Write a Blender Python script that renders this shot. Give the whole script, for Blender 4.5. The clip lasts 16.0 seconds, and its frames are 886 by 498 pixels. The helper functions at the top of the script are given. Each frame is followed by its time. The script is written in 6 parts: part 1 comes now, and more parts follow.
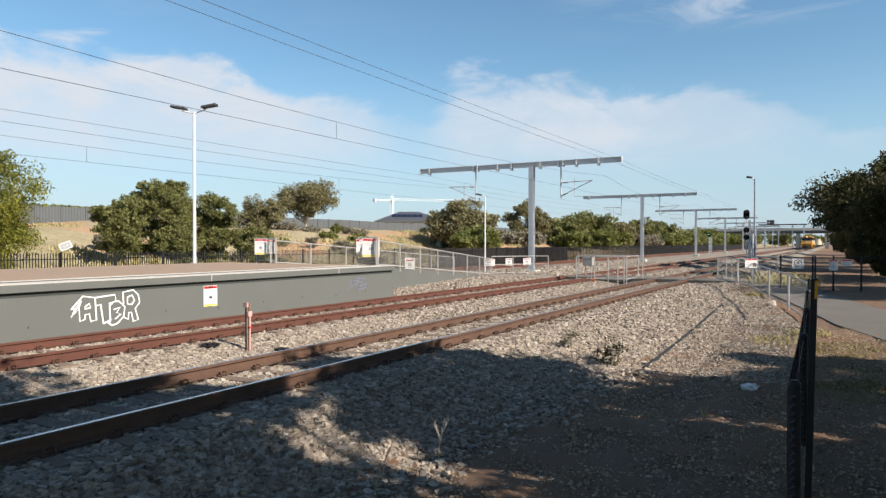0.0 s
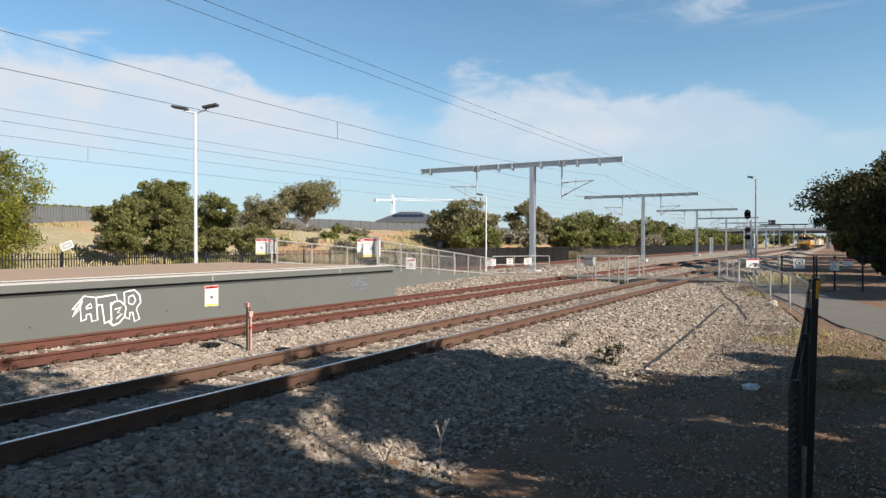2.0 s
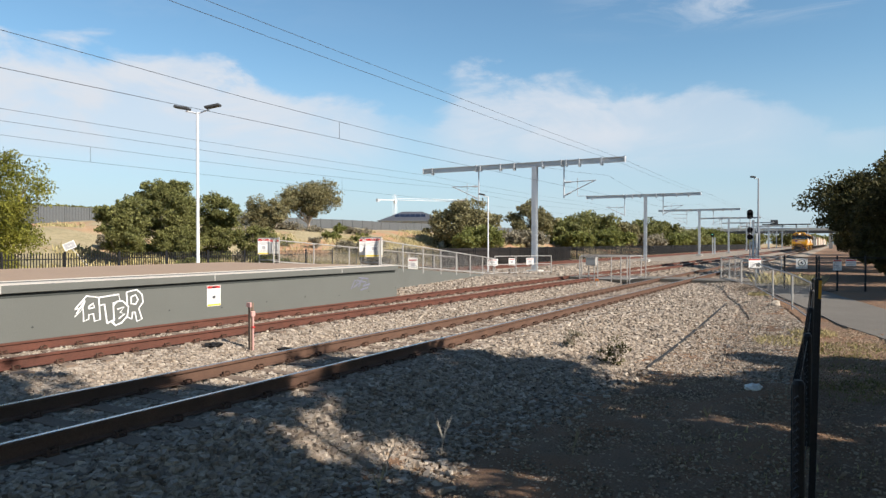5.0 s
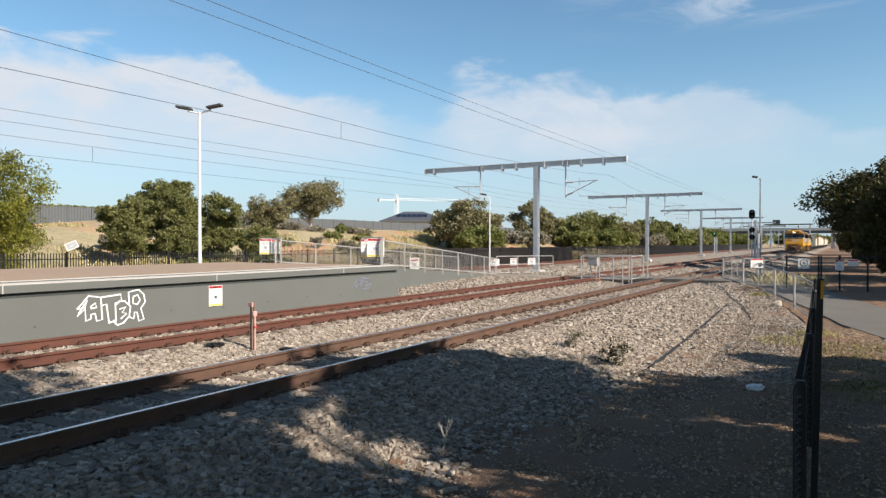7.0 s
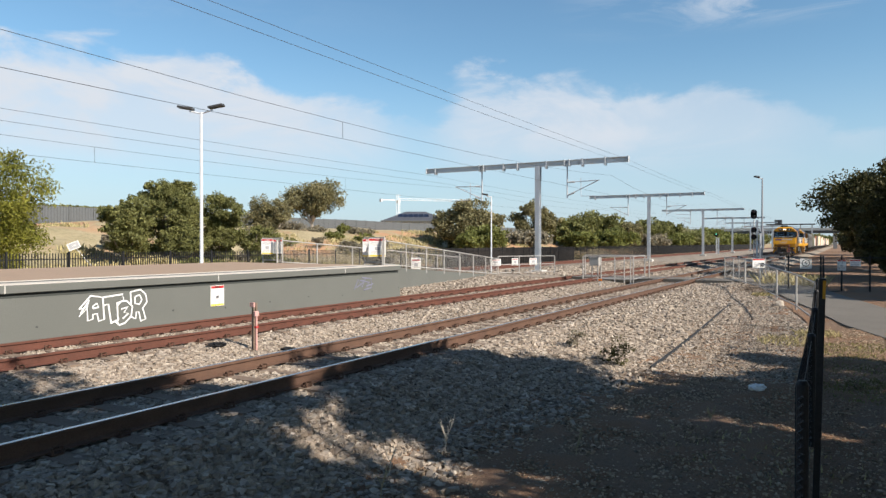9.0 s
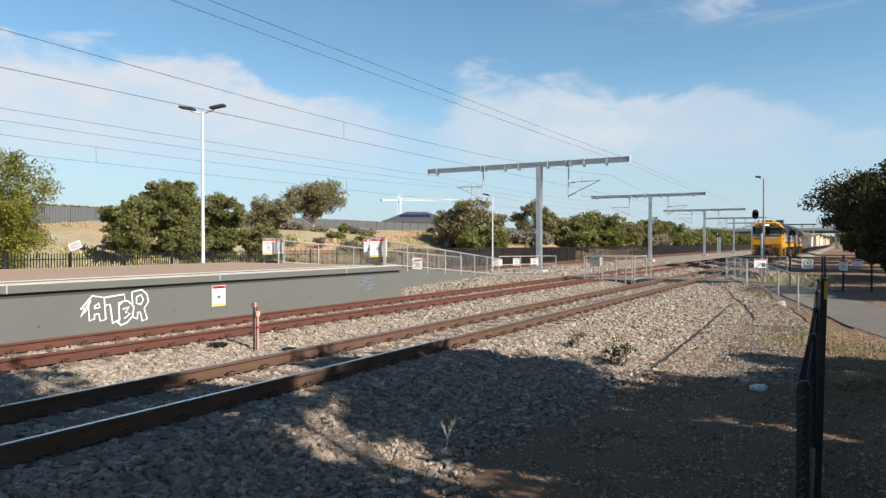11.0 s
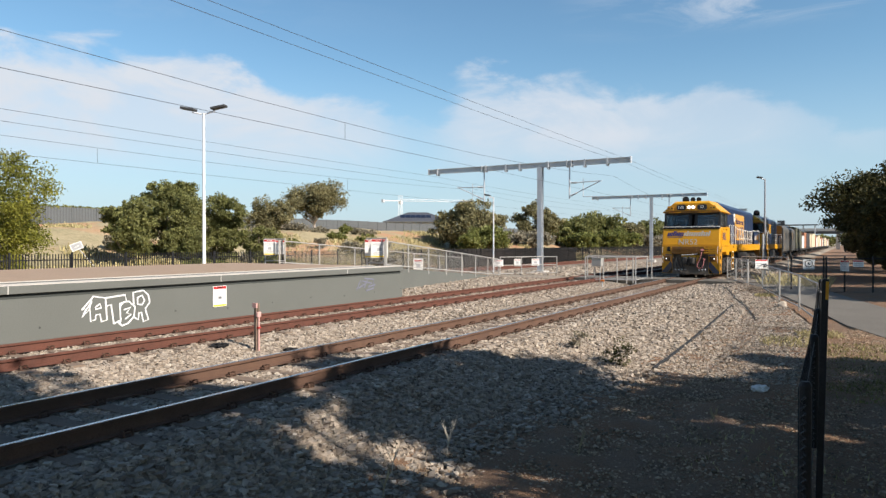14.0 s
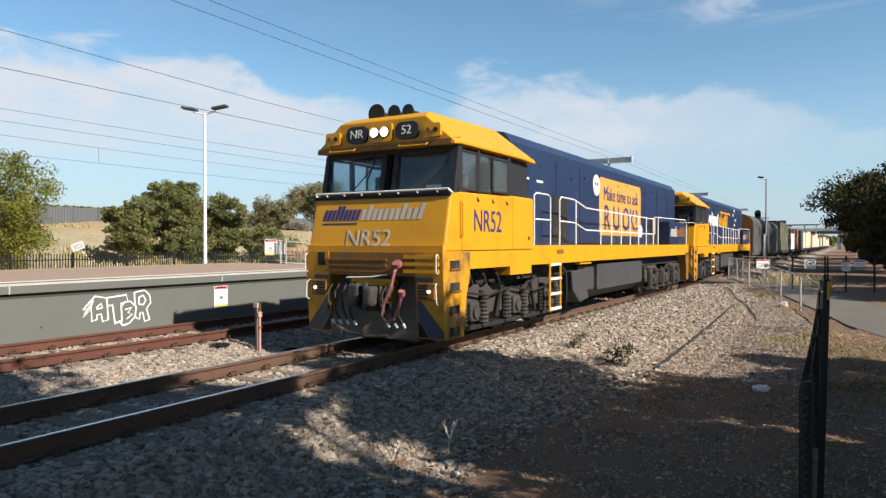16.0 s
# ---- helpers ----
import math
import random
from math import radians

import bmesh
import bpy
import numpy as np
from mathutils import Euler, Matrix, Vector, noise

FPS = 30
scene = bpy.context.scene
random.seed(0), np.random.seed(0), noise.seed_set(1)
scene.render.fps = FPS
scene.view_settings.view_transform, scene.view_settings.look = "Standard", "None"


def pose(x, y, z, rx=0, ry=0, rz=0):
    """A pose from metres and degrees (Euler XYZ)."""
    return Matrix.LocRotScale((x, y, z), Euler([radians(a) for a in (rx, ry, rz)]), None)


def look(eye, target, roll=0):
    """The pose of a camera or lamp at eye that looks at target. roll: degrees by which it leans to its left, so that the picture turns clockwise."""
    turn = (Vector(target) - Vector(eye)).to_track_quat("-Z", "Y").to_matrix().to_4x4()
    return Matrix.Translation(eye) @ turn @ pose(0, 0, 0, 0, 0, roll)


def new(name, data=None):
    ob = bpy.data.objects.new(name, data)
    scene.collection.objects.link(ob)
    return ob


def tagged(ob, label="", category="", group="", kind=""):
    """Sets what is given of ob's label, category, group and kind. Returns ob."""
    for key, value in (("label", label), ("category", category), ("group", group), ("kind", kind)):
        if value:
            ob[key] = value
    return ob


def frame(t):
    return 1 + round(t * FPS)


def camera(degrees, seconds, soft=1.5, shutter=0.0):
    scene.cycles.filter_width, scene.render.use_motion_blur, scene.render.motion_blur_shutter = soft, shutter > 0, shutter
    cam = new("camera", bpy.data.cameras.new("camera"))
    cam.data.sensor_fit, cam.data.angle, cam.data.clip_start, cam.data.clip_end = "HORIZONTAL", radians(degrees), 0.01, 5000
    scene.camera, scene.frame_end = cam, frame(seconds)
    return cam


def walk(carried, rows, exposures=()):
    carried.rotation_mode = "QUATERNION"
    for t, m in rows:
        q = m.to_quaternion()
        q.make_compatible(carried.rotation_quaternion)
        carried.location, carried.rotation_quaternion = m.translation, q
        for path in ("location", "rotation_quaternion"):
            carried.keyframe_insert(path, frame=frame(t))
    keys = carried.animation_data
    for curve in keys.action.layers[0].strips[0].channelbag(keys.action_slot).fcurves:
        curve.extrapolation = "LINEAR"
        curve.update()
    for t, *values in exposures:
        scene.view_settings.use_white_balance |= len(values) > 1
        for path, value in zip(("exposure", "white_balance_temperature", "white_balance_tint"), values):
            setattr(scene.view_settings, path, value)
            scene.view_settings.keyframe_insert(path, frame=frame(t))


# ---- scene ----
# ---- camera ----
EYE = (0.0, 0.0, 1.77)


def aim(turn, tilt, roll=0.0):
    """Camera pose: degrees to the left of the track's direction and above the horizon."""
    a, b = radians(turn), radians(tilt)
    d = Vector((-math.sin(a) * math.cos(b), math.cos(a) * math.cos(b), math.sin(b)))
    return look(EYE, Vector(EYE) + d * 10, roll)


cam = camera(66.32, 16.0, soft=1.4)
T0, P0 = 29.94, -0.48
walk(cam, [(t, aim(T0 + a, P0 + b)) for t, a, b in (
    (0.0, 0.0, 0.0), (1.0, 0.02, 0.0), (2.0, 0.08, -0.005), (3.0, 0.135, -0.01), (4.0, 0.19, -0.01),
    (5.2, 0.265, -0.01), (6.5, 0.355, -0.01), (7.5, 0.425, -0.01), (8.5, 0.49, -0.01), (9.2, 0.535, -0.01),
    (10.3, 0.595, -0.005), (11.5, 0.645, 0.005), (12.5, 0.67, 0.02), (13.5, 0.69, 0.045), (14.5, 0.735, 0.05),
    (15.5, 0.775, 0.045), (16.0, 0.795, 0.045))])

# ---- sky and sun ----
SUN_EL, SUN_AZ = 35.5, -6.0          # degrees above the horizon; from the +x axis towards +y
sun = new("sun", bpy.data.lights.new("sun", "SUN"))
sun.data.energy, sun.data.angle, sun.data.color = 5.0, radians(0.55), (1.0, 0.915, 0.82)
sd = Vector((math.cos(radians(SUN_AZ)) * math.cos(radians(SUN_EL)),
             math.sin(radians(SUN_AZ)) * math.cos(radians(SUN_EL)), math.sin(radians(SUN_EL))))
sun.matrix_world = look(sd * 60, (0, 0, 0))

world = bpy.data.worlds.new("sky")
scene.world = world
world.use_nodes = True
wn, wl = world.node_tree.nodes, world.node_tree.links
wn.clear()
w_out, w_bg = wn.new("ShaderNodeOutputWorld"), wn.new("ShaderNodeBackground")
w_sky = wn.new("ShaderNodeTexSky")
w_sky.sky_type, w_sky.sun_disc = "NISHITA", False
w_sky.sun_elevation, w_sky.sun_rotation = radians(SUN_EL), radians(90 - SUN_AZ)
w_sky.air_density, w_sky.dust_density, w_sky.ozone_density = 1.0, 0.3, 2.5
w_co, w_sep = wn.new("ShaderNodeTexCoord"), wn.new("ShaderNodeSeparateXYZ")
wl.new(w_co.outputs["Generated"], w_sep.inputs[0])


def wmath(op, a, b=None, clamp=False):
    n = wn.new("ShaderNodeMath")
    n.operation, n.use_clamp = op, clamp
    for i, v in enumerate((a, b)):
        if v is None:
            continue
        if isinstance(v, (int, float)):
            n.inputs[i].default_value = v
        else:
            wl.new(v, n.inputs[i])
    return n.outputs[0]


def wnoise(vec, scale, detail, rough, dist=0.0):
    n = wn.new("ShaderNodeTexNoise")
    n.inputs["Scale"].default_value, n.inputs["Detail"].default_value = scale, detail
    n.inputs["Roughness"].default_value, n.inputs["Distortion"].default_value = rough, dist
    wl.new(vec, n.inputs["Vector"])
    return n.outputs["Fac"]


def wramp(v, lo, hi):
    n = wn.new("ShaderNodeMapRange")
    n.interpolation_type = "SMOOTHSTEP"
    n.inputs["From Min"].default_value, n.inputs["From Max"].default_value = lo, hi
    wl.new(v, n.inputs["Value"])
    return n.outputs[0]


def wcurve(v, stops):
    """A smooth curve over a value: stops of (place 0 to 1, height 0 to 1)."""
    n = wn.new("ShaderNodeValToRGB")
    n.color_ramp.interpolation = "EASE"
    while len(n.color_ramp.elements) < len(stops):
        n.color_ramp.elements.new(0.5)
    for el, (p, h) in zip(n.color_ramp.elements, stops):
        el.position, el.color = p, (h, h, h, 1)
    wl.new(v, n.inputs["Fac"])
    return n.outputs["Color"]


# clouds: two low banks of cumulus with billowed tops, a thin gap between them, and wisps above
w_map = wn.new("ShaderNodeMapping")
w_map.inputs["Scale"].default_value = (1.0, 1.0, 2.4)
w_map.inputs["Location"].default_value = (0.35, 0.1, 0.0)
wl.new(w_co.outputs["Generated"], w_map.inputs["Vector"])
n_edge = wnoise(w_map.outputs[0], 7.0, 9, 0.58, 0.35)
n_body = wnoise(w_map.outputs[0], 5.0, 10, 0.62, 0.7)
z_up = w_sep.outputs["Z"]
bearing = wmath("ARCTAN2", w_sep.outputs["X"], w_sep.outputs["Y"])
along = wmath("DIVIDE", wmath("ADD", bearing, 2.2), 3.6, True)
tops = wcurve(along, ((0.0, 0.42), (0.24, 0.44), (0.35, 0.49), (0.40, 0.40), (0.455, 0.37), (0.475, 0.44), (0.52, 0.445), (0.56, 0.38), (0.62, 0.30), (0.70, 0.25), (1.0, 0.4)))
mass = wcurve(along, ((0.0, 0.2), (0.24, 0.5), (0.30, 1.0), (0.38, 1.0), (0.43, 0.75), (0.452, 0.22), (0.475, 0.72), (0.52, 0.95), (0.58, 0.7), (0.61, 0.4), (0.64, 0.12), (1.0, 0.2)))
edge_h = wmath("ADD", wmath("MULTIPLY", tops, 0.54), wmath("MULTIPLY", wmath("SUBTRACT", n_edge, 0.5), 0.16))
bank = wramp(wmath("SUBTRACT", edge_h, z_up), -0.004, 0.03)
veil = wmath("MULTIPLY", bank, wmath("ADD", wmath("MULTIPLY", wramp(n_body, 0.36, 0.60), 0.34), 0.66))
low = wmath("ADD", wmath("MULTIPLY", wramp(z_up, 0.08, 0.16), 0.87), 0.13)
bank_f = wmath("MULTIPLY", wmath("MULTIPLY", veil, low), mass)
w_map2 = wn.new("ShaderNodeMapping")
w_map2.inputs["Scale"].default_value = (1.0, 1.6, 4.0)
w_map2.inputs["Location"].default_value = (1.3, 0.2, 0.4)
wl.new(w_co.outputs["Generated"], w_map2.inputs["Vector"])
wisp_at = wcurve(along, ((0.0, 0.2), (0.30, 0.1), (0.50, 0.0), (0.545, 0.4), (0.575, 1.0), (0.597, 0.9), (0.64, 0.2), (1.0, 0.2)))
wisp = wmath("MULTIPLY", wmath("MULTIPLY", wramp(wnoise(w_map2.outputs[0], 6.0, 9, 0.62, 0.9), 0.44, 0.66), wramp(z_up, 0.27, 0.31)), wisp_at)
cover = wmath("ADD", bank_f, wmath("MULTIPLY", wisp, 0.55), True)
w_mix = wn.new("ShaderNodeMixRGB")
w_mix.inputs["Color2"].default_value = (5.9, 6.3, 6.9, 1)
wl.new(cover, w_mix.inputs["Fac"])
w_tint = wn.new("ShaderNodeMixRGB")
w_tint.blend_type = "MULTIPLY"
w_tint.inputs["Fac"].default_value = 1.0
w_tint.inputs["Color2"].default_value = (1.0, 1.21, 1.20, 1)
wl.new(w_sky.outputs[0], w_tint.inputs["Color1"])
w_haze = wn.new("ShaderNodeMixRGB")
w_haze.inputs["Color2"].default_value = (4.0, 5.05, 6.3, 1)
wl.new(wmath("MULTIPLY", wmath("SUBTRACT", 1.0, wramp(z_up, -0.02, 0.27)), 0.80), w_haze.inputs["Fac"])
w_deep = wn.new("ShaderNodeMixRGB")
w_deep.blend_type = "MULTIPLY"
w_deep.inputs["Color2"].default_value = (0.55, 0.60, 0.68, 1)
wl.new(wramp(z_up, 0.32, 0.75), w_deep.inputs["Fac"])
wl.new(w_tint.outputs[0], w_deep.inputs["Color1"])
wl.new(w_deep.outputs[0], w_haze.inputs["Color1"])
wl.new(w_haze.outputs[0], w_mix.inputs["Color1"])
wl.new(w_mix.outputs[0], w_bg.inputs["Color"])
w_bg.inputs["Strength"].default_value = 0.076
wl.new(w_bg.outputs[0], w_out.inputs["Surface"])
scene.view_settings.exposure = 0.68


# ---- materials ----
def mat(name, col, rough=0.8, metal=0.0, col2=None, scale=6.0, fine=60.0, amount=0.35, bump=0.2, dist=0.01,
        stain=None, stain_scale=1.2, stain_lo=0.55, stain_hi=0.75, island=0.0, rand=0.0, spec=0.4, translucent=0.0):
    """A procedural surface: two noises mix colours, a third adds stains, plus relief."""
    m = bpy.data.materials.new(name)
    m.use_nodes = True
    nt = m.node_tree
    n, l = nt.nodes, nt.links
    b = n["Principled BSDF"]
    b.inputs["Roughness"].default_value, b.inputs["Metallic"].default_value = rough, metal
    b.inputs["Specular IOR Level"].default_value = spec
    co = n.new("ShaderNodeTexCoord")
    vec = co.outputs["Object"]

    def nz(s, d=6, r=0.6):
        t = n.new("ShaderNodeTexNoise")
        t.inputs["Scale"].default_value, t.inputs["Detail"].default_value, t.inputs["Roughness"].default_value = s, d, r
        l.new(vec, t.inputs["Vector"])
        return t.outputs["Fac"]

    def mixc(f, a, c):
        x = n.new("ShaderNodeMixRGB")
        for s, v in (("Fac", f), ("Color1", a), ("Color2", c)):
            if isinstance(v, tuple):
                x.inputs[s].default_value = (*v, 1)
            elif isinstance(v, float):
                x.inputs[s].default_value = v
            else:
                l.new(v, x.inputs[s])
        return x.outputs[0]

    def rng(v, lo, hi, a=0.0, c=1.0):
        x = n.new("ShaderNodeMapRange")
        x.inputs["From Min"].default_value, x.inputs["From Max"].default_value = lo, hi
        x.inputs["To Min"].default_value, x.inputs["To Max"].default_value = a, c
        l.new(v, x.inputs["Value"])
        return x.outputs[0]

    col2 = col2 or tuple(c * (1 - amount) for c in col)
    big, small = nz(scale), nz(fine, 4)
    out = mixc(rng(big, 0.3, 0.7), col, col2)
    dark = tuple(c * (1 - amount) for c in col2)
    out = mixc(rng(small, 0.45, 0.75, 0.0, 0.7), out, dark)
    if stain:
        out = mixc(rng(nz(stain_scale, 7), stain_lo, stain_hi), out, stain)
    if island or rand:
        if island:
            g = n.new("ShaderNodeNewGeometry").outputs["Random Per Island"]
            k = island
        else:
            g = n.new("ShaderNodeObjectInfo").outputs["Random"]
            k = rand
        h = n.new("ShaderNodeHueSaturation")
        l.new(rng(g, 0, 1, 1 - k, 1 + k), h.inputs["Value"])
        l.new(out, h.inputs["Color"])
        out = h.outputs[0]
    l.new(out, b.inputs["Base Color"])
    l.new(rng(small, 0.3, 0.7, max(0.02, rough - 0.12), min(1, rough + 0.12)), b.inputs["Roughness"])
    if bump:
        bp = n.new("ShaderNodeBump")
        bp.inputs["Strength"].default_value, bp.inputs["Distance"].default_value = bump, dist
        l.new(small, bp.inputs["Height"])
        l.new(bp.outputs[0], b.inputs["Normal"])
    if translucent:
        tr, mx = n.new("ShaderNodeBsdfTranslucent"), n.new("ShaderNodeMixShader")
        l.new(out, tr.inputs["Color"])
        mx.inputs[0].default_value = translucent
        l.new(b.outputs[0], mx.inputs[1])
        l.new(tr.outputs[0], mx.inputs[2])
        l.new(mx.outputs[0], n["Material Output"].inputs["Surface"])
    return m


def glow(name, col, strength):
    m = bpy.data.materials.new(name)
    m.use_nodes = True
    b = m.node_tree.nodes["Principled BSDF"]
    b.inputs["Base Color"].default_value = (*col, 1)
    b.inputs["Emission Color"].default_value, b.inputs["Emission Strength"].default_value = (*col, 1), strength
    return m


M_GROUND = mat("earth", (0.28, 0.148, 0.075), 0.95, col2=(0.215, 0.148, 0.10), scale=0.9, fine=55, amount=0.5, bump=1.0, dist=0.05,
               stain=(0.12, 0.078, 0.05), stain_scale=0.35)
M_BALLAST = mat("ballast_bed", (0.38, 0.325, 0.255), 0.95, col2=(0.22, 0.18, 0.138), scale=1.3, fine=22, amount=0.45, bump=1.0, dist=0.06)
M_STONE = mat("ballast_stone", (0.44, 0.39, 0.33), 0.9, col2=(0.28, 0.245, 0.205), scale=9, fine=90, amount=0.3, bump=0.4, dist=0.01)


def stone_colours(m, tones):
    """Each stone takes one of several tones."""
    n, l = m.node_tree.nodes, m.node_tree.links
    g, r, x = n.new("ShaderNodeNewGeometry"), n.new("ShaderNodeValToRGB"), n.new("ShaderNodeMixRGB")
    r.color_ramp.interpolation = "LINEAR"
    while len(r.color_ramp.elements) < len(tones):
        r.color_ramp.elements.new(0.5)
    for i, (el, c) in enumerate(zip(r.color_ramp.elements, tones)):
        el.position, el.color = i / (len(tones) - 1), (*c, 1)
    b = n["Principled BSDF"]
    x.blend_type, x.inputs["Fac"].default_value = "MULTIPLY", 1.0
    old = b.inputs["Base Color"].links[0].from_socket
    l.new(g.outputs["Random Per Island"], r.inputs["Fac"])
    l.new(old, x.inputs["Color1"])
    l.new(r.outputs["Color"], x.inputs["Color2"])
    l.new(x.outputs[0], b.inputs["Base Color"])


stone_colours(M_STONE, ((0.40, 0.36, 0.34), (0.72, 0.66, 0.60), (0.98, 0.96, 0.94), (0.60, 0.53, 0.47), (1.1, 1.06, 1.02), (0.88, 0.82, 0.74), (1.4, 1.38, 1.34)))
M_RAIL_TOP = mat("polished_steel", (0.55, 0.55, 0.56), 0.22, 1.0, fine=90, amount=0.15, bump=0.03)
M_RAIL_SIDE = mat("rusty_rail", (0.13, 0.072, 0.046), 0.85, col2=(0.09, 0.05, 0.034), scale=4, fine=70, amount=0.3, bump=0.3)
M_RAIL_RED = mat("red_rust", (0.135, 0.05, 0.032), 0.85, col2=(0.09, 0.037, 0.025), scale=4, fine=70, amount=0.3, bump=0.3)
M_SLEEPER = mat("sleeper_concrete", (0.23, 0.175, 0.13), 0.9, col2=(0.16, 0.115, 0.085), scale=3, fine=50, amount=0.3, bump=0.3)
M_PLAT_WALL = mat("grey_painted_concrete", (0.128, 0.132, 0.119), 0.75, scale=0.6, fine=40, amount=0.08, bump=0.12,
                  stain=(0.112, 0.116, 0.104), stain_scale=0.5)
# darker grey that puts recess shade into the groove's and weep holes' colour
M_PLAT_DARK = mat("recess_shade_grey", (0.05, 0.055, 0.05), 0.7, amount=0.15)
M_PLAT_TOP = mat("paved_platform", (0.36, 0.255, 0.175), 0.9, col2=(0.31, 0.225, 0.16), scale=2, fine=30, amount=0.12, bump=0.2)
M_WHITE = mat("white_paint", (0.78, 0.77, 0.73), 0.7, amount=0.1, stain=(0.6, 0.57, 0.52), stain_scale=3)
M_EDGE = mat("worn_pale_edge_paint", (0.64, 0.59, 0.52), 0.8, col2=(0.54, 0.48, 0.41), scale=2, fine=30, amount=0.12, bump=0.1)
M_GALV = mat("galvanised_steel", (0.60, 0.62, 0.64), 0.5, 0.3, scale=2, fine=25, amount=0.15, bump=0.05)
M_POLE = mat("white_powder_coat", (0.72, 0.73, 0.74), 0.4, 0.0, amount=0.06, bump=0.03)
M_WIRE = mat("wire", (0.10, 0.105, 0.11), 0.5, 0.5, amount=0.2, bump=0)
M_BLACK = mat("black_powder_coat", (0.012, 0.012, 0.013), 0.6, amount=0.3, bump=0.05)
M_CONC = mat("pale_concrete", (0.52, 0.50, 0.46), 0.9, amount=0.2, bump=0.3)
M_ASPHALT = mat("grey_asphalt", (0.155, 0.14, 0.118), 0.92, scale=1.0, fine=80, amount=0.2, bump=0.5, dist=0.01)
M_BARK = mat("bark", (0.27, 0.22, 0.17), 0.95, col2=(0.17, 0.13, 0.10), scale=3, fine=25, amount=0.3, bump=0.7, dist=0.03)


def leafmat(name, col, col2, k=0.45):
    return mat(name, col, 0.6, col2=col2, scale=0.6, fine=9, amount=0.25, bump=0, island=k, spec=0.3, translucent=0.35)


M_LEAF_WATTLE = leafmat("wattle_leaf", (0.26, 0.245, 0.035), (0.15, 0.16, 0.028))
M_LEAF_OLIVE = leafmat("olive_leaf", (0.235, 0.23, 0.078), (0.14, 0.148, 0.05))
M_LEAF_GUM = leafmat("gum_leaf", (0.27, 0.235, 0.115), (0.18, 0.165, 0.08))
M_LEAF_DARK = leafmat("dark_leaf", (0.115, 0.105, 0.036), (0.055, 0.056, 0.024))
M_LEAF_BUSH = leafmat("bush_leaf", (0.22, 0.225, 0.062), (0.145, 0.16, 0.045))
M_LEAF_GREY = leafmat("grey_bush_leaf", (0.30, 0.265, 0.19), (0.22, 0.195, 0.135))


# ---- mesh helpers ----
def part(name, bm, material, parent=None, label=""):
    me = bpy.data.meshes.new(name)
    bm.to_mesh(me)
    bm.free()
    ob = new(name, me)
    me.materials.append(material)
    if parent is not None:
        ob.parent = parent
    return tagged(ob, label)


def empty(name, m, label, category, group="", kind=""):
    ob = new(name)
    ob.empty_display_size = 0.2
    ob.matrix_world = m
    return tagged(ob, label, category, group, kind)


def box(bm, x0, x1, y0, y1, z0, z1, bevel=0.0):
    r = bmesh.ops.create_cube(bm, size=1, matrix=Matrix.Translation(((x0 + x1) / 2, (y0 + y1) / 2, (z0 + z1) / 2))
                              @ Matrix.Diagonal((abs(x1 - x0), abs(y1 - y0), abs(z1 - z0), 1)))
    if bevel:
        es = list({e for v in r["verts"] for e in v.link_edges})
        bmesh.ops.bevel(bm, geom=es, offset=bevel, segments=2, affect="EDGES", profile=0.5)
    return bm


def rod(bm, a, b, r, r2=None, seg=8):
    a, b = Vector(a), Vector(b)
    d = b - a
    m = Matrix.Translation((a + b) / 2) @ d.to_track_quat("Z", "Y").to_matrix().to_4x4()
    bmesh.ops.create_cone(bm, cap_ends=True, segments=seg, radius1=r, radius2=r if r2 is None else r2, depth=d.length, matrix=m)
    return bm


def pipe(bm, pts, r, seg=8):
    """A round tube swept through points, in one piece."""
    pts = [Vector(p) for p in pts]
    rings, up = [], None
    for i, p in enumerate(pts):
        d = (pts[min(i + 1, len(pts) - 1)] - pts[max(i - 1, 0)]).normalized()
        up = (Vector((0.31, 0.17, 1)) if abs(d.z) < 0.9 else Vector((1, 0.2, 0.1))) if up is None else up
        u = (up - d * up.dot(d)).normalized()
        up, v = u, d.cross(u)
        rings.append([bm.verts.new(p + (u * math.cos(a) + v * math.sin(a)) * r) for a in [6.28319 * k / seg for k in range(seg)]])
    for a, b in zip(rings, rings[1:]):
        for k in range(seg):
            bm.faces.new((a[k], a[(k + 1) % seg], b[(k + 1) % seg], b[k]))
    bm.faces.new(rings[0][::-1])
    bm.faces.new(rings[-1])
    return bm


def prism(bm, prof, y0, y1, axis="y"):
    """A closed outline (x, z), drawn out from y0 to y1; with axis x the outline is (y, z)."""
    f = (lambda p, s: (p[0], s, p[1])) if axis == "y" else (lambda p, s: (s, p[0], p[1]))
    a = [bm.verts.new(f(p, y0)) for p in prof]
    b = [bm.verts.new(f(p, y1)) for p in prof]
    n = len(prof)
    for i in range(n):
        bm.faces.new((a[i], a[(i + 1) % n], b[(i + 1) % n], b[i]))
    bm.faces.new(a[::-1])
    bm.faces.new(b)
    bmesh.ops.recalc_face_normals(bm, faces=bm.faces)
    return bm


def loft(bm, rings):
    """Skin over rings of equal length, ends closed."""
    vs = [[bm.verts.new(p) for p in r] for r in rings]
    n = len(vs[0])
    for a, b in zip(vs, vs[1:]):
        for i in range(n):
            bm.faces.new((a[i], a[(i + 1) % n], b[(i + 1) % n], b[i]))
    bm.faces.new(vs[0][::-1])
    bm.faces.new(vs[-1])
    bmesh.ops.recalc_face_normals(bm, faces=bm.faces)
    return bm


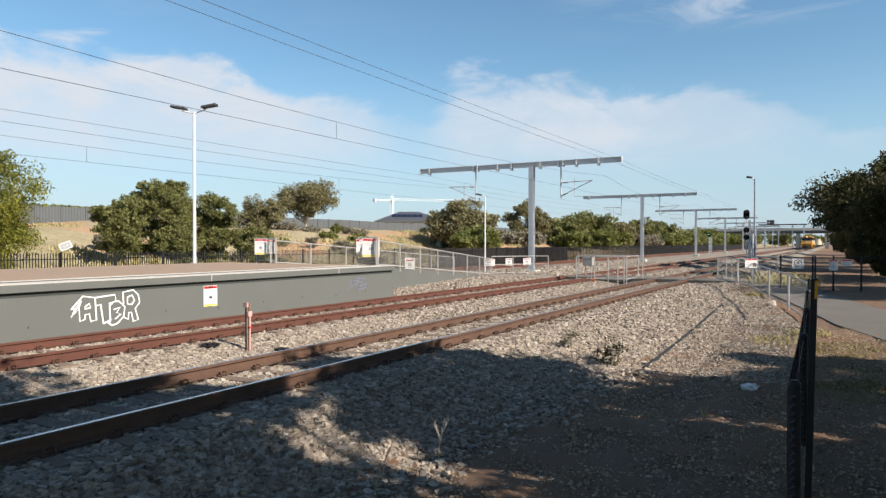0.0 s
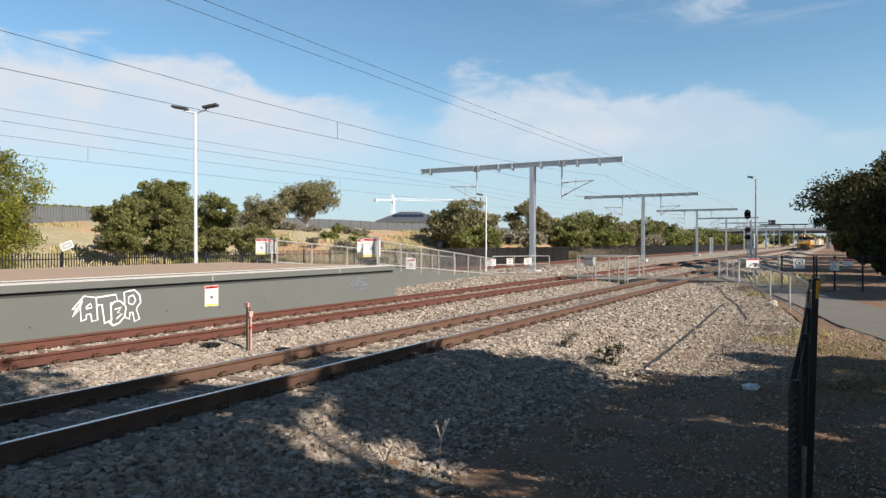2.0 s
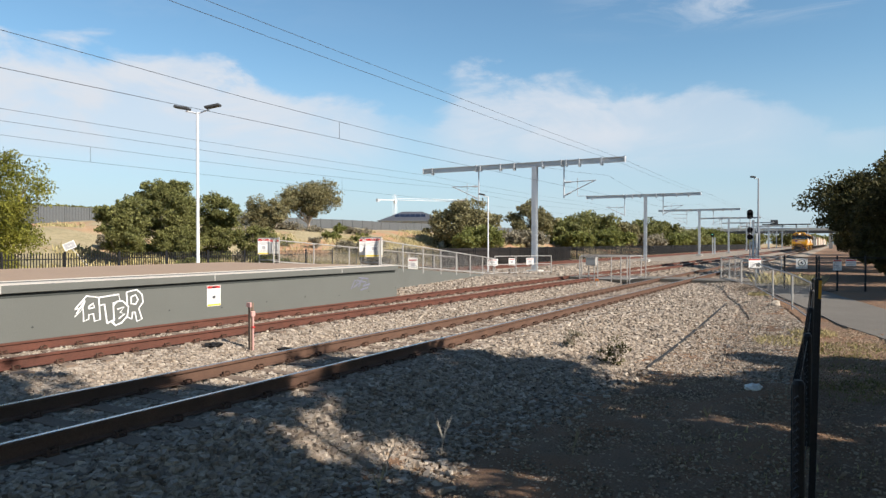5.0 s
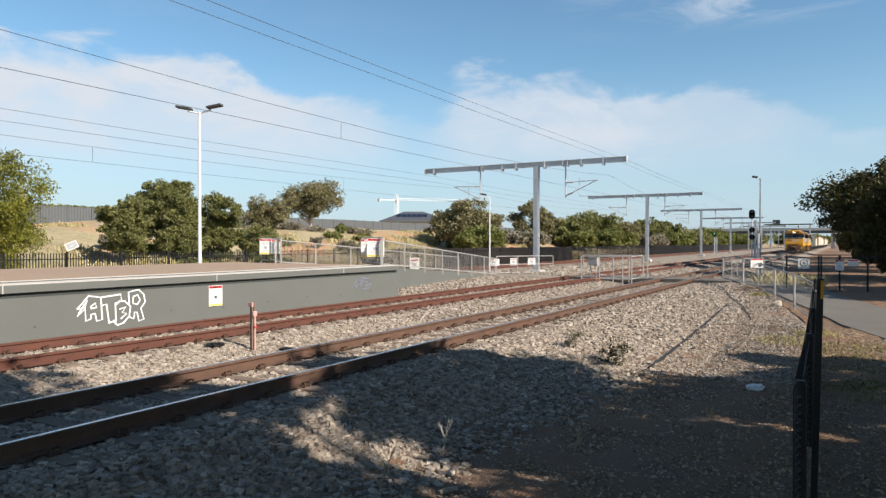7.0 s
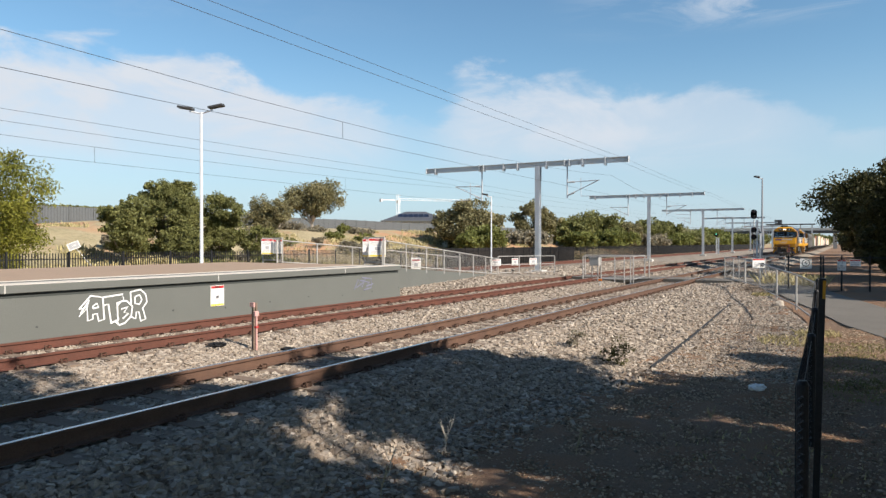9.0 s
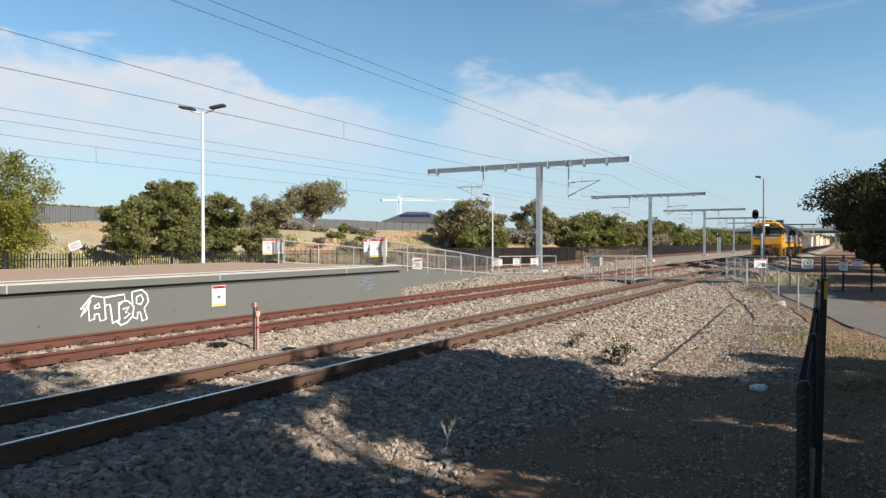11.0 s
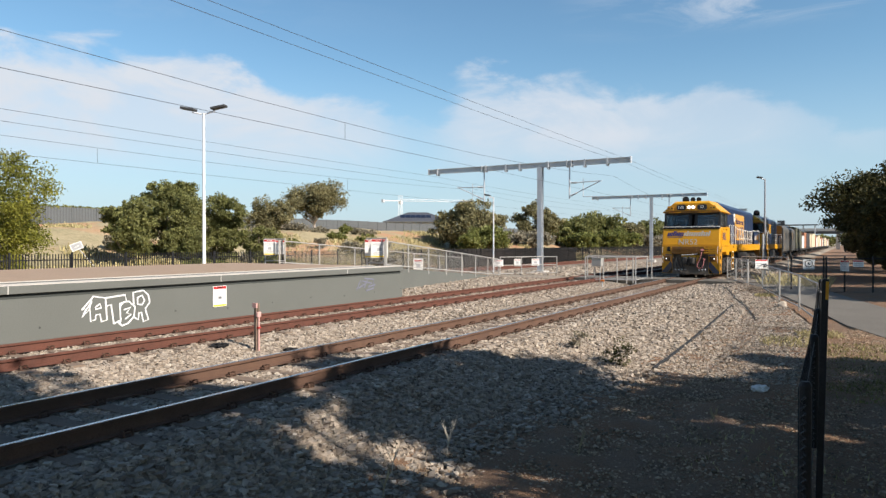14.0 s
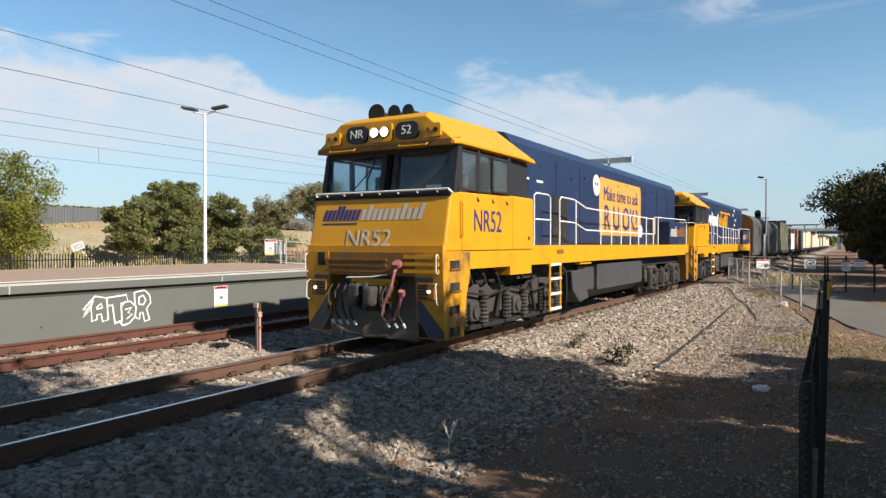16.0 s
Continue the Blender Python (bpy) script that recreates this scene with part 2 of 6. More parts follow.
def soup(name, verts, faces, material, parent=None, label="", flat=False):
    me = bpy.data.meshes.new(name)
    me.vertices.add(len(verts))
    me.vertices.foreach_set("co", np.asarray(verts, np.float32).ravel())
    faces = np.asarray(faces, np.int32)
    k = faces.shape[1]
    me.loops.add(faces.size)
    me.loops.foreach_set("vertex_index", faces.ravel())
    me.polygons.add(len(faces))
    me.polygons.foreach_set("loop_start", np.arange(0, faces.size, k, dtype=np.int32))
    if flat:
        me.polygons.foreach_set("use_smooth", np.zeros(len(faces), bool))
    me.update(calc_edges=True)
    me.validate()
    me.materials.append(material)
    ob = new(name, me)
    if parent is not None:
        ob.parent = parent
    return tagged(ob, label)


BM = bmesh.new


# ---- ground ----
def lerp(t, pts):
    return float(np.interp(t, [p[0] for p in pts], [p[1] for p in pts]))


def low_side(y):
    """Level of the earth beside the ballast."""
    return lerp(y, [(-40, -0.70), (9, -0.68), (14, -0.6), (20, -0.45), (27, -0.28), (33, -0.12), (38, -0.12), (46, -0.35), (90, -0.5)])


def toe(y):
    return lerp(y, [(-40, -4.35), (8, -4.3), (12, -3.6), (16, -3.2), (24, -3.4), (33, -4.3), (60, -4.2)])


def bank_z(x, y):
    """The grassy bank beyond the boundary fence."""
    crest = lerp(y, [(-60, 3.4), (100, 3.4), (150, 2.6), (230, 1.0), (400, 0.2)])
    s = min(1, max(0, (-29 - x) / 26))
    s = s * s * (3 - 2 * s)
    bump_ = (noise.noise((x * 0.11, y * 0.09, 0)) * 0.9 + noise.noise((x * 0.3, y * 0.27, 5)) * 0.35) * min(1, max(0, (-29 - x) / 5))
    return -0.25 + s * (crest + 0.25) + bump_ * (1 if x > -60 else 0.3)


def ground_z(x, y):
    if x <= -28:
        return bank_z(x, y)
    if x < -13.25 and 19.9 < y < 48:
        return -0.215 + 0.11 * min(1, (-13.25 - x) / 0.8) * min(1, (48 - y) / 8) * min(1, (y - 19.9) / 0.3)
    if x < -5.55:
        dip = 0.15 * math.exp(-((x + 9.5) / 0.7) ** 2)
        return -0.215 - dip - (0.05 if x < -14 else 0)
    t, g = toe(y), low_side(y)
    if x < t:
        return -0.215 + (g + 0.215) * (x + 5.55) / (t + 5.55)
    return g + min(0.25, max(0, (x - t) * 0.02)) * (1 if y < 20 else 0.4)


def ground_sheet():
    xs = [-3000, -1200, -500, -250, -150, -100, -80, -66] + list(np.arange(-60, -27, 1.5)) + list(np.arange(-27, -14, 1.0)) + \
        list(np.arange(-13.6, 3, 0.22)) + [3.5, 4.5, 6, 9, 14, 25, 50, 120, 400, 1200, 3000]
    ys = [-3000, -800, -200, -60, -20, -8] + list(np.arange(-2, 30, 0.25)) + list(np.arange(30, 60, 0.8)) + \
        list(np.arange(60, 200, 4)) + [220, 260, 320, 400, 600, 1000, 2000, 4000]
    nx = len(xs)
    vs = []
    for y in ys:
        for x in xs:
            z = ground_z(x, y)
            if -4.5 < x < 6 and -10 < y < 60:
                z += 0.035 * noise.noise((x * 1.7, y * 1.7, 3)) + 0.02 * noise.noise((x * 5, y * 5, 8))
            vs.append((x, y, z))
    fs = [(j * nx + i, j * nx + i + 1, (j + 1) * nx + i + 1, (j + 1) * nx + i) for j in range(len(ys) - 1) for i in range(nx - 1)]
    ob = soup("ground", vs, fs, M_GROUND)
    for m in (M_BALLAST, M_GRASS):
        ob.data.materials.append(m)
    idx = np.zeros(len(fs), np.int32)
    for k, f in enumerate(fs):
        x = sum(vs[i][0] for i in f) / 4
        y = sum(vs[i][1] for i in f) / 4
        if -26 < x < toe(y) - 0.1:
            idx[k] = 1
        elif x <= -26 or (y > 50 and x > 10) or abs(x) > 100:
            idx[k] = 2
    ob.data.polygons.foreach_set("material_index", idx)
    ob.data.polygons.foreach_set("use_smooth", np.ones(len(fs), bool))
    return tagged(ob, "brown earth and pale ballast ground beside the railway", "ground", "", "structure")


M_GRASS = mat("dry_grass", (0.43, 0.345, 0.215), 0.95, col2=(0.27, 0.235, 0.125), scale=0.22, fine=3.0, amount=0.3, bump=0.6, dist=0.2,
              stain=(0.42, 0.235, 0.125), stain_scale=0.16, stain_lo=0.5, stain_hi=0.62)
ground_sheet()


# ---- tracks ----
def rail_prof(x):
    h = [(0.073, -0.172), (0.073, -0.16), (0.012, -0.145), (0.010, -0.045), (0.036, -0.036), (0.036, -0.006), (0.030, 0.0)]
    return [(x + a, z) for a, z in h] + [(x - a, z) for a, z in reversed(h)]


def track(name, cx, gauge, y0, y1, side, top, label):
    tr = empty(name, pose(0, 0, 0), label, "railway track", "tracks", "structure")
    for s in (-1, 1):
        x = cx + s * (gauge / 2 + 0.036)
        r = part("rail", prism(BM(), rail_prof(x), y0, y1), side, tr)
        if top:
            b = BM()
            box(b, x - 0.027, x + 0.027, y0, y1, -0.001, 0.0035)
            part("running_surface", b, top, r, "shiny worn steel top")
    return tr


TRACK_X, TRACK2_X, TRACK3_X = -7.115, -11.87, -23.2
TRACKS = [track("railway_track", TRACK_X, 1.435, -40, 760, M_RAIL_SIDE, M_RAIL_TOP, "brown rusty rails with shiny tops on concrete sleepers"),
          track("railway_track", TRACK2_X, 1.60, -40, 760, M_RAIL_RED, None, "red rusted rails on concrete sleepers beside platform"),
          track("railway_track", TRACK3_X, 1.60, 40, 760, M_RAIL_RED, None, "rusted rails beyond the overhead line masts")]

# ---- platform ----
PX, PE, PZ = -13.4, 19.8, 0.985
plat = empty("platform", pose(0, 0, 0), "grey concrete station platform with white edge line and paved top", "platform", "", "structure")
part("platform_wall", box(BM(), -21.9, PX, -40, PE, -0.35, PZ - 0.255), M_PLAT_WALL, plat)
# recess under the coping, its shade deepened by the dark colour
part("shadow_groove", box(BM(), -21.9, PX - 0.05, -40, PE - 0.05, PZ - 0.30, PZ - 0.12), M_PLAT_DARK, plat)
part("paving", box(BM(), -21.9, PX - 1.5, -40, PE, PZ - 0.1, PZ), M_PLAT_TOP, plat, "pinkish brown paving")
part("coping", box(BM(), PX - 1.5, PX + 0.03, -40, PE + 0.03, PZ - 0.16, PZ - 0.004, 0.012), M_PLAT_WALL, plat)
part("edge_line", box(BM(), PX - 0.62, PX - 0.02, -40, PE, PZ - 0.006, PZ + 0.004), M_EDGE, plat, "white painted edge line")
part("second_line", box(BM(), PX - 1.42, PX - 1.2, -40, PE, PZ - 0.006, PZ + 0.005), M_EDGE, plat, "worn white second line")
for k in range(5):
    y = -3.3 + 5.0 * k
    part("coping_joint", box(BM(), PX - 0.3, PX + 0.034, y, y + 0.022, PZ - 0.158, PZ + 0.0045), M_CONC, plat, "pale mortar joint in the coping")
for k in range(9):
    y = 7.3 + 1.55 * k
    part("weep_hole", rod(BM(), (PX - 0.04, y, 0.15 + 0.03 * (k % 3)), (PX + 0.004, y, 0.15 + 0.03 * (k % 3)), 0.022, seg=8), M_PLAT_DARK, plat, "small dark weep hole")


def ramp():
    """Sloping path from the platform's end down to the crossing."""
    r = empty("ramp", pose(0, 0, 0), "grey concrete ramp sloping from the platform to the crossing", "ramp", "", "structure")
    for nm, d, dz, m in (("ramp_wall", 0.0, 0.0, M_PLAT_WALL), ("ramp_path", 0.12, 0.02, M_PLAT_TOP)):
        b = BM()
        loft(b, [[(-21.9 + d, PE, -0.4), (-15.0 - d, PE, -0.4), (-15.0 - d, PE, PZ - 0.02 + dz), (-21.9 + d, PE, PZ - 0.02 + dz)],
                 [(-20.8 + d, 37.2, -0.4), (-18.0 - d, 37.2, -0.4), (-18.0 - d, 37.2, -0.18 + dz), (-20.8 + d, 37.2, -0.18 + dz)]])
        part(nm, b, m, r)


ramp()


# ---- overhead line ----
def mast(x, y, top, x0, x1, drops, h0=-0.3, plinth=0.45):
    m = empty("overhead_line_mast", pose(x, y, h0), "grey steel mast with a long crossbeam on a concrete footing", "mast", "overhead line masts")
    t = top - h0
    b = BM()
    for s in (-1, 1):
        box(b, -0.16, 0.16, s * 0.15 - 0.012, s * 0.15 + 0.012, 0.1, t - 0.15)
    box(b, -0.012, 0.012, -0.15, 0.15, 0.1, t - 0.15)
    part("column", b, M_GALV, m)
    part("footing", box(BM(), -plinth, plinth, -plinth, plinth, -0.5, 0.32, 0.03), M_CONC, m, "pale concrete footing")
    b = BM()
    box(b, x0 - x, x1 - x, -0.13, 0.13, t - 0.16, t - 0.13)
    box(b, x0 - x, x1 - x, -0.13, 0.13, t + 0.13, t + 0.16)
    box(b, x0 - x, x1 - x, -0.012, 0.012, t - 0.13, t + 0.13)
    part("crossbeam", b, M_GALV, m)
    for xx in (x0, x1):
        part("end_plate", box(BM(), xx - x - 0.02, xx - x + 0.02, -0.16, 0.16, t - 0.2, t + 0.2), M_GALV, m)
    for f in (0.05, 0.42, 0.49, 0.63, 0.80, 0.9):
        xx = x0 + (x1 - x0) * f - x
        part("clamp", box(BM(), xx - 0.05, xx + 0.05, -0.17, 0.17, t - 0.3, t + 0.19), M_GALV, m)
    for dx, s in drops:
        c = dx - x
        part("drop_tube", rod(BM(), (c, 0, t), (c, 0, t - 2.25), 0.05), M_GALV, m)
        for off in (-0.16, 0.16):
            part("clamp", box(BM(), c + off - 0.03, c + off + 0.03, -0.18, 0.18, t - 0.24, t + 0.2), M_GALV, m)
        b = BM()
        rod(b, (c, 0, t - 1.25), (c + s * 2.1, 0, t - 1.2), 0.03)
        rod(b, (c, 0, t - 2.1), (c + s * 2.0, 0, t - 1.22), 0.03)
        rod(b, (c + s * 0.9, 0, t - 1.0), (c + s * 0.9, 0, t - 2.15), 0.022)
        rod(b, (c + s * 0.9, 0, t - 2.15), (c + s * 2.6, 0, t - 2.2), 0.02)
        part("cantilever", b, M_GALV, m)
        for z0, z1 in ((t - 1.25, t - 1.24), (t - 2.06, t - 1.9)):
            rings = []
            for k in range(19):
                f, r = k / 18, 0.075 if k % 3 == 1 else 0.045
                rings.append([(c + s * (0.1 + 0.4 * f), r * math.cos(a), z0 + (z1 - z0) * f + r * math.sin(a)) for a in [0.7854 * q for q in range(8)]])
            b = loft(BM(), rings)
            part("insulator", b, M_INSUL, m, "grey ribbed insulator")
    return m


M_INSUL = mat("insulator_grey", (0.33, 0.34, 0.36), 0.4, amount=0.1, bump=0)
MASTS = [(-17.1, 41.3, 6.9, -25.6, -11.2), (-18.4, 76.2, 7.05, -25.1, -12.6), (-19.0, 113.7, 7.05, -25.3, -13.0), (-19.6, 152, 7.0, -25.4, -13.5)]
MASTS += [(-20.2, 190, 7.0, -26, -14), (-20.6, 228, 7, -26, -14), (-21, 266, 7, -26.5, -14.5), (-21.3, 304, 7, -27, -15)]
MASTS += [(-17.1, -6.0, 6.9, -25.6, -11.2)]
for mx, my, mt, a, c in MASTS:
    mast(mx, my, mt, a, c, ((a + 4.4, -1), (c - 3.9, 1)))


def wire(pts, r, name, label):
    """A wire strung through points; spans sag."""
    b = BM()
    line = []
    for (p, q, sag) in pts:
        p, q = Vector(p), Vector(q)
        for k in range(9):
            f = k / 8
            v = p.lerp(q, f)
            v.z -= sag * 4 * f * (1 - f)
            line.append(v)
    pipe(b, [p for i, p in enumerate(line) if i == 0 or (p - line[i - 1]).length > 0.01], r, 5)
    ob = part(name, b, M_WIRE, None)
    return tagged(ob, label, "wire", "overhead wires")


YS = [-52, -6.0, 41.3, 76.2, 113.7, 152, 190, 228, 266, 304]
for x2, z2, sag, r, nm in ((-12.25, 4.74, 0.0, 0.006, "contact_wire"), (-12.25, 5.95, 0.75, 0.006, "catenary_wire"), (-11.5, 6.70, 0.12, 0.0065, "feeder_wire"),
                           (-11.35, 6.92, 0.12, 0.0065, "feeder_wire"), (-23.2, 4.68, 0.0, 0.006, "contact_wire"), (-23.2, 5.62, 0.4, 0.006, "catenary_wire"),
                           (-24.6, 6.05, 0.12, 0.007, "feeder_wire"), (-24.9, 6.52, 0.12, 0.007, "feeder_wire")):
    wire([((x2 - max(0, a - 41) * 0.008, a, z2), (x2 - max(0, b - 41) * 0.008, b, z2), sag) for a, b in zip(YS, YS[1:])], r, nm, "thin dark overhead wire strung between the masts")


for x2, z2, top2, sag, y2 in ((-12.25, 4.74, 5.95, 0.75, 15.2), (-12.25, 4.74, 5.95, 0.75, 30.0), (-23.2, 4.68, 5.62, 0.4, 14.7), (-23.2, 4.68, 5.62, 0.4, 29.0)):
    f2 = (y2 + 6) / 47.3
    tagged(part("dropper", rod(BM(), (x2, y2, z2), (x2, y2, top2 - sag * 4 * f2 * (1 - f2)), 0.006, seg=5), M_WIRE), "thin dropper hanging between two overhead wires", "wire", "droppers")


# ---- trees ----
def leaves(rng, centres, radii, n, size, flat=0.8):
    """Leaf quads round clump centres; vertices and faces."""
    k = rng.integers(0, len(centres), n)
    d = rng.normal(size=(n, 3))
    d /= np.linalg.norm(d, axis=1)[:, None]
    rr = rng.random(n) ** 0.45
    sprays = 9
    so = rng.normal(size=(len(centres), sprays, 3))
    so /= np.linalg.norm(so, axis=2)[:, :, None]
    so *= (radii[:, None] * rng.uniform(0.35, 0.85, (len(centres), sprays)))[:, :, None] * np.array([1, 1, flat])
    j = rng.integers(0, sprays, n)
    p = centres[k] + so[k, j] + d * (radii[k] * rr * 0.42)[:, None] * np.array([1, 1, flat])
    u = rng.normal(size=(n, 3))
    u /= np.linalg.norm(u, axis=1)[:, None]
    v = np.cross(u, rng.normal(size=(n, 3)))
    v /= np.linalg.norm(v, axis=1)[:, None]
    s = size * (0.6 + 0.8 * rng.random(n))[:, None]
    u, v = u * s, v * s * 0.45
    verts = np.stack([p - u, p + v, p + u, p - v], 1).reshape(-1, 3)
    faces = np.arange(4 * n).reshape(-1, 4)
    return verts, faces


def tree(x, y, top, r, material, label, seed, n=6000, size=0.16, base=0.25, clumps=40, lean=(0, 0), name="tree", trunk_r=0.14, group="",
         squash=1.0, clump_r=0.30, bark=None):
    rng = np.random.default_rng(seed)
    z0 = ground_z(x, y) - 0.05
    h = top - z0
    t = empty(name, pose(x, y, z0), label, "tree" if name == "tree" else "bush", group)
    lo = h * base
    cz, hz = (h + lo) / 2, (h - lo) / 2
    cs, rs = [], []
    while len(cs) < clumps:
        p = rng.uniform(-1, 1, 3)
        q = np.linalg.norm(p)
        if q > 1 or q < 0.35:
            continue
        a = math.atan2(p[1], p[0])
        wob = 0.78 + 0.3 * noise.noise((math.cos(a) * 1.6 + seed, math.sin(a) * 1.6, p[2] * 1.8)) + 0.1 * rng.random()
        w = wob * (1 - 0.25 * max(0, -p[2]))
        cr = r * clump_r * rng.uniform(0.6, 1.25)
        cs.append((p[0] * (r - cr * 0.6) * w + lean[0] * (p[2] + 1), p[1] * (r - cr * 0.6) * w * squash + lean[1] * (p[2] + 1), cz + p[2] * (hz - cr * 0.5)))
        rs.append(cr)
    cs, rs = np.array(cs), np.array(rs)
    b = BM()
    fork = Vector((lean[0] * 0.3, lean[1] * 0.3, max(0.35, lo * 0.8)))
    rod(b, (0, 0, -0.2), fork, trunk_r, trunk_r * 0.75)
    for i in range(0, len(cs), max(1, len(cs) // 9)):
        c = Vector(cs[i])
        mid = fork.lerp(c, 0.5) + Vector((0, 0, -0.06 * r))
        rod(b, fork, mid, trunk_r * 0.55, trunk_r * 0.33, 6)
        rod(b, mid, c, trunk_r * 0.33, trunk_r * 0.1, 6)
    part("trunk", b, bark or M_BARK, t, "bare bark")
    v, f = leaves(rng, cs, rs, n, size)
    soup("crown", v, f, material, t)
    return t


M_PALEBARK = mat("pale_gum_bark", (0.55, 0.48, 0.40), 0.85, col2=(0.42, 0.34, 0.27), scale=2, fine=12, amount=0.2, bump=0.3)
WATTLE, OLIVE = "yellow-green wattle tree behind the black platform fence", "dense olive-green tree on the dry grassy bank"
GUM, FAR = "sparse grey-green gum tree with a pale forked trunk", "olive-green tree in the row beyond the tracks"
tree(-31.0, 14.2, 6.3, 3.9, M_LEAF_WATTLE, WATTLE, 1, 70000, 0.058, 0.0, 90)
tree(-34.0, 13.4, 7.4, 3.0, M_LEAF_OLIVE, OLIVE, 2, 8000, 0.12, 0.3)
tree(-36.0, 24.7, 4.8, 2.1, M_LEAF_OLIVE, OLIVE, 3, 26600, 0.078, 0.05, 50)
tree(-37.0, 28.6, 5.9, 2.7, M_LEAF_OLIVE, OLIVE, 4, 41800, 0.078, 0.08, 60)
tree(-35.0, 28.0, 2.9, 2.1, M_LEAF_OLIVE, OLIVE, 5, 17100, 0.078, 0.0)
tree(-36.0, 31.8, 5.3, 2.2, M_LEAF_OLIVE, OLIVE, 6, 28500, 0.078, 0.0, 50)
tree(-37.0, 36.0, 3.2, 2.1, M_LEAF_OLIVE, OLIVE, 7, 15200, 0.078, 0.0)
tree(-45.0, 45.3, 6.0, 2.8, M_LEAF_GUM, GUM, 8, 15000, 0.095, 0.1, 28, clump_r=0.36, bark=M_PALEBARK)
tree(-50.0, 56.7, 9.0, 4.6, M_LEAF_GUM, GUM, 9, 26000, 0.11, 0.18, 34, trunk_r=0.2, clump_r=0.33, bark=M_PALEBARK)
tree(-40.0, 73.8, 7.7, 5.4, M_LEAF_GUM, FAR, 10, 17000, 0.2, 0.0, 60)
tree(-34.0, 66.0, 3.7, 3.7, M_LEAF_BUSH, "bright green rounded shrub behind the boundary fence", 11, 12000, 0.16, 0.0, name="shrub")
tree(-42.0, 98.9, 8.1, 4.6, M_LEAF_GUM, FAR, 12, 11000, 0.22, 0.1)
for i, (x, y, zt, r, m) in enumerate(((-40, 92, 4.3, 3.6, M_LEAF_GREY), (-42, 114.2, 6.5, 4.0, M_LEAF_OLIVE), (-44, 136.3, 8.0, 6.0, M_LEAF_OLIVE),
                                      (-42, 150.1, 7.6, 5.6, M_LEAF_GUM), (-42, 173.1, 8.3, 5.0, M_LEAF_OLIVE), (-44, 201.4, 7.5, 5.2, M_LEAF_OLIVE),
                                      (-46, 240.7, 7.4, 7.0, M_LEAF_GUM), (-46, 286.2, 7.6, 8.0, M_LEAF_BUSH), (-46, 350, 8.4, 9.0, M_LEAF_OLIVE),
                                      (-38, 110, 4.2, 3.5, M_LEAF_BUSH), (-38, 128, 4.4, 4.5, M_LEAF_BUSH), (-38, 158, 4.4, 5.0, M_LEAF_GREY),
                                      (-38, 186, 4.4, 5.5, M_LEAF_BUSH), (-40, 222, 5.0, 7.0, M_LEAF_OLIVE), (-40, 265, 5.2, 8.0, M_LEAF_BUSH), (-40, 315, 5.5, 9, M_LEAF_BUSH))):
    tree(x, y, zt * (0.82 + 0.32 * ((i * 37) % 11) / 10), r * 1.25, m, FAR, 20 + i, 9000, 0.22 + y * 0.0007, 0.0, 44, squash=1.0, group="trees beyond the tracks")
DARK = "large dark-leaved tree spreading over the far path"
tree(4.2, 46, 7.2, 6.9, M_LEAF_DARK, DARK, 50, 90000, 0.10, 0.26, 90, trunk_r=0.25, clump_r=0.26)
tree(8.2, 40, 7.4, 6.4, M_LEAF_DARK, DARK, 51, 44000, 0.12, 0.1, 70, trunk_r=0.25)
tree(4.5, 62, 7.5, 6.0, M_LEAF_DARK, DARK, 52, 14000, 0.24, 0.1, 46, trunk_r=0.25)
# trees outside the view, added to shade the foreground and block sky light
SHADE = "unseen tree added out of view to shade the ballast"
tree(6, 0.6, 13.0, 4.6, M_LEAF_OLIVE, SHADE, 60, 56000, 0.17, 0.2, 80, trunk_r=0.22)
tree(6.6, 8.2, 10.0, 4.1, M_LEAF_OLIVE, SHADE, 61, 19000, 0.17, 0.08, 56, trunk_r=0.22)
tree(2.8, -4.3, 10.0, 5.0, M_LEAF_OLIVE, SHADE, 65, 40000, 0.17, 0.42, 60, trunk_r=0.22)
tree(4.6, 0.8, 8.5, 3.0, M_LEAF_OLIVE, SHADE, 66, 14000, 0.17, 0.5, 46, trunk_r=0.18)
# also out of view, added to shade the ground by the far path
tree(8.5, 30.4, 8.5, 4.0, M_LEAF_DARK, DARK, 67, 12000, 0.2, 0.1, 46, trunk_r=0.2)
tree(9, 10.8, 7.6, 2.8, M_LEAF_OLIVE, SHADE, 81, 18000, 0.15, 0.15, 50, trunk_r=0.16)
tree(9.6, 13.2, 8.0, 2.3, M_LEAF_OLIVE, SHADE, 83, 15000, 0.15, 0.15, 44, trunk_r=0.16)
tree(1.8, 1.3, 12.5, 4.6, M_LEAF_OLIVE, SHADE, 84, 46000, 0.16, 0.48, 80, trunk_r=0.2)
tree(6.6, 4.8, 10.3, 1.0, M_LEAF_OLIVE, SHADE, 85, 3000, 0.13, 0.76, 20, trunk_r=0.1)
tree(5.6, 3.7, 7.4, 1.35, M_LEAF_OLIVE, SHADE, 82, 8000, 0.13, 0.70, 30, trunk_r=0.12)
tree(9.5, 6.4, 12.0, 2.7, M_LEAF_OLIVE, SHADE, 68, 8000, 0.17, 0.3, 40, trunk_r=0.2)
tree(5.5, -6.6, 9.0, 4.5, M_LEAF_OLIVE, SHADE, 62, 22000, 0.17, 0.3, 40, trunk_r=0.22)
tree(12.5, 1.2, 10.5, 5.5, M_LEAF_OLIVE, SHADE, 63, 26000, 0.2, 0.05, 50, trunk_r=0.25)
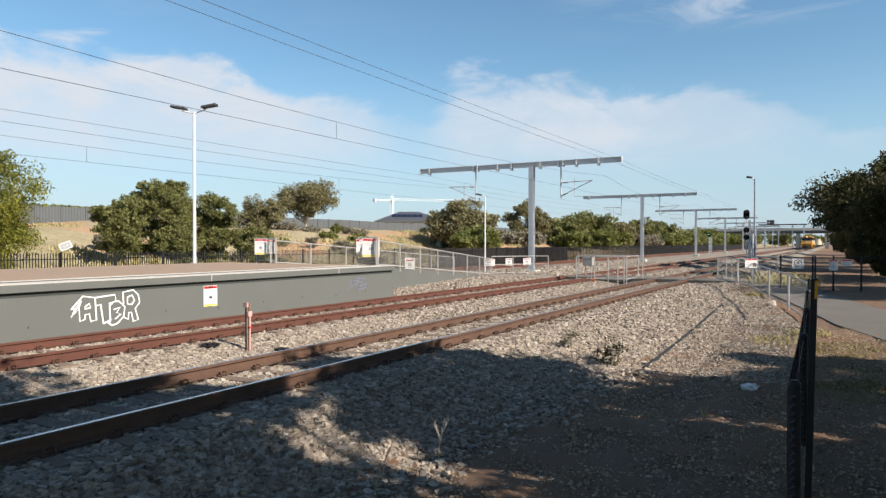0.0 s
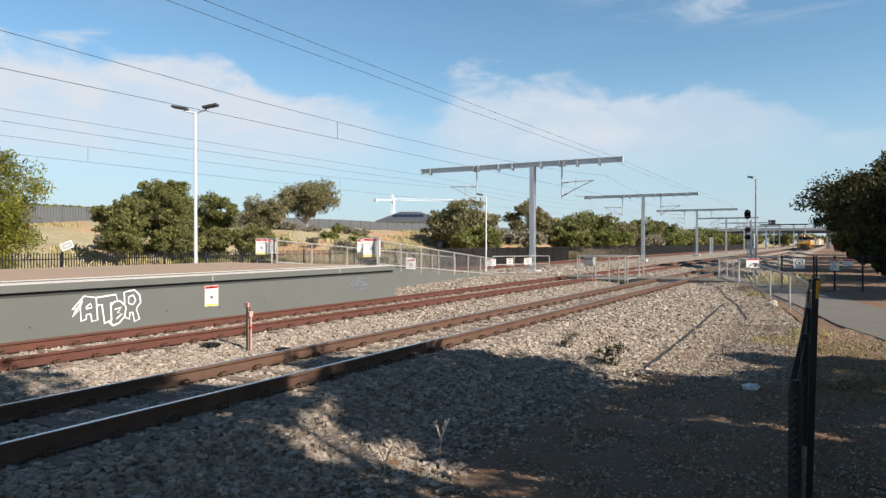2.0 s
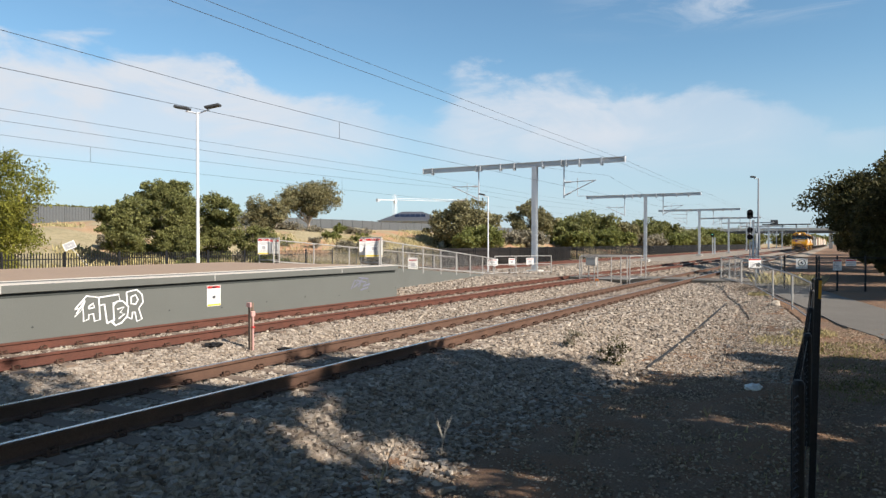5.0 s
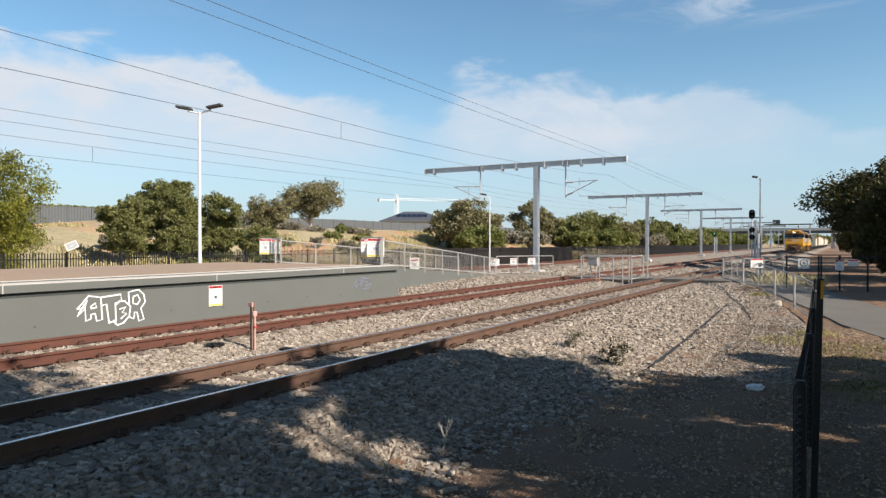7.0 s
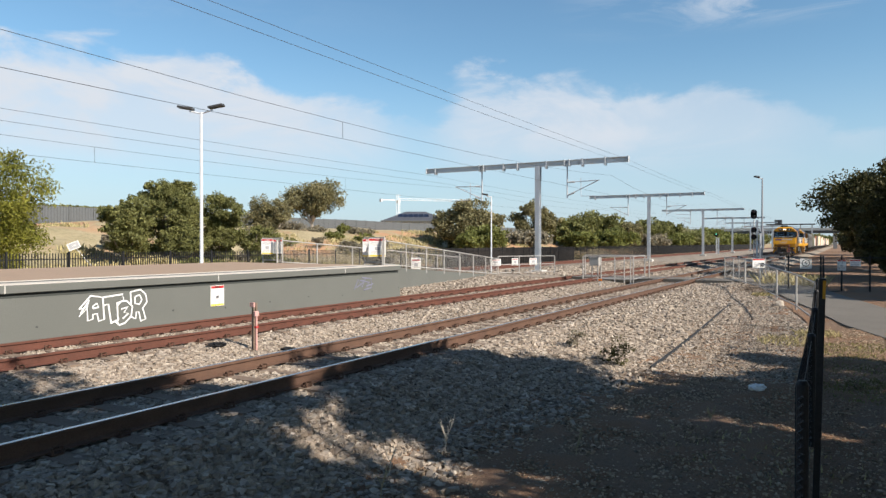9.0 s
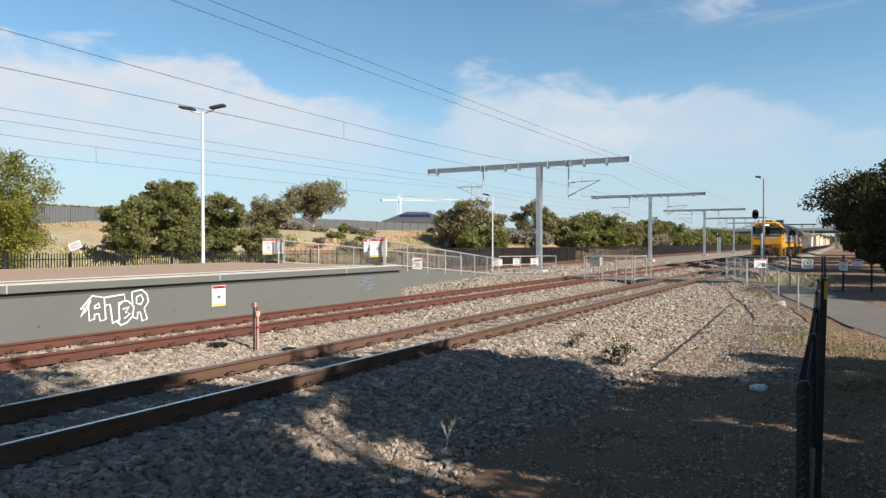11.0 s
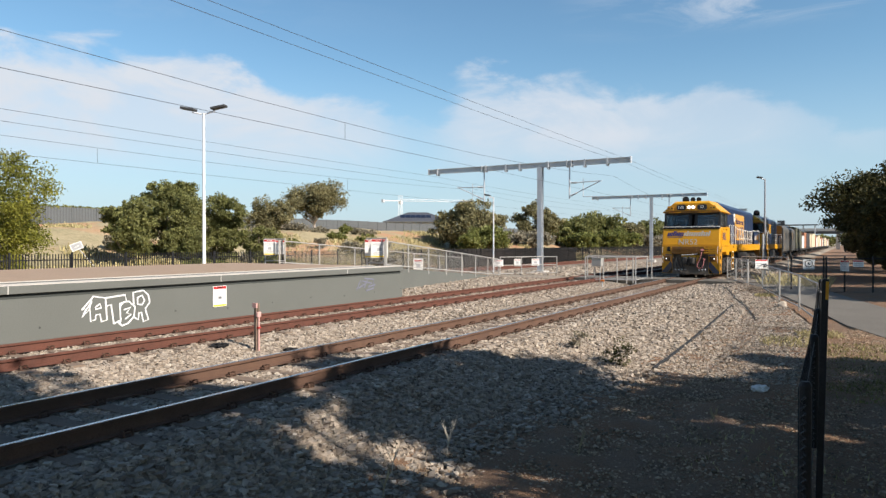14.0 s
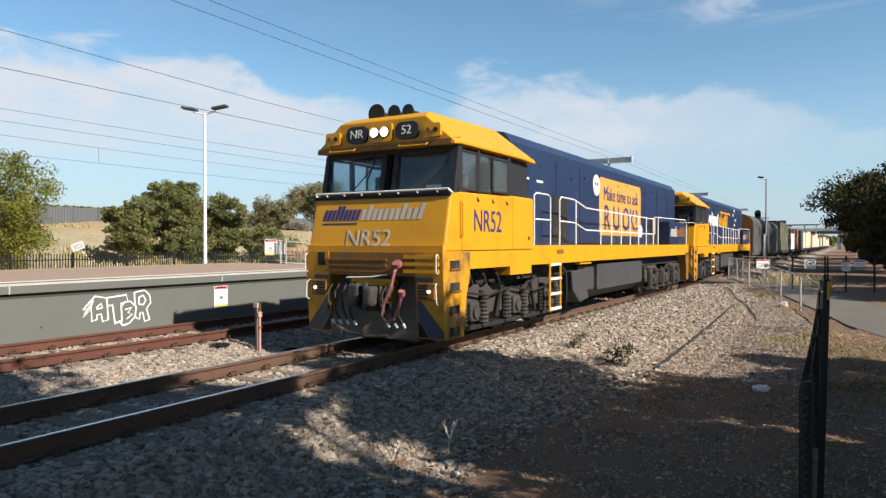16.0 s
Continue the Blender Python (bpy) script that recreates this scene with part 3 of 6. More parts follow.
tree(11, 8.5, 7.0, 3.2, M_LEAF_OLIVE, SHADE, 64, 9000, 0.2, 0.0, 40, trunk_r=0.2)
for i, (x, y, zt, r) in enumerate(((2.7, 51, 3.5, 2.2), (3.4, 47.5, 3.4, 2.4), (3.0, 58, 4.4, 2.5), (3.4, 63, 5.5, 2.8), (4.0, 72, 5.6, 3.2), (2.6, 88, 6.0, 4.5), (3.5, 112, 7.0, 5.5), (5, 150, 8, 7), (6, 200, 8.5, 9))):
    tree(x, y, zt, r, M_LEAF_DARK, "dark bushy shrub under the trees beside the far path", 70 + i, 16000, 0.11 + 0.001 * y, 0.0, 40, name="shrub")
for i, (x, y, zt, r) in enumerate(((8.2, 58.5, 16.8, 4.3), (8.6, 66, 17.0, 4.3), (9.0, 74, 16.5, 4.2), (9.8, 90.5, 16.5, 4.2), (10.6, 102, 17.2, 4.6), (11.2, 111, 17.2, 4.6), (12, 146, 13.0, 7.5))):
    tree(x, y, zt, r, M_LEAF_DARK, "tall dark tree in the row beside the line", 170 + i, 24000, 0.26, 0.25, 60, trunk_r=0.25, group="trees beside the line")
for i, x in enumerate((-70, -48, -30, -12, 6, 22)):
    tree(x, 470 + 12 * (i % 3), 7.5 + i % 3, 13, M_LEAF_OLIVE, "distant olive-green tree beyond the bridge", 180 + i, 3500, 0.7, 0.0, 40, group="distant trees")
# ---- train ----
M_YELLOW = mat("yellow_paint", (0.63, 0.30, 0.008), 0.42, scale=0.8, fine=30, amount=0.04, bump=0.02, stain=(0.46, 0.19, 0.012),
               stain_scale=1.3, stain_lo=0.50, stain_hi=0.85)
M_YELLOW_DIRTY = mat("grimy_yellow_paint", (0.27, 0.115, 0.015), 0.6, scale=1.2, fine=18, amount=0.25, bump=0.05, stain=(0.12, 0.08, 0.05),
                     stain_scale=1.8, stain_lo=0.5, stain_hi=0.75)
M_BLUE = mat("blue_paint", (0.017, 0.033, 0.084), 0.42, scale=0.7, fine=24, amount=0.15, bump=0.02, stain=(0.032, 0.045, 0.085), stain_scale=0.8)
M_STRIPE = mat("faded_grimy_blue", (0.07, 0.075, 0.125), 0.6, scale=2, fine=20, amount=0.3, bump=0.05, stain=(0.10, 0.085, 0.07), stain_scale=2.2, stain_lo=0.48, stain_hi=0.7)
M_YELLOW_WORN = mat("scuffed_yellow_paint", (0.60, 0.28, 0.008), 0.5, scale=1.4, fine=22, amount=0.12, bump=0.04, stain=(0.11, 0.075, 0.045),
                    stain_scale=2.4, stain_lo=0.50, stain_hi=0.72)
M_GRIME = mat("oily_black_steel", (0.018, 0.017, 0.016), 0.85, scale=2.5, fine=25, amount=0.35, bump=0.2, stain=(0.06, 0.05, 0.042), stain_scale=2.5)
M_BOGIE = mat("dusty_grey_steel", (0.062, 0.055, 0.049), 0.8, scale=2.5, fine=25, amount=0.35, bump=0.2, stain=(0.10, 0.082, 0.065), stain_scale=2)
M_DUST = mat("dust_coated_steel", (0.17, 0.14, 0.11), 0.85, scale=2, fine=25, amount=0.3, bump=0.15, stain=(0.05, 0.045, 0.04), stain_scale=2.4)
M_TANK = mat("grey_tank_paint", (0.055, 0.056, 0.058), 0.65, scale=1, fine=20, amount=0.2, bump=0.05, stain=(0.085, 0.075, 0.065), stain_scale=1.5)
M_RUBBER = mat("black_rubber", (0.02, 0.02, 0.02), 0.7, amount=0.2, bump=0.05)
M_HOSE = mat("faded_red_hose", (0.34, 0.13, 0.12), 0.7, amount=0.2, bump=0.1)
M_STEELW = mat("wheel_steel", (0.16, 0.14, 0.13), 0.55, 0.5, amount=0.3, bump=0.1)
M_LETTER_BLUE = mat("navy_lettering", (0.03, 0.03, 0.16), 0.5, amount=0.1, bump=0)
M_LETTER_SILVER = mat("silver_lettering", (0.52, 0.47, 0.40), 0.5, amount=0.15, bump=0)
M_RED = mat("red_paint", (0.50, 0.03, 0.03), 0.5, amount=0.1, bump=0)
M_MARKER = mat("dark_amber_lens", (0.22, 0.06, 0.02), 0.3, amount=0.1, bump=0)
M_SIGN_BLACK = mat("sign_black", (0.02, 0.02, 0.022), 0.6, amount=0.1, bump=0)
M_CREAM = mat("cream_sign_yellow", (0.56, 0.30, 0.06), 0.5, amount=0.06, bump=0)
M_LAMP = glow("lit_headlight", (1.0, 0.93, 0.80), 1.8)
M_LAMP_DIM = glow("lit_ditch_light", (1.0, 0.95, 0.85), 0.9)


def glassmat(name, col, rough=0.04):
    m = bpy.data.materials.new(name)
    m.use_nodes = True
    b = m.node_tree.nodes["Principled BSDF"]
    b.inputs["Base Color"].default_value = (*col, 1)
    b.inputs["Roughness"].default_value, b.inputs["Transmission Weight"].default_value, b.inputs["IOR"].default_value = rough, 0.97, 1.5
    return m


M_GLASS = glassmat("tinted_glass", (0.62, 0.72, 0.76))


def text_part(name, words, size, m, material, parent, label="", depth=0.004, shear=0.0, squeeze=1.0, spacing=1.0):
    """Raised letters in the built-in font; the text's plane is xy of the pose m, centred."""
    c = bpy.data.curves.new(name, "FONT")
    c.body, c.size, c.extrude, c.shear, c.space_character = words, size, depth, shear, spacing
    c.align_x, c.align_y = "CENTER", "CENTER"
    tmp = new(name, c)
    me = bpy.data.meshes.new_from_object(tmp.evaluated_get(bpy.context.evaluated_depsgraph_get()))
    bpy.data.objects.remove(tmp)
    bpy.data.curves.remove(c)
    me.transform(m @ Matrix.Diagonal((squeeze, 1, 1, 1)))
    me.materials.clear()
    me.materials.append(material)
    ob = new(name, me)
    ob.parent = parent
    return tagged(ob, label)


SIDE = Matrix(((0, 0, 1, 0), (1, 0, 0, 0), (0, 1, 0, 0), (0, 0, 0, 1)))     # text plane that faces +x
FRONT = Matrix(((1, 0, 0, 0), (0, 0, -1, 0), (0, 1, 0, 0), (0, 0, 0, 1)))   # text plane that faces -y


def at(x, y, z, m):
    return Matrix.Translation((x, y, z)) @ m


def bevel_all(bm, w, seg=2):
    bmesh.ops.bevel(bm, geom=[e for e in bm.edges], offset=w, segments=seg, affect="EDGES", profile=0.5)
    return bm


def bars(prefix, parent, material, rng, u0, u1, z0, z1, n, place, slant=0.0):
    """A word that stands as upright bars of uneven height: u runs along the word."""
    w = (u1 - u0) / n
    for k in range(n):
        a = u0 + k * w
        hh = z1 if rng.random() < 0.3 else z0 + (z1 - z0) * 0.74
        prof = [(a, z0), (a + w * 0.74, z0), (a + w * 0.74 + slant * (hh - z0), hh), (a + slant * (hh - z0), hh)]
        b = BM()
        b.faces.new([b.verts.new(place(u, z)) for u, z in prof])
        part(prefix, b, material, parent)


def bogie(parent, yc, axles=(-1.85, 0, 1.85), half=2.75):
    b = BM()
    for s in (-1, 1):
        prism(b, [(yc - half, 0.62), (yc - half + 0.2, 0.45), (yc + half - 0.2, 0.45), (yc + half, 0.62), (yc + half, 0.98),
                  (yc + 1.2, 1.02), (yc + 0.9, 0.85), (yc - 0.9, 0.85), (yc - 1.2, 1.02), (yc - half, 0.98)], s * 1.0, s * 1.16, "x")
    for y in (yc - 0.95, yc + 0.95):
        box(b, -1.0, 1.0, y - 0.15, y + 0.15, 0.55, 0.85)
    fr = part("bogie_frame", b, M_BOGIE, parent, "dusty grey bogie side frame")
    for a in axles:
        for s in (-1, 1):
            w = BM()
            rod(w, (s * 0.68, yc + a, 0.52), (s * 0.81, yc + a, 0.52), 0.52, seg=28)
            rod(w, (s * 0.64, yc + a, 0.52), (s * 0.68, yc + a, 0.52), 0.55, seg=28)
            part("wheel", w, M_STEELW, fr, "steel wheel")
            bx = BM()
            box(bx, s * 1.02, s * 1.27, yc + a - 0.17, yc + a + 0.17, 0.34, 0.70, 0.03)
            rod(bx, (s * 1.25, yc + a, 0.52), (s * 1.31, yc + a, 0.52), 0.12, seg=12)
            part("axle_box", bx, M_BOGIE, fr)
            for d in (-0.42, 0.42):
                sp = BM()
                for k in range(7):
                    rod(sp, (s * 1.2, yc + a + d, 0.30 + 0.075 * k), (s * 1.2, yc + a + d, 0.345 + 0.075 * k), 0.115, seg=12)
                rod(sp, (s * 1.2, yc + a + d, 0.24), (s * 1.2, yc + a + d, 0.9), 0.075, seg=8)
                part("coil_spring", sp, M_BOGIE, fr)
    for s in (-1, 1):
        d = BM()
        rod(d, (s * 1.24, yc - 0.95, 0.35), (s * 1.24, yc - 0.7, 0.95), 0.045)
        rod(d, (s * 1.24, yc + 0.95, 0.35), (s * 1.24, yc + 0.7, 0.95), 0.045)
        pipe(d, [(s * 1.2, yc - half + 0.1, 0.95), (s * 1.3, yc - 1.4, 0.80), (s * 1.28, yc - 0.3, 0.9), (s * 1.3, yc + 0.8, 0.76), (s * 1.2, yc + half, 0.92)], 0.022, 6)
        part("brake_rigging", d, M_GRIME, fr)
        part("brake_shoe_beam", box(BM(), s * 1.02, s * 1.2, yc - half + 0.15, yc + half - 0.15, 0.18, 0.26, 0.01), M_GRIME, fr)
    return fr


def window_pane(parent, name, quad, thick, label=""):
    """A pane of glass over four corners, and a rubber frame round it."""
    q = [Vector(p) for p in quad]
    n = (q[1] - q[0]).cross(q[3] - q[0]).normalized() * thick
    b = BM()
    loft(b, [[p - n * 0.5 for p in q], [p + n * 0.5 for p in q]])
    g = part(name, b, M_GLASS, parent, label or "lightly tinted cab window")
    g.visible_shadow = False
    f = BM()
    for a, c in zip(q, q[1:] + q[:1]):
        rod(f, a, c, 0.028, seg=6)
    part("window_seal", f, M_BOGIE if name == "windscreen" else M_RUBBER, g)
    return g


def handrail(parent, pts, feet=(), r=0.018, m=None):
    b = BM()
    pipe(b, [Vector(p) for p in pts], r, 6)
    for p, q in feet:
        rod(b, p, q, r, seg=6)
    return part("handrail", b, m or M_WHITE, parent, "white tubular handrail")


def loco(lead):
    rng = random.Random(5 + lead)
    e = empty("locomotive", pose(0, 0, 0), "yellow and blue diesel locomotive hauling the freight train" if not lead else
              "leading yellow and blue diesel locomotive with lit headlights", "locomotive", "locomotives")
    # cab shell: nose, waist, window band, roof
    b = BM()
    prism(b, [(-0.16, 1.63), (3.46, 1.63), (3.46, 2.72), (2.42, 2.72), (2.42, 2.70), (0.34, 2.66), (0.06, 2.60)], -1.47, 1.47, "x")
    bmesh.ops.bevel(b, geom=[ed for ed in b.edges if abs(ed.verts[0].co.x - ed.verts[1].co.x) < 0.01 and ed.calc_length() > 0.3], offset=0.05, segments=3, affect="EDGES", profile=0.5)
    cab = part("cab", b, M_YELLOW, e, "bright yellow cab with a raked nose")
    # dark window band is hollow: back wall and posts only
    b = BM()
    box(b, -1.36, 1.36, 2.36, 3.42, 2.68, 3.5)
    for x in (-1.43, -0.10, 0.16, 1.36):
        prism(b, [(0.16, 2.62), (0.30, 2.62), (0.46, 3.44), (0.32, 3.44)], x, x + 0.10, "x")
    for s in (-1, 1):
        box(b, s * 1.37, s * 1.45, 0.36, 0.46, 2.66, 3.44)
        box(b, s * 1.37, s * 1.45, 1.05, 1.12, 2.66, 3.44)
        box(b, s * 1.37, s * 1.45, 2.30, 2.42, 2.66, 3.44)
    box(b, -1.40, 1.40, 0.10, 0.24, 2.60, 2.69)
    box(b, -1.40, 1.40, 0.32, 0.44, 3.38, 3.50)
    part("window_band", b, M_SIGN_BLACK, cab, "black window surround")
    window_pane(cab, "windscreen", [(-1.34, 0.24, 2.70), (-0.11, 0.24, 2.70), (-0.11, 0.36, 3.37), (-1.34, 0.36, 3.37)], 0.02)
    window_pane(cab, "windscreen", [(0.26, 0.24, 2.70), (1.36, 0.24, 2.70), (1.36, 0.36, 3.37), (0.26, 0.36, 3.37)], 0.02)
    for s in (-1, 1):
        window_pane(cab, "side_window", [(s * 1.42, 0.48, 2.72), (s * 1.42, 1.04, 2.72), (s * 1.42, 1.04, 3.38), (s * 1.42, 0.48, 3.38)], 0.02)
        window_pane(cab, "side_window", [(s * 1.42, 1.14, 2.72), (s * 1.42, 2.28, 2.72), (s * 1.42, 2.28, 3.38), (s * 1.42, 1.14, 3.38)], 0.02)
        window_pane(cab, "side_window", [(s * 1.46, 1.62, 2.74), (s * 1.46, 2.26, 2.74), (s * 1.46, 2.26, 3.36), (s * 1.46, 1.62, 3.36)], 0.02)
    # inside the cab
    b = BM()
    box(b, -1.2, 1.2, 0.45, 0.75, 2.55, 2.76)
    box(b, -0.95, -0.5, 1.2, 1.6, 2.5, 3.1, 0.04)
    box(b, 0.5, 0.95, 1.2, 1.6, 2.5, 3.1, 0.04)
    part("cab_ceiling", box(BM(), -1.35, 1.35, 0.46, 2.36, 3.40, 3.43), M_GRIME, cab, "dark ceiling lining")
    part("cab_fittings", b, M_GRIME, cab, "dark desk and seats inside")
    part("paper", box(BM(), 0.75, 1.05, 0.40, 0.43, 2.74, 2.80), M_WHITE, cab, "white papers on the desk")
    for x in (-0.75, 0.80):
        b = BM()
        rod(b, (x, 0.20, 2.70), (x + 0.38, 0.30, 3.12), 0.012, seg=5)
        rod(b, (x + 0.30, 0.27, 2.86), (x + 0.46, 0.33, 3.30), 0.014, seg=5)
        part("wiper", b, M_RUBBER, cab)
    for x in (-0.85, 0.7):
        part("handrail", pipe(BM(), [(x - 0.3, 0.10, 3.50), (x - 0.28, 0.05, 3.46), (x + 0.28, 0.05, 3.46), (x + 0.3, 0.10, 3.50)], 0.014, 6), M_YELLOW, cab)
    # roof
    def ring(y, hw, z, he, ze):
        return [(-he, y, ze - 0.06), (-he, y, ze), (-hw, y, z), (hw, y, z), (he, y, ze), (he, y, ze - 0.06)]
    b = BM()
    loft(b, [ring(0.13, 0.93, 3.97, 1.50, 3.50), ring(0.36, 0.86, 4.08, 1.50, 3.53), ring(2.9, 0.86, 4.12, 1.50, 3.53), ring(3.55, 0.86, 3.98, 1.50, 3.50)])
    bevel_all(b, 0.02)
    roof = part("cab_roof", b, M_YELLOW, cab, "yellow bevelled cab roof")
    b = BM()
    prism(b, [(0.10, 3.45), (0.40, 3.45), (0.40, 3.60), (0.10, 3.54)], -1.45, 1.45, "x")
    part("sun_visor", b, M_YELLOW_DIRTY, roof)
    # lamps and number boards stand in a sloping plate
    tilt = Matrix.Translation((0, 0.125, 3.74)) @ Matrix.Rotation(radians(-4), 4, "X") @ FRONT
    def plate(nm, x, w, h, m_, up=0.0, r_=0.05, par=roof, lab=""):
        bb = BM()
        box(bb, x - w / 2, x + w / 2, -h / 2 + up, h / 2 + up, -0.03, 0.045)
        bmesh.ops.bevel(bb, geom=[ed for ed in bb.edges if abs(ed.verts[0].co.z - ed.verts[1].co.z) > 0.03], offset=min(r_, h * 0.45), segments=4, affect="EDGES", profile=0.5)
        bb.transform(tilt)
        return part(nm, bb, m_, par, lab)
    plate("headlight_mount", 0.0, 0.50, 0.34, M_YELLOW, 0, 0.07)
    for x in (-0.11, 0.11):
        bb = BM()
        rod(bb, (x, 0, 0.0), (x, 0, 0.075), 0.10, seg=16)
        bb.transform(tilt)
        hl = part("headlight", bb, M_GRIME, roof)
        bb = BM()
        rod(bb, (x, 0, 0.06), (x, 0, 0.085), 0.085, seg=16)
        bb.transform(tilt)
        part("lens", bb, M_LAMP if lead else M_CONC, hl, "lit headlight" if lead else "unlit headlight")
    for x, w in ((-0.52, "NR"), (0.56, "52" if lead else "")):
        nb = plate("number_board", x, 0.48, 0.30, M_SIGN_BLACK, 0, 0.12, roof, "black number board with white characters")
        if lead:
            text_part("number", w, 0.22, tilt @ Matrix.Translation((x, 0, 0.05)), M_WHITE, nb)
    for s in (-1, 1):
        mk = plate("marker_lamp_mount", s * 1.08, 0.34, 0.24, M_YELLOW, -0.04, 0.05)
        for dx, m_ in ((-0.07, M_MARKER), (0.08, M_GRIME)):
            bb = BM()
            rod(bb, (s * 1.08 + dx, -0.04, 0.02), (s * 1.08 + dx, -0.04, 0.065), 0.042, seg=12)
            bb.transform(tilt)
            part("marker_lamp", bb, m_, mk)
    # horns
    for k, (x, sc) in enumerate(((-0.34, 1.35), (0.02, 1.0), (0.32, 0.92))):
        bb = BM()
        y0 = 0.62
        rod(bb, (x, y0, 4.17), (x, y0 - 0.12 * sc, 4.17), 0.05 * sc, 0.13 * sc, 16)
        rod(bb, (x, y0 - 0.12 * sc, 4.17), (x, y0 - 0.14 * sc, 4.17), 0.13 * sc, 0.135 * sc, 16)
        rod(bb, (x, y0, 4.17), (x, y0 + 0.3 * sc, 4.17), 0.05 * sc, 0.035 * sc, 12)
        rod(bb, (x, y0 + 0.1, 4.17), (x, y0 + 0.1, 3.98), 0.025)
        part("horn", bb, M_RUBBER, roof, "black trumpet horn")
    # nose rail, lettering
    b = BM()
    pipe(b, [(-1.47, 0.12, 2.62), (-1.44, 0.02, 2.69), (1.44, 0.02, 2.69), (1.47, 0.12, 2.62)], 0.018, 6)
    for k in range(7):
        x = -1.2 + 0.4 * k
        rod(b, (x, 0.02, 2.69), (x, 0.12, 2.60), 0.015, seg=6)
    part("nose_rail", b, M_WHITE, e, "white handrail under the windscreen")
    part("nose_ledge", box(BM(), -1.46, 1.46, 0.03, 0.18, 2.575, 2.635), M_GRIME, e)

    def on_nose(u, z):
        return (u, -0.16 + (z - 1.63) * 0.227 - 0.008, z)
    if lead:
        bars("emblem_bar", e, M_LETTER_BLUE, rng, -1.22, -0.38, 2.19, 2.46, 9, on_nose, 0.25)
        bars("emblem_bar", e, M_LETTER_SILVER, rng, -0.36, 0.98, 2.19, 2.46, 11, on_nose, 0.25)
        b = BM()
        vs = [b.verts.new(on_nose(u, z)) for u, z in ((-1.22, 2.12), (-0.42, 2.12), (-0.40, 2.145), (-1.2, 2.145))]
        b.faces.new(vs)
        part("emblem_line", b, M_LETTER_BLUE, e)
        nose_m = Matrix.Translation(on_nose(-0.13, 1.86)) @ Matrix.Rotation(math.atan(-0.227), 4, "X") @ FRONT
        text_part("number", "NR52", 0.42, nose_m, M_LETTER_SILVER, e, "faded silver number", squeeze=1.0)
        text_part("number", "NR52", 0.56, at(1.486, 1.38, 2.16, SIDE), M_LETTER_BLUE, e, "navy blue number", squeeze=0.86)
    else:
        bars("number_bars", e, M_LETTER_BLUE, rng, 0.9, 1.9, 2.0, 2.3, 4, lambda u, z: (1.476, u, z))
    # cab side details
    for s in (-1, 1):
        b = BM()
        box(b, s * 1.468, s * 1.482, 0.42, 2.40, 1.66, 2.63)
        part("cab_door_panel", bevel_all(b, 0.006, 1), M_YELLOW, cab)
        b = BM()
        pipe(b, [(s * 1.48, 0.36, 2.5), (s * 1.53, 0.36, 2.46), (s * 1.53, 0.36, 1.92), (s * 1.48, 0.36, 1.88)], 0.016, 6)
        part("grab_rail", b, M_YELLOW, cab)
        part("battery_box", box(BM(), s * 1.30, s * 1.485, 2.45, 3.47, 1.66, 2.70, 0.015), M_YELLOW, cab)
        part("hinge", box(BM(), s * 1.48, s * 1.50, 3.2, 3.26, 1.85, 1.92), M_GRIME, cab)
        for k in range(3):
            part("mirror_arm", rod(BM(), (s * 1.46, 0.95 + k * 0.6, 2.62), (s * 1.50, 0.99 + k * 0.6, 2.52), 0.018), M_GRIME, cab)
        # stepped corner column
        b = BM()
        prism(b, [(-0.22, 1.63), (0.72, 1.63), (0.72, 1.2), (0.60, 0.9), (0.50, 0.18), (-0.12, 0.18), (-0.20, 1.2)], s * 0.93, s * 1.47, "x")
        col = part("step_column", b, M_YELLOW_WORN, e, "yellow corner column with recessed steps")
        for z in (1.42, 1.05, 0.66, 0.30):
            part("step_recess", box(BM(), s * 1.44, s * 1.476, 0.02, 0.34, z - 0.07, z + 0.07), M_GRIME, col)
            part("step_tread", box(BM(), s * 1.44, s * 1.50, 0.0, 0.36, z - 0.09, z - 0.065), M_YELLOW_DIRTY, col)
        dl = part("ditch_light", box(BM(), s * 0.98, s * 1.32, -0.235, -0.17, 0.84, 1.12, 0.015), M_YELLOW_DIRTY, col)
        for k in range(5):
            part("louvre", box(BM(), s * 1.0, s * 1.2, -0.25, -0.22, 0.87 + 0.05 * k, 0.89 + 0.05 * k), M_GRIME, dl)
        part("lens", rod(BM(), (s * 1.22, -0.265, 0.98), (s * 1.22, -0.2, 0.98), 0.03, seg=12), M_LAMP_DIM if lead else M_CONC, dl)
        b = BM()
        pipe(b, [(s * 1.36, -0.22, 1.12), (s * 1.38, -0.29, 1.08), (s * 1.40, -0.29, 0.80), (s * 1.38, -0.22, 0.76)], 0.010, 6)
        part("grab_rail", b, M_WHITE, col)
        b = BM()
        pipe(b, [(s * 1.40, -0.25, 1.60), (s * 1.40, -0.31, 1.57), (s * 1.40, -0.31, 1.30), (s * 1.40, -0.25, 1.27)], 0.010, 6)
        part("grab_rail", b, M_WHITE, col)
        for nm, m_, pts in (("stripe", M_STRIPE, ((0.945, 0.82), (1.02, 0.82), (1.455, 0.30), (1.455, 0.20), (1.18, 0.20), (0.945, 0.52))),
                            ("stripe", M_STRIPE, ((0.945, 1.21), (1.28, 1.21), (1.28, 1.14), (0.98, 1.14), (0.945, 1.10))),
                            ("grime_patch", M_GRIME, ((0.945, 0.50), (1.16, 0.20), (0.945, 0.20)))):
            b = BM()
            ring_ = [(s * x, -0.12 - (z - 0.18) * 0.0784 - 0.004, z) for x, z in pts]
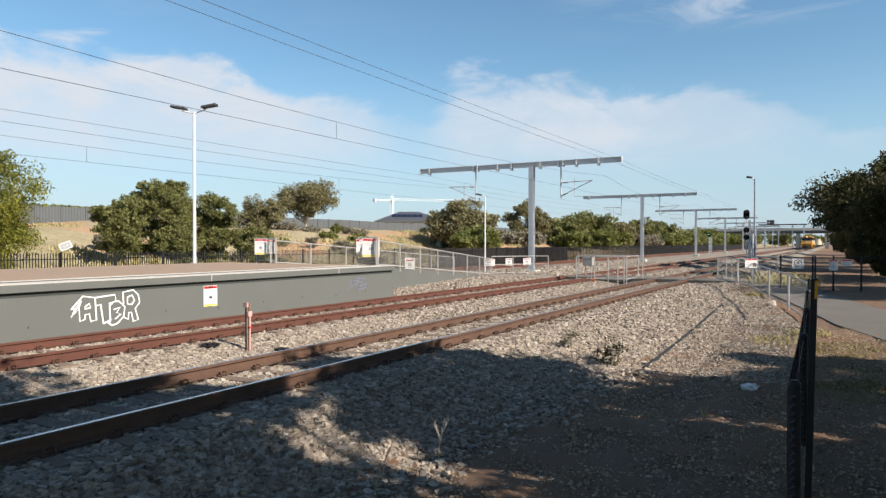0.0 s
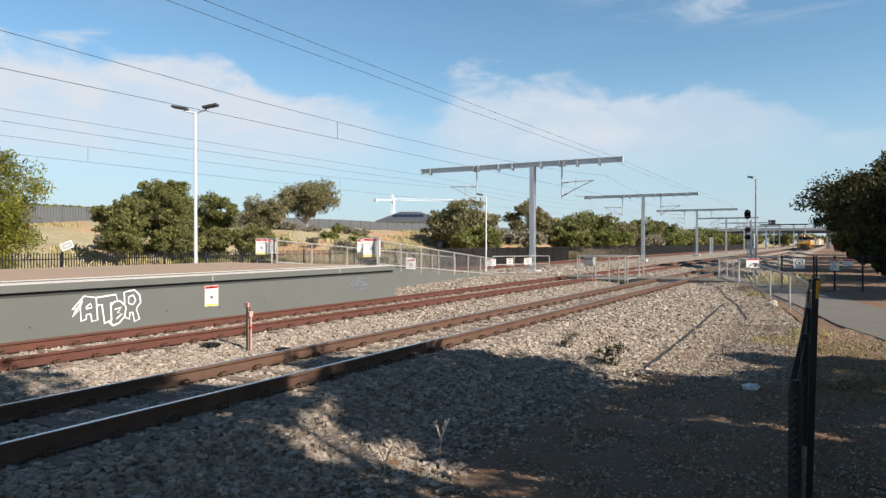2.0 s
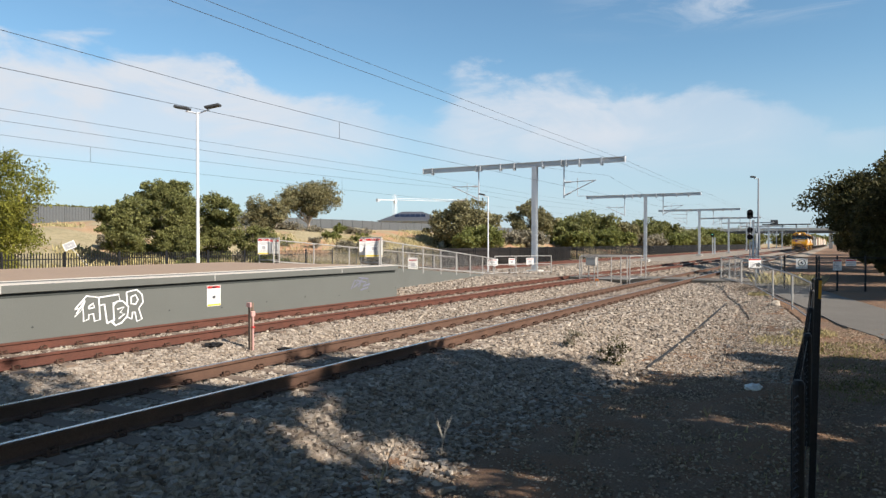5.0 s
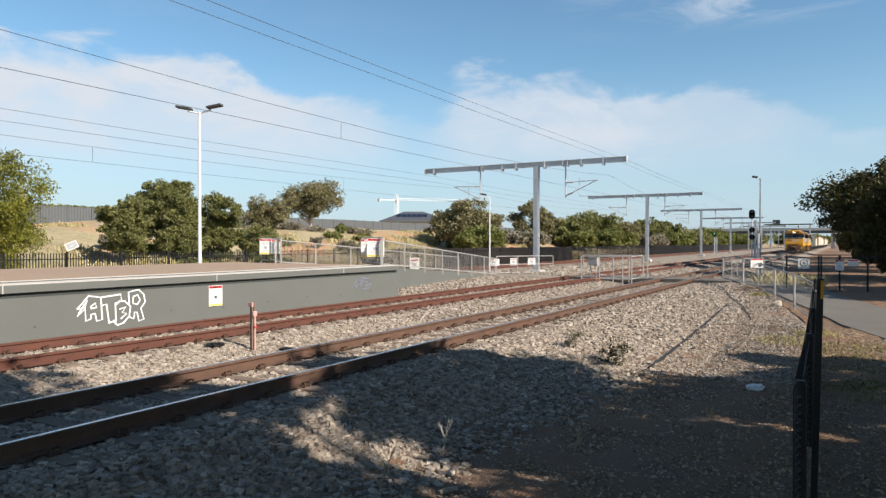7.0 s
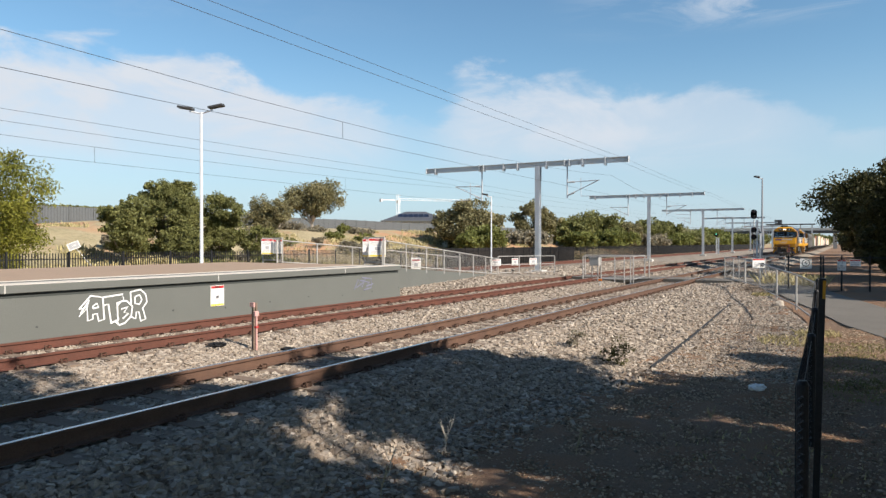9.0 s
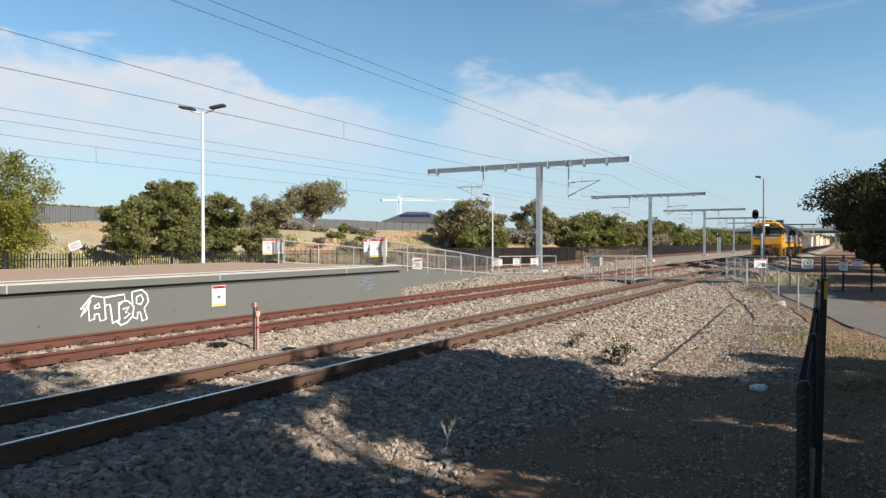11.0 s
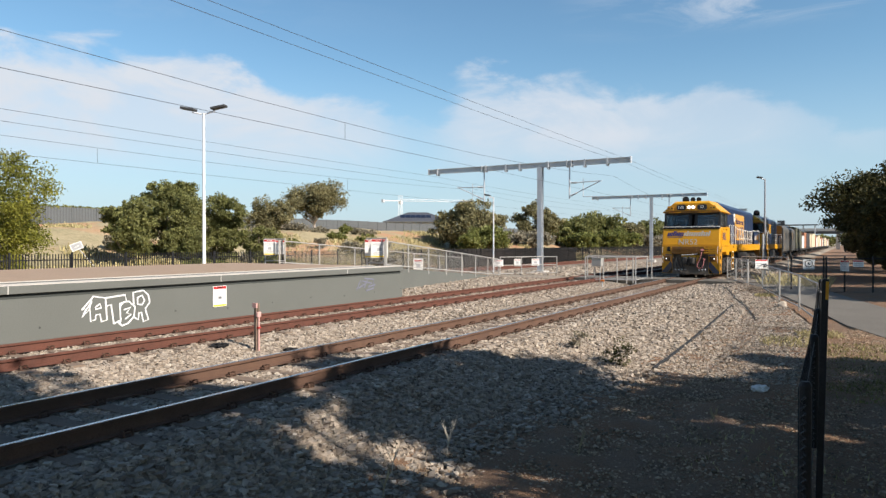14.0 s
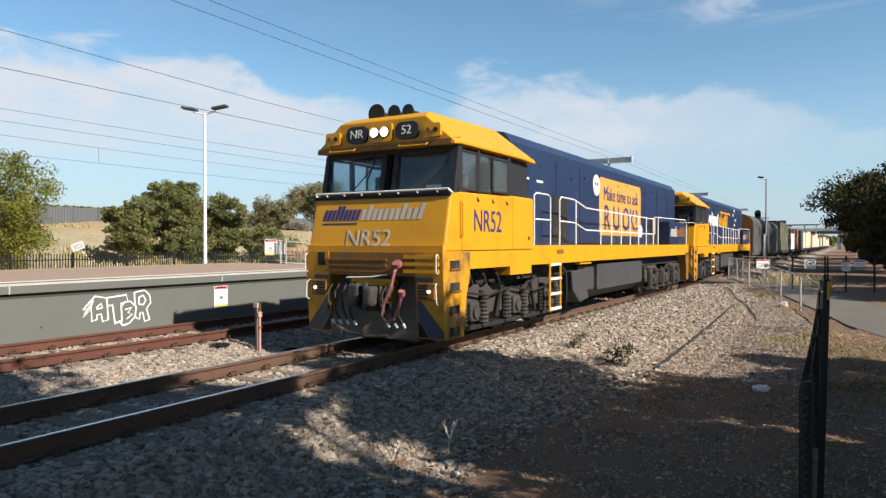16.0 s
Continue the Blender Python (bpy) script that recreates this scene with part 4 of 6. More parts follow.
            loft(b, [ring_, [(x, y + 0.003, z) for x, y, z in ring_]])
            part(nm, b, m_, col, "blue painted stripe" if nm == "stripe" else "")
    # buffer beam, coupler, pilot, hoses
    part("buffer_beam", box(BM(), -1.45, 1.45, -0.2, 0.1, 1.22, 1.63, 0.01), M_YELLOW_DIRTY, e, "grimy yellow buffer beam")
    for z in (1.28, 1.38, 1.48):
        part("beam_ledge", box(BM(), -1.0, 0.35, -0.24, -0.19, z, z + 0.03), M_YELLOW_DIRTY, e)
    for z in (1.28, 1.40, 1.52):
        part("beam_ledge", box(BM(), 0.72, 1.40, -0.25, -0.19, z, z + 0.06), M_YELLOW, e)
    part("beam_recess", box(BM(), -1.18, -1.02, -0.22, -0.19, 1.38, 1.62), M_GRIME, e)
    b = BM()
    prism(b, [(-0.1, 0.55), (0.15, 1.24), (0.2, 1.24), (0.1, 0.14), (-0.14, 0.14)], -0.93, 0.93, "x")
    part("pilot_plate", b, M_DUST, e, "dusty dark pilot plate")
    b = BM()
    box(b, -0.36, -0.12, -0.42, 0.1, 0.68, 1.08, 0.05)
    box(b, 0.06, 0.26, -0.55, 0.1, 0.70, 1.05, 0.06)
    box(b, -0.2, 0.26, -0.3, 0.1, 0.62, 0.76, 0.03)
    rod(b, (0.0, -0.35, 0.62), (0.0, -0.35, 1.1), 0.05)
    part("coupler", b, M_BOGIE, e, "grey knuckle coupler")
    part("coupler_pocket", box(BM(), -0.45, 0.45, -0.16, 0.0, 1.05, 1.16), M_YELLOW, e)
    part("coupler_pocket", box(BM(), 0.30, 0.42, -0.18, 0.0, 0.75, 1.1), M_YELLOW, e)
    b = BM()
    pipe(b, [(-0.45, -0.3, 1.18), (0.1, -0.32, 1.2), (0.42, -0.3, 1.25)], 0.014, 6)
    part("uncoupling_lever", b, M_WHITE, e)
    b = BM()
    pipe(b, [(0.62, -0.22, 1.42), (0.60, -0.34, 1.30), (0.56, -0.38, 1.05), (0.42, -0.40, 0.75), (0.40, -0.42, 0.56), (0.50, -0.42, 0.47),
             (0.62, -0.40, 0.50), (0.70, -0.38, 0.68), (0.72, -0.32, 0.88)], 0.028, 7)
    part("air_hose", b, M_HOSE, e, "faded red air hose")
    part("hose_coupling", rod(BM(), (0.62, -0.26, 1.40), (0.62, -0.30, 1.46), 0.085, seg=12), M_HOSE, e)
    part("hose_coupling", rod(BM(), (0.72, -0.30, 0.90), (0.74, -0.33, 0.98), 0.06, seg=10), M_HOSE, e)
    for k in range(7):
        x = -0.85 + 0.16 * k + (0.55 if k > 3 else 0)
        b = BM()
        pipe(b, [(x, -0.16, 1.1), (x - 0.03, -0.3, 0.9), (x + 0.04, -0.36, 0.55 + 0.05 * (k % 3)), (x + 0.14, -0.34, 0.40)], 0.02, 6)
        jh = part("jumper_hose", b, M_RUBBER, e)
        part("hose_end", rod(BM(), (x + 0.12, -0.345, 0.43), (x + 0.17, -0.345, 0.36), 0.03, 0.022, 8), M_GALV, jh, "bright metal hose end")
    b = BM()
    pipe(b, [(-0.5, -0.45, 0.33), (-0.28, -0.5, 0.25), (0.1, -0.45, 0.2), (0.5, -0.4, 0.22)], 0.03, 7)
    rod(b, (-0.52, -0.45, 0.34), (-0.36, -0.5, 0.26), 0.05, seg=8)
    part("brake_pipe", b, M_BOGIE, e)
    # hood
    b = BM()
    prism(b, [(-0.95, 1.72), (-0.95, 3.97), (-0.80, 4.17), (-0.4, 4.23), (0.4, 4.23), (0.80, 4.17), (0.95, 3.97), (0.95, 1.72)], 3.46, 19.6)
    hood = part("hood", b, M_BLUE, e, "blue engine hood")
    for k in range(9):
        y = 4.4 + k * 1.72
        part("panel_joint", box(BM(), 0.948, 0.958, y, y + 0.012, 1.8, 3.8), M_SIGN_BLACK, hood)
    for y, z in ((4.1, 3.22), (4.9, 3.20)):
        part("badge", box(BM(), 0.95, 0.962, y, y + 0.35, z, z + 0.05), M_WHITE, hood)
    for k in range(14):
        y = 4.0 + k * 1.05
        part("bolt_plate", box(BM(), 0.948, 0.966, y, y + 0.07, 3.42 + 0.1 * (k % 3), 3.50 + 0.1 * (k % 3)), M_GRIME, hood)
    part("hood_doorway", box(BM(), 0.93, 0.962, 5.9, 6.9, 1.80, 2.95), M_GRIME, hood, "dark ventilation grille")
    part("hood_doorway", box(BM(), 0.93, 0.962, 15.5, 16.7, 1.80, 2.75), M_GRIME, hood, "dark ventilation grille")
    for k in range(4):
        part("roof_fan", rod(BM(), (0, 12.0 + k * 1.7, 4.15), (0, 12.0 + k * 1.7, 4.245), 0.62, seg=20), M_GRIME, hood)
    part("exhaust", box(BM(), -0.3, 0.3, 8.6, 9.6, 4.15, 4.26, 0.02), M_GRIME, hood)
    if lead:
        b = BM()
        box(b, 0.95, 0.964, 9.5, 14.1, 2.02, 3.72)
        bmesh.ops.bevel(b, geom=[ed for ed in b.edges if abs(ed.verts[0].co.x - ed.verts[1].co.x) > 0.005], offset=0.18, segments=5, affect="EDGES", profile=0.5)
        pan = part("message_panel", b, M_CREAM, hood, "pale yellow message panel with navy words")
        text_part("message", "Make time to ask", 0.56, at(0.97, 11.8, 3.24, SIDE), M_LETTER_BLUE, pan, squeeze=0.98)
        text_part("message", "R U OK?", 1.05, at(0.97, 11.8, 2.52, SIDE), M_LETTER_BLUE, pan, squeeze=0.98)
        for (y, z, r_) in ((9.25, 3.45, 0.30), (14.1, 2.2, 0.22)):
            part("speech_bubble", rod(BM(), (0.95, y, z), (0.967, y, z), r_, seg=20), M_WHITE, hood)
        b = BM()
        for d in (-0.09, 0.09):
            rod(b, (0.967, 9.25 + d, 3.48), (0.972, 9.25 + d, 3.48), 0.06, seg=10)
        part("bubble_dots", b, M_SIGN_BLACK, hood)
    else:
        bars("emblem_bar", hood, M_WHITE, rng, 6.5, 9.6, 2.75, 3.45, 8, lambda u, z: (0.962, u, z), 0.2)
        bars("emblem_bar", hood, M_YELLOW, rng, 9.8, 13.0, 2.75, 3.45, 7, lambda u, z: (0.962, u, z), 0.2)
        part("emblem_patch", box(BM(), 0.95, 0.961, 10.2, 14.0, 3.5, 3.62), M_YELLOW, hood)
        for k in range(5):
            part("star", box(BM(), 0.95, 0.962, 15.2 + 0.5 * (k % 3), 15.5 + 0.5 * (k % 3), 2.6 + 0.3 * k, 2.75 + 0.3 * k), M_WHITE, hood)
    # rear low box with emblem
    part("rear_box", box(BM(), 0.2, 1.36, 16.8, 19.6, 1.74, 2.62, 0.02), M_BLUE, hood)
    bars("emblem_bar", hood, M_LETTER_SILVER, rng, 16.95, 18.1, 2.05, 2.45, 6, lambda u, z: (1.366, u, z), 0.2)
    bars("emblem_bar", hood, M_YELLOW_DIRTY, rng, 18.15, 19.4, 2.05, 2.45, 6, lambda u, z: (1.366, u, z), 0.2)
    # frame and walkway
    b = BM()
    prism(b, [(2.4, 1.16), (3.45, 1.16), (3.45, 1.33), (19.9, 1.33), (19.9, 1.74), (-0.18, 1.74), (-0.18, 1.63), (0.7, 1.63), (0.7, 1.33), (2.4, 1.33)][::-1], -1.45, 1.45, "x")
    fr = part("frame", b, M_YELLOW, e, "yellow walkway frame")
    part("sill_handle", box(BM(), 1.45, 1.466, 4.9, 5.3, 1.55, 1.64), M_YELLOW_DIRTY, fr)
    part("underframe", box(BM(), -1.1, 1.1, 0.6, 19.8, 1.02, 1.34), M_GRIME, e)
    handrail(fr, [(1.42, 3.66, 1.72), (1.42, 3.66, 2.80), (1.42, 3.78, 2.86), (1.42, 4.45, 2.86), (1.42, 4.58, 2.80), (1.42, 4.58, 1.72)], [((1.42, 3.66, 2.3), (1.42, 4.58, 2.3))])
    handrail(fr, [(1.42, 5.15, 1.72), (1.42, 5.15, 2.78), (1.42, 5.25, 2.86), (1.42, 6.2, 2.84), (1.42, 7.0, 2.68), (1.42, 14.0, 2.62)],
             [((1.42, 5.15, 2.30), (1.42, 6.2, 2.28)), ((1.42, 6.2, 2.28), (1.42, 7.0, 2.12)), ((1.42, 7.0, 2.12), (1.42, 14.0, 2.1)), ((1.42, 6.25, 1.72), (1.42, 6.25, 2.84))])
    for k in range(7):
        y = 8.2 + k * 0.97
        part("stanchion", rod(BM(), (1.42, y, 1.72), (1.42, y, 2.66), 0.02, seg=6), M_WHITE, fr)
    handrail(fr, [(1.42, 14.2, 2.1), (1.42, 14.2, 2.7), (1.42, 14.7, 2.7), (1.42, 19.3, 2.75), (1.42, 19.6, 2.6), (1.42, 19.6, 1.72)], [((1.42, 14.7, 1.72), (1.42, 14.7, 2.7))])
    for s in (-1, 1):
        lad = part("ladder", rod(BM(), (s * 1.44, 4.5, 1.4), (s * 1.44, 4.5, 0.26), 0.025, seg=6), M_YELLOW, e, "yellow access ladder")
        part("stile", rod(BM(), (s * 1.44, 5.15, 1.4), (s * 1.44, 5.15, 0.26), 0.025, seg=6), M_YELLOW, lad)
        for z in (0.28, 0.62, 0.96, 1.28):
            part("rung", box(BM(), s * 1.40, s * 1.47, 4.5, 5.15, z, z + 0.05), M_WHITE, lad)
    # tank, equipment
    b = BM()
    prism(b, [(-1.2, 1.2), (-1.2, 0.55), (-0.8, 0.26), (0.8, 0.26), (1.2, 0.55), (1.2, 1.2)], 7.0, 13.4)
    part("fuel_tank", bevel_all(b, 0.03), M_TANK, e, "grey fuel tank")
    part("tank_panel", box(BM(), 1.19, 1.30, 8.3, 12.9, 0.52, 1.22, 0.02), M_TANK, e)
    b = BM()
    prism(b, [(6.3, 1.1), (7.2, 1.1), (7.6, 0.35), (6.9, 0.28), (6.4, 0.6)], 0.9, 1.3, "x")
    part("air_reservoir", bevel_all(b, 0.03), M_TANK, e)
    part("filler_cap", box(BM(), 1.28, 1.40, 6.6, 7.5, 1.26, 1.31), M_YELLOW, e)
    for k in range(6):
        y = 0.9 + 0.55 * k
        b = BM()
        pipe(b, [(1.2, y, 1.32), (1.3, y + 0.1, 1.2), (1.28, y + 0.25, 1.05), (1.15, y + 0.4, 1.0)], 0.03, 6)
        part("cable", b, M_RUBBER, e)
    b = BM()
    pipe(b, [(1.3, 5.4, 1.3), (1.36, 5.7, 1.1), (1.3, 5.9, 0.5), (1.2, 6.1, 0.3)], 0.04, 6)
    part("cable", b, M_RUBBER, e)
    bogie(e, 3.15)
    bogie(e, 16.6)
    # rear steps
    for s in (-1, 1):
        b = BM()
        prism(b, [(19.3, 1.4), (19.95, 1.4), (19.9, 0.3), (19.5, 0.3)], s * 1.0, s * 1.45, "x")
        part("step_column", b, M_YELLOW_DIRTY, e)
    b = BM()
    box(b, -0.2, 0.2, 19.8, 20.9, 0.68, 1.02, 0.05)
    part("coupler", b, M_GRIME, e)
    return e


M_LOUVRE = mat("grey_ribbed_steel", (0.10, 0.10, 0.095), 0.6, 0.2, scale=1, fine=12, amount=0.2, bump=0.1, stain=(0.30, 0.19, 0.09), stain_scale=0.6)
M_BOX_OLIVE = mat("olive_container", (0.10, 0.10, 0.07), 0.7, scale=0.8, fine=12, amount=0.2, bump=0.1, stain=(0.30, 0.24, 0.09), stain_scale=0.7)
M_BOX_RUST = mat("rust_container", (0.36, 0.16, 0.09), 0.75, scale=0.8, fine=12, amount=0.25, bump=0.1)
M_BOX_CREAM = mat("cream_container", (0.62, 0.52, 0.36), 0.7, scale=0.8, fine=12, amount=0.15, bump=0.1, stain=(0.42, 0.30, 0.18), stain_scale=0.7)
M_BOX_WHITE = mat("white_container", (0.68, 0.67, 0.63), 0.6, scale=0.8, fine=12, amount=0.12, bump=0.1, stain=(0.45, 0.38, 0.3), stain_scale=0.9)
M_BOX_DARK = mat("dark_container", (0.05, 0.05, 0.055), 0.7, scale=0.8, fine=12, amount=0.2, bump=0.1)


def small_bogies(e, ys):
    for yc in ys:
        fr = part("bolster", box(BM(), -0.95, 0.95, yc - 0.2, yc + 0.2, 0.5, 0.78, 0.02), M_GRIME, e)
        for s in (-1, 1):
            side = prism(BM(), [(yc - 1.1, 0.55), (yc - 0.6, 0.32), (yc + 0.6, 0.32), (yc + 1.1, 0.55), (yc + 1.1, 0.7), (yc - 1.1, 0.7)], s * 0.95, s * 1.1, "x")
            part("side_frame", side, M_GRIME, fr)
            for a in (-0.9, 0.9):
                part("wheel", rod(BM(), (s * 0.68, yc + a, 0.45), (s * 0.81, yc + a, 0.45), 0.45, seg=18), M_STEELW, fr)


def crew_van(length=20.5):
    e = empty("crew_van", pose(0, 0, 0), "grey ribbed-steel crew van with a rounded roof", "railway carriage", "wagons")
    b = BM()
    prof = [(-1.4, 0.95), (-1.45, 1.2), (-1.45, 3.3)] + [(-1.45 * math.cos(a), 3.3 + 0.72 * math.sin(a)) for a in np.linspace(0.25, math.pi - 0.25, 9)] + [(1.45, 3.3), (1.45, 1.2), (1.4, 0.95)]
    prism(b, prof, 0.3, length - 0.3)
    part("body", b, M_LOUVRE, e)
    for k in range(10):
        z = 1.25 + 0.2 * k
        part("rib", box(BM(), 1.44, 1.475, 0.4, length - 0.4, z, z + 0.07), M_LOUVRE, e)
    for y in (4, 8, 12, 16):
        part("window", box(BM(), 1.44, 1.48, y, y + 1.0, 2.35, 3.0), M_SIGN_BLACK, e)
    part("end_panel", box(BM(), -1.3, 1.3, 0.24, 0.32, 1.1, 3.7), M_YELLOW_DIRTY, e, "grimy yellow end wall")
    part("underframe", box(BM(), -1.2, 1.2, -0.1, length + 0.1, 0.75, 1.0), M_GRIME, e)
    small_bogies(e, (3, length - 3))
    return e


def container_wagon(length, boxes, label):
    e = empty("container_wagon", pose(0, 0, 0), label, "wagon", "wagons")
    part("deck", box(BM(), -1.3, 1.3, 0, length, 0.8, 1.08), M_GRIME, e)
    small_bogies(e, (2, length - 2))
    for y0, y1, h, m in boxes:
        n = int((y1 - y0) / 0.28)
        ring = []
        for k in range(n):
            y = y0 + 0.1 + k * (y1 - y0 - 0.2) / n
            for f, d in ((0.0, 0.0), (0.25, 0.04), (0.5, 0.04), (0.75, 0.0)):
                ring.append((1.20 + d, y + f * (y1 - y0 - 0.2) / n))
        ring = [(1.22, y0)] + ring + [(1.22, y1)]
        ring += [(-x, y) for x, y in reversed(ring)]
        c = part("container", loft(BM(), [[(x, y, 1.08) for x, y in ring], [(x, y, 1.08 + h) for x, y in ring]]), m, e)
        part("top_rail", box(BM(), -1.25, 1.25, y0 - 0.01, y1 + 0.01, 1.02 + h, 1.10 + h), m, c)
        for x in (-0.6, -0.2, 0.2, 0.6):
            part("door_bar", rod(BM(), (x, y0 - 0.03, 1.15), (x, y0 - 0.03, 1.0 + h), 0.02, seg=5), M_GALV, c)
    return e


LOCO, LOCO_B = loco(1), loco(0)
PITCH = 21.2
TRAIN = [(LOCO, 0.0), (LOCO_B, PITCH), (crew_van(), 2 * PITCH)]
pos = 2 * PITCH + 21.2
KINDS = [(19.5, [(0.3, 12.4, 2.95, M_BOX_OLIVE), (12.7, 19.2, 2.6, M_BOX_OLIVE)], "wagon with tall olive-grey containers"),
         (15.0, [(1.0, 7.0, 2.0, M_BOX_WHITE), (7.6, 14.6, 2.6, M_BOX_RUST)], "wagon with a white tank box and a rust-red container"),
         (19.5, [(0.3, 12.4, 2.6, M_BOX_DARK), (12.7, 18.8, 2.6, M_BOX_CREAM)], "wagon with dark and cream containers"),
         (19.5, [(0.3, 6.3, 2.6, M_BOX_CREAM), (6.6, 18.8, 2.9, M_BOX_CREAM)], "wagon with weathered cream containers"),
         (15.0, [(0.5, 6.6, 2.6, M_BOX_RUST), (7.6, 14.6, 2.3, M_BOX_WHITE)], "wagon with rust-red and white containers")]
for k in range(13):
    L, bx, lb = KINDS[k % 5] if k < 5 else KINDS[(3, 1, 4, 2, 3, 4, 1, 3)[k - 5]]
    TRAIN.append((container_wagon(L, bx, lb), pos))
    pos += L + 0.9


# ---- fences, signs, lamps ----
M_MESH = mat("chain_link", (0.34, 0.33, 0.31), 0.5, 0.3, amount=0.1, bump=0)
M_RAILGREY = mat("galvanised_tube", (0.46, 0.44, 0.41), 0.5, 0.25, scale=3, fine=40, amount=0.15, bump=0.03)


def chain_link(parent, a, b, low, high, step, r, material, label=""):
    """Woven wire between two posts: a and b are (x, y, z of the ground); low and high are heights over it."""
    a, b = Vector(a), Vector(b)
    L = (Vector((b.x, b.y)) - Vector((a.x, a.y))).length
    h = high - low
    vs, fs = [], []
    n = Vector((a.y - b.y, b.x - a.x, 0)).normalized() * r

    def at_uv(u, v):
        p = a.lerp(b, u / L)
        return Vector((p.x, p.y, p.z + low + v))
    for d in (1, -1):
        u0 = -h if d > 0 else 0.0
        while u0 < (L if d > 0 else L + h):
            # from (u0, 0) to (u0 + d h, h), cut at the ends
            s0, s1 = 0.0, h
            if d > 0:
                s0, s1 = max(0, -u0), min(h, L - u0)
            else:
                s0, s1 = max(0, u0 - L), min(h, u0)
            if s1 - s0 > 0.02:
                p, q = at_uv(u0 + d * s0, s0), at_uv(u0 + d * s1, s1)
                w = Vector((0, 0, r))
                k = len(vs)
                for c in (p, q):
                    vs += [c + n, c - n * 0.5 + w, c - n * 0.5 - w]
                fs += [(k, k + 1, k + 4, k + 3), (k + 1, k + 2, k + 5, k + 4), (k + 2, k, k + 3, k + 5)]
            u0 += step
    ob = soup("chain_link_mesh", vs, fs, material, parent, label)
    return ob


def tube_fence(name, pts, height, material, label, group="", r=0.025, mesh=None, rails=(0.08, 1.0), mesh_step=0.11, mesh_r=0.0032, top=None):
    """Posts at each point (x, y, ground), rails between them at shares of the height, and woven wire."""
    f = empty(name, pose(*pts[0]), label, "fence", group)
    o = Vector(pts[0])
    for i, p in enumerate(pts):
        p = Vector(p) - o
        part("post", rod(BM(), p + Vector((0, 0, -0.15)), p + Vector((0, 0, height + (top or 0.0))), r * 1.25), material, f)
        if i:
            q = Vector(pts[i - 1]) - o
            for s in rails:
                part("rail", rod(BM(), q + Vector((0, 0, height * s)), p + Vector((0, 0, height * s)), r, seg=6), material, f)
            if mesh:
                chain_link(f, q, p, height * rails[0], height * rails[-1], mesh_step, mesh_r, mesh)
    return f


def between(a, b, n):
    return [tuple(a[k] + (b[k] - a[k]) * i / n for k in range(3)) for i in range(n + 1)]


WF = "galvanised tube fence with chain-link mesh beside the ramp"
tube_fence("ramp_fence", between((-15.3, 21.4, PZ - 0.1), (-17.9, 36.8, -0.15), 7), 1.0, M_RAILGREY, WF, "ramp fences", mesh=M_MESH)
tube_fence("ramp_fence", between((-21.6, 22.2, PZ - 0.12), (-20.4, 36.8, -0.15), 6), 1.05, M_RAILGREY, WF, "ramp fences", mesh=M_MESH)
tube_fence("ramp_fence", between((-18.0, 37.2, -0.15), (-16.4, 39.9, -0.15), 2) + [(-15.6, 40.4, -0.15)], 1.12, M_RAILGREY, "low galvanised fence beside the mast", "ramp fences", mesh=None, rails=(0.1, 0.55, 1.0))
tube_fence("crossing_barrier", [(-11.5, 33.8, -0.2), (-9.0, 34.1, -0.2), (-9.2, 37.2, -0.2), (-12.6, 37.4, -0.2)], 1.3, M_RAILGREY, "galvanised pedestrian maze barrier beside the crossing", "crossing barriers", rails=(0.12, 1.0), mesh=None)
tube_fence("crossing_barrier", [(-10.9, 34.9, -0.2), (-10.2, 35.0, -0.2), (-9.7, 35.0, -0.2), (-9.4, 35.1, -0.2), (-8.5, 35.3, -0.2)], 1.3, M_RAILGREY, "galvanised inner maze rail beside the crossing", "crossing barriers", rails=(0.12, 1.0), mesh=None)
tube_fence("crossing_barrier", [(-5.25, 37.9, -0.15), (-4.6, 36.0, -0.15), (-3.8, 33.8, -0.15)], 1.2, M_RAILGREY, "galvanised pedestrian maze barrier beside the crossing", "crossing barriers", rails=(0.1, 1.0), mesh=M_MESH, mesh_r=0.002)
tube_fence("crossing_barrier", [(-5.0, 41.5, -0.2), (-3.6, 41.0, -0.2), (-2.6, 40.6, -0.2)], 1.25, M_RAILGREY, "galvanised pedestrian maze barrier beside the crossing", "crossing barriers", rails=(0.1, 1.0), mesh=M_MESH, mesh_r=0.002)
tube_fence("path_fence", [(-3.8, 33.6, -0.14), (-3.0, 31.6, -0.2), (-2.02, 27.2, -0.27), (-1.23, 24.1, -0.34), (-0.62, 20.9, -0.42)], 1.12, M_RAILGREY,
           "galvanised rail fence with mesh along the path", "", rails=(0.12, 1.0), mesh=M_MESH, mesh_step=0.2, mesh_r=0.0016)


def gate_cabinet(x, y, h0, h1, w, label):
    c = empty("equipment_box", pose(x, y, h0), label, "box", "equipment boxes")
    part("case", box(BM(), -w / 2, w / 2, -w / 3, w / 3, 0.0, h1 - h0, 0.02), M_RAILGREY, c)
    part("lid", box(BM(), -w / 2 - 0.02, w / 2 + 0.02, -w / 3 - 0.02, w / 3 + 0.02, h1 - h0, h1 - h0 + 0.03), M_RAILGREY, c)
    for s in (-1, 1):
        part("leg", rod(BM(), (s * w * 0.3, 0, -(h0 + 0.25)), (s * w * 0.3, 0, 0.01), 0.03), M_RAILGREY, c)
    return c


gate_cabinet(-11.0, 34.2, 0.62, 1.02, 0.5, "grey metal equipment box on legs at the crossing")


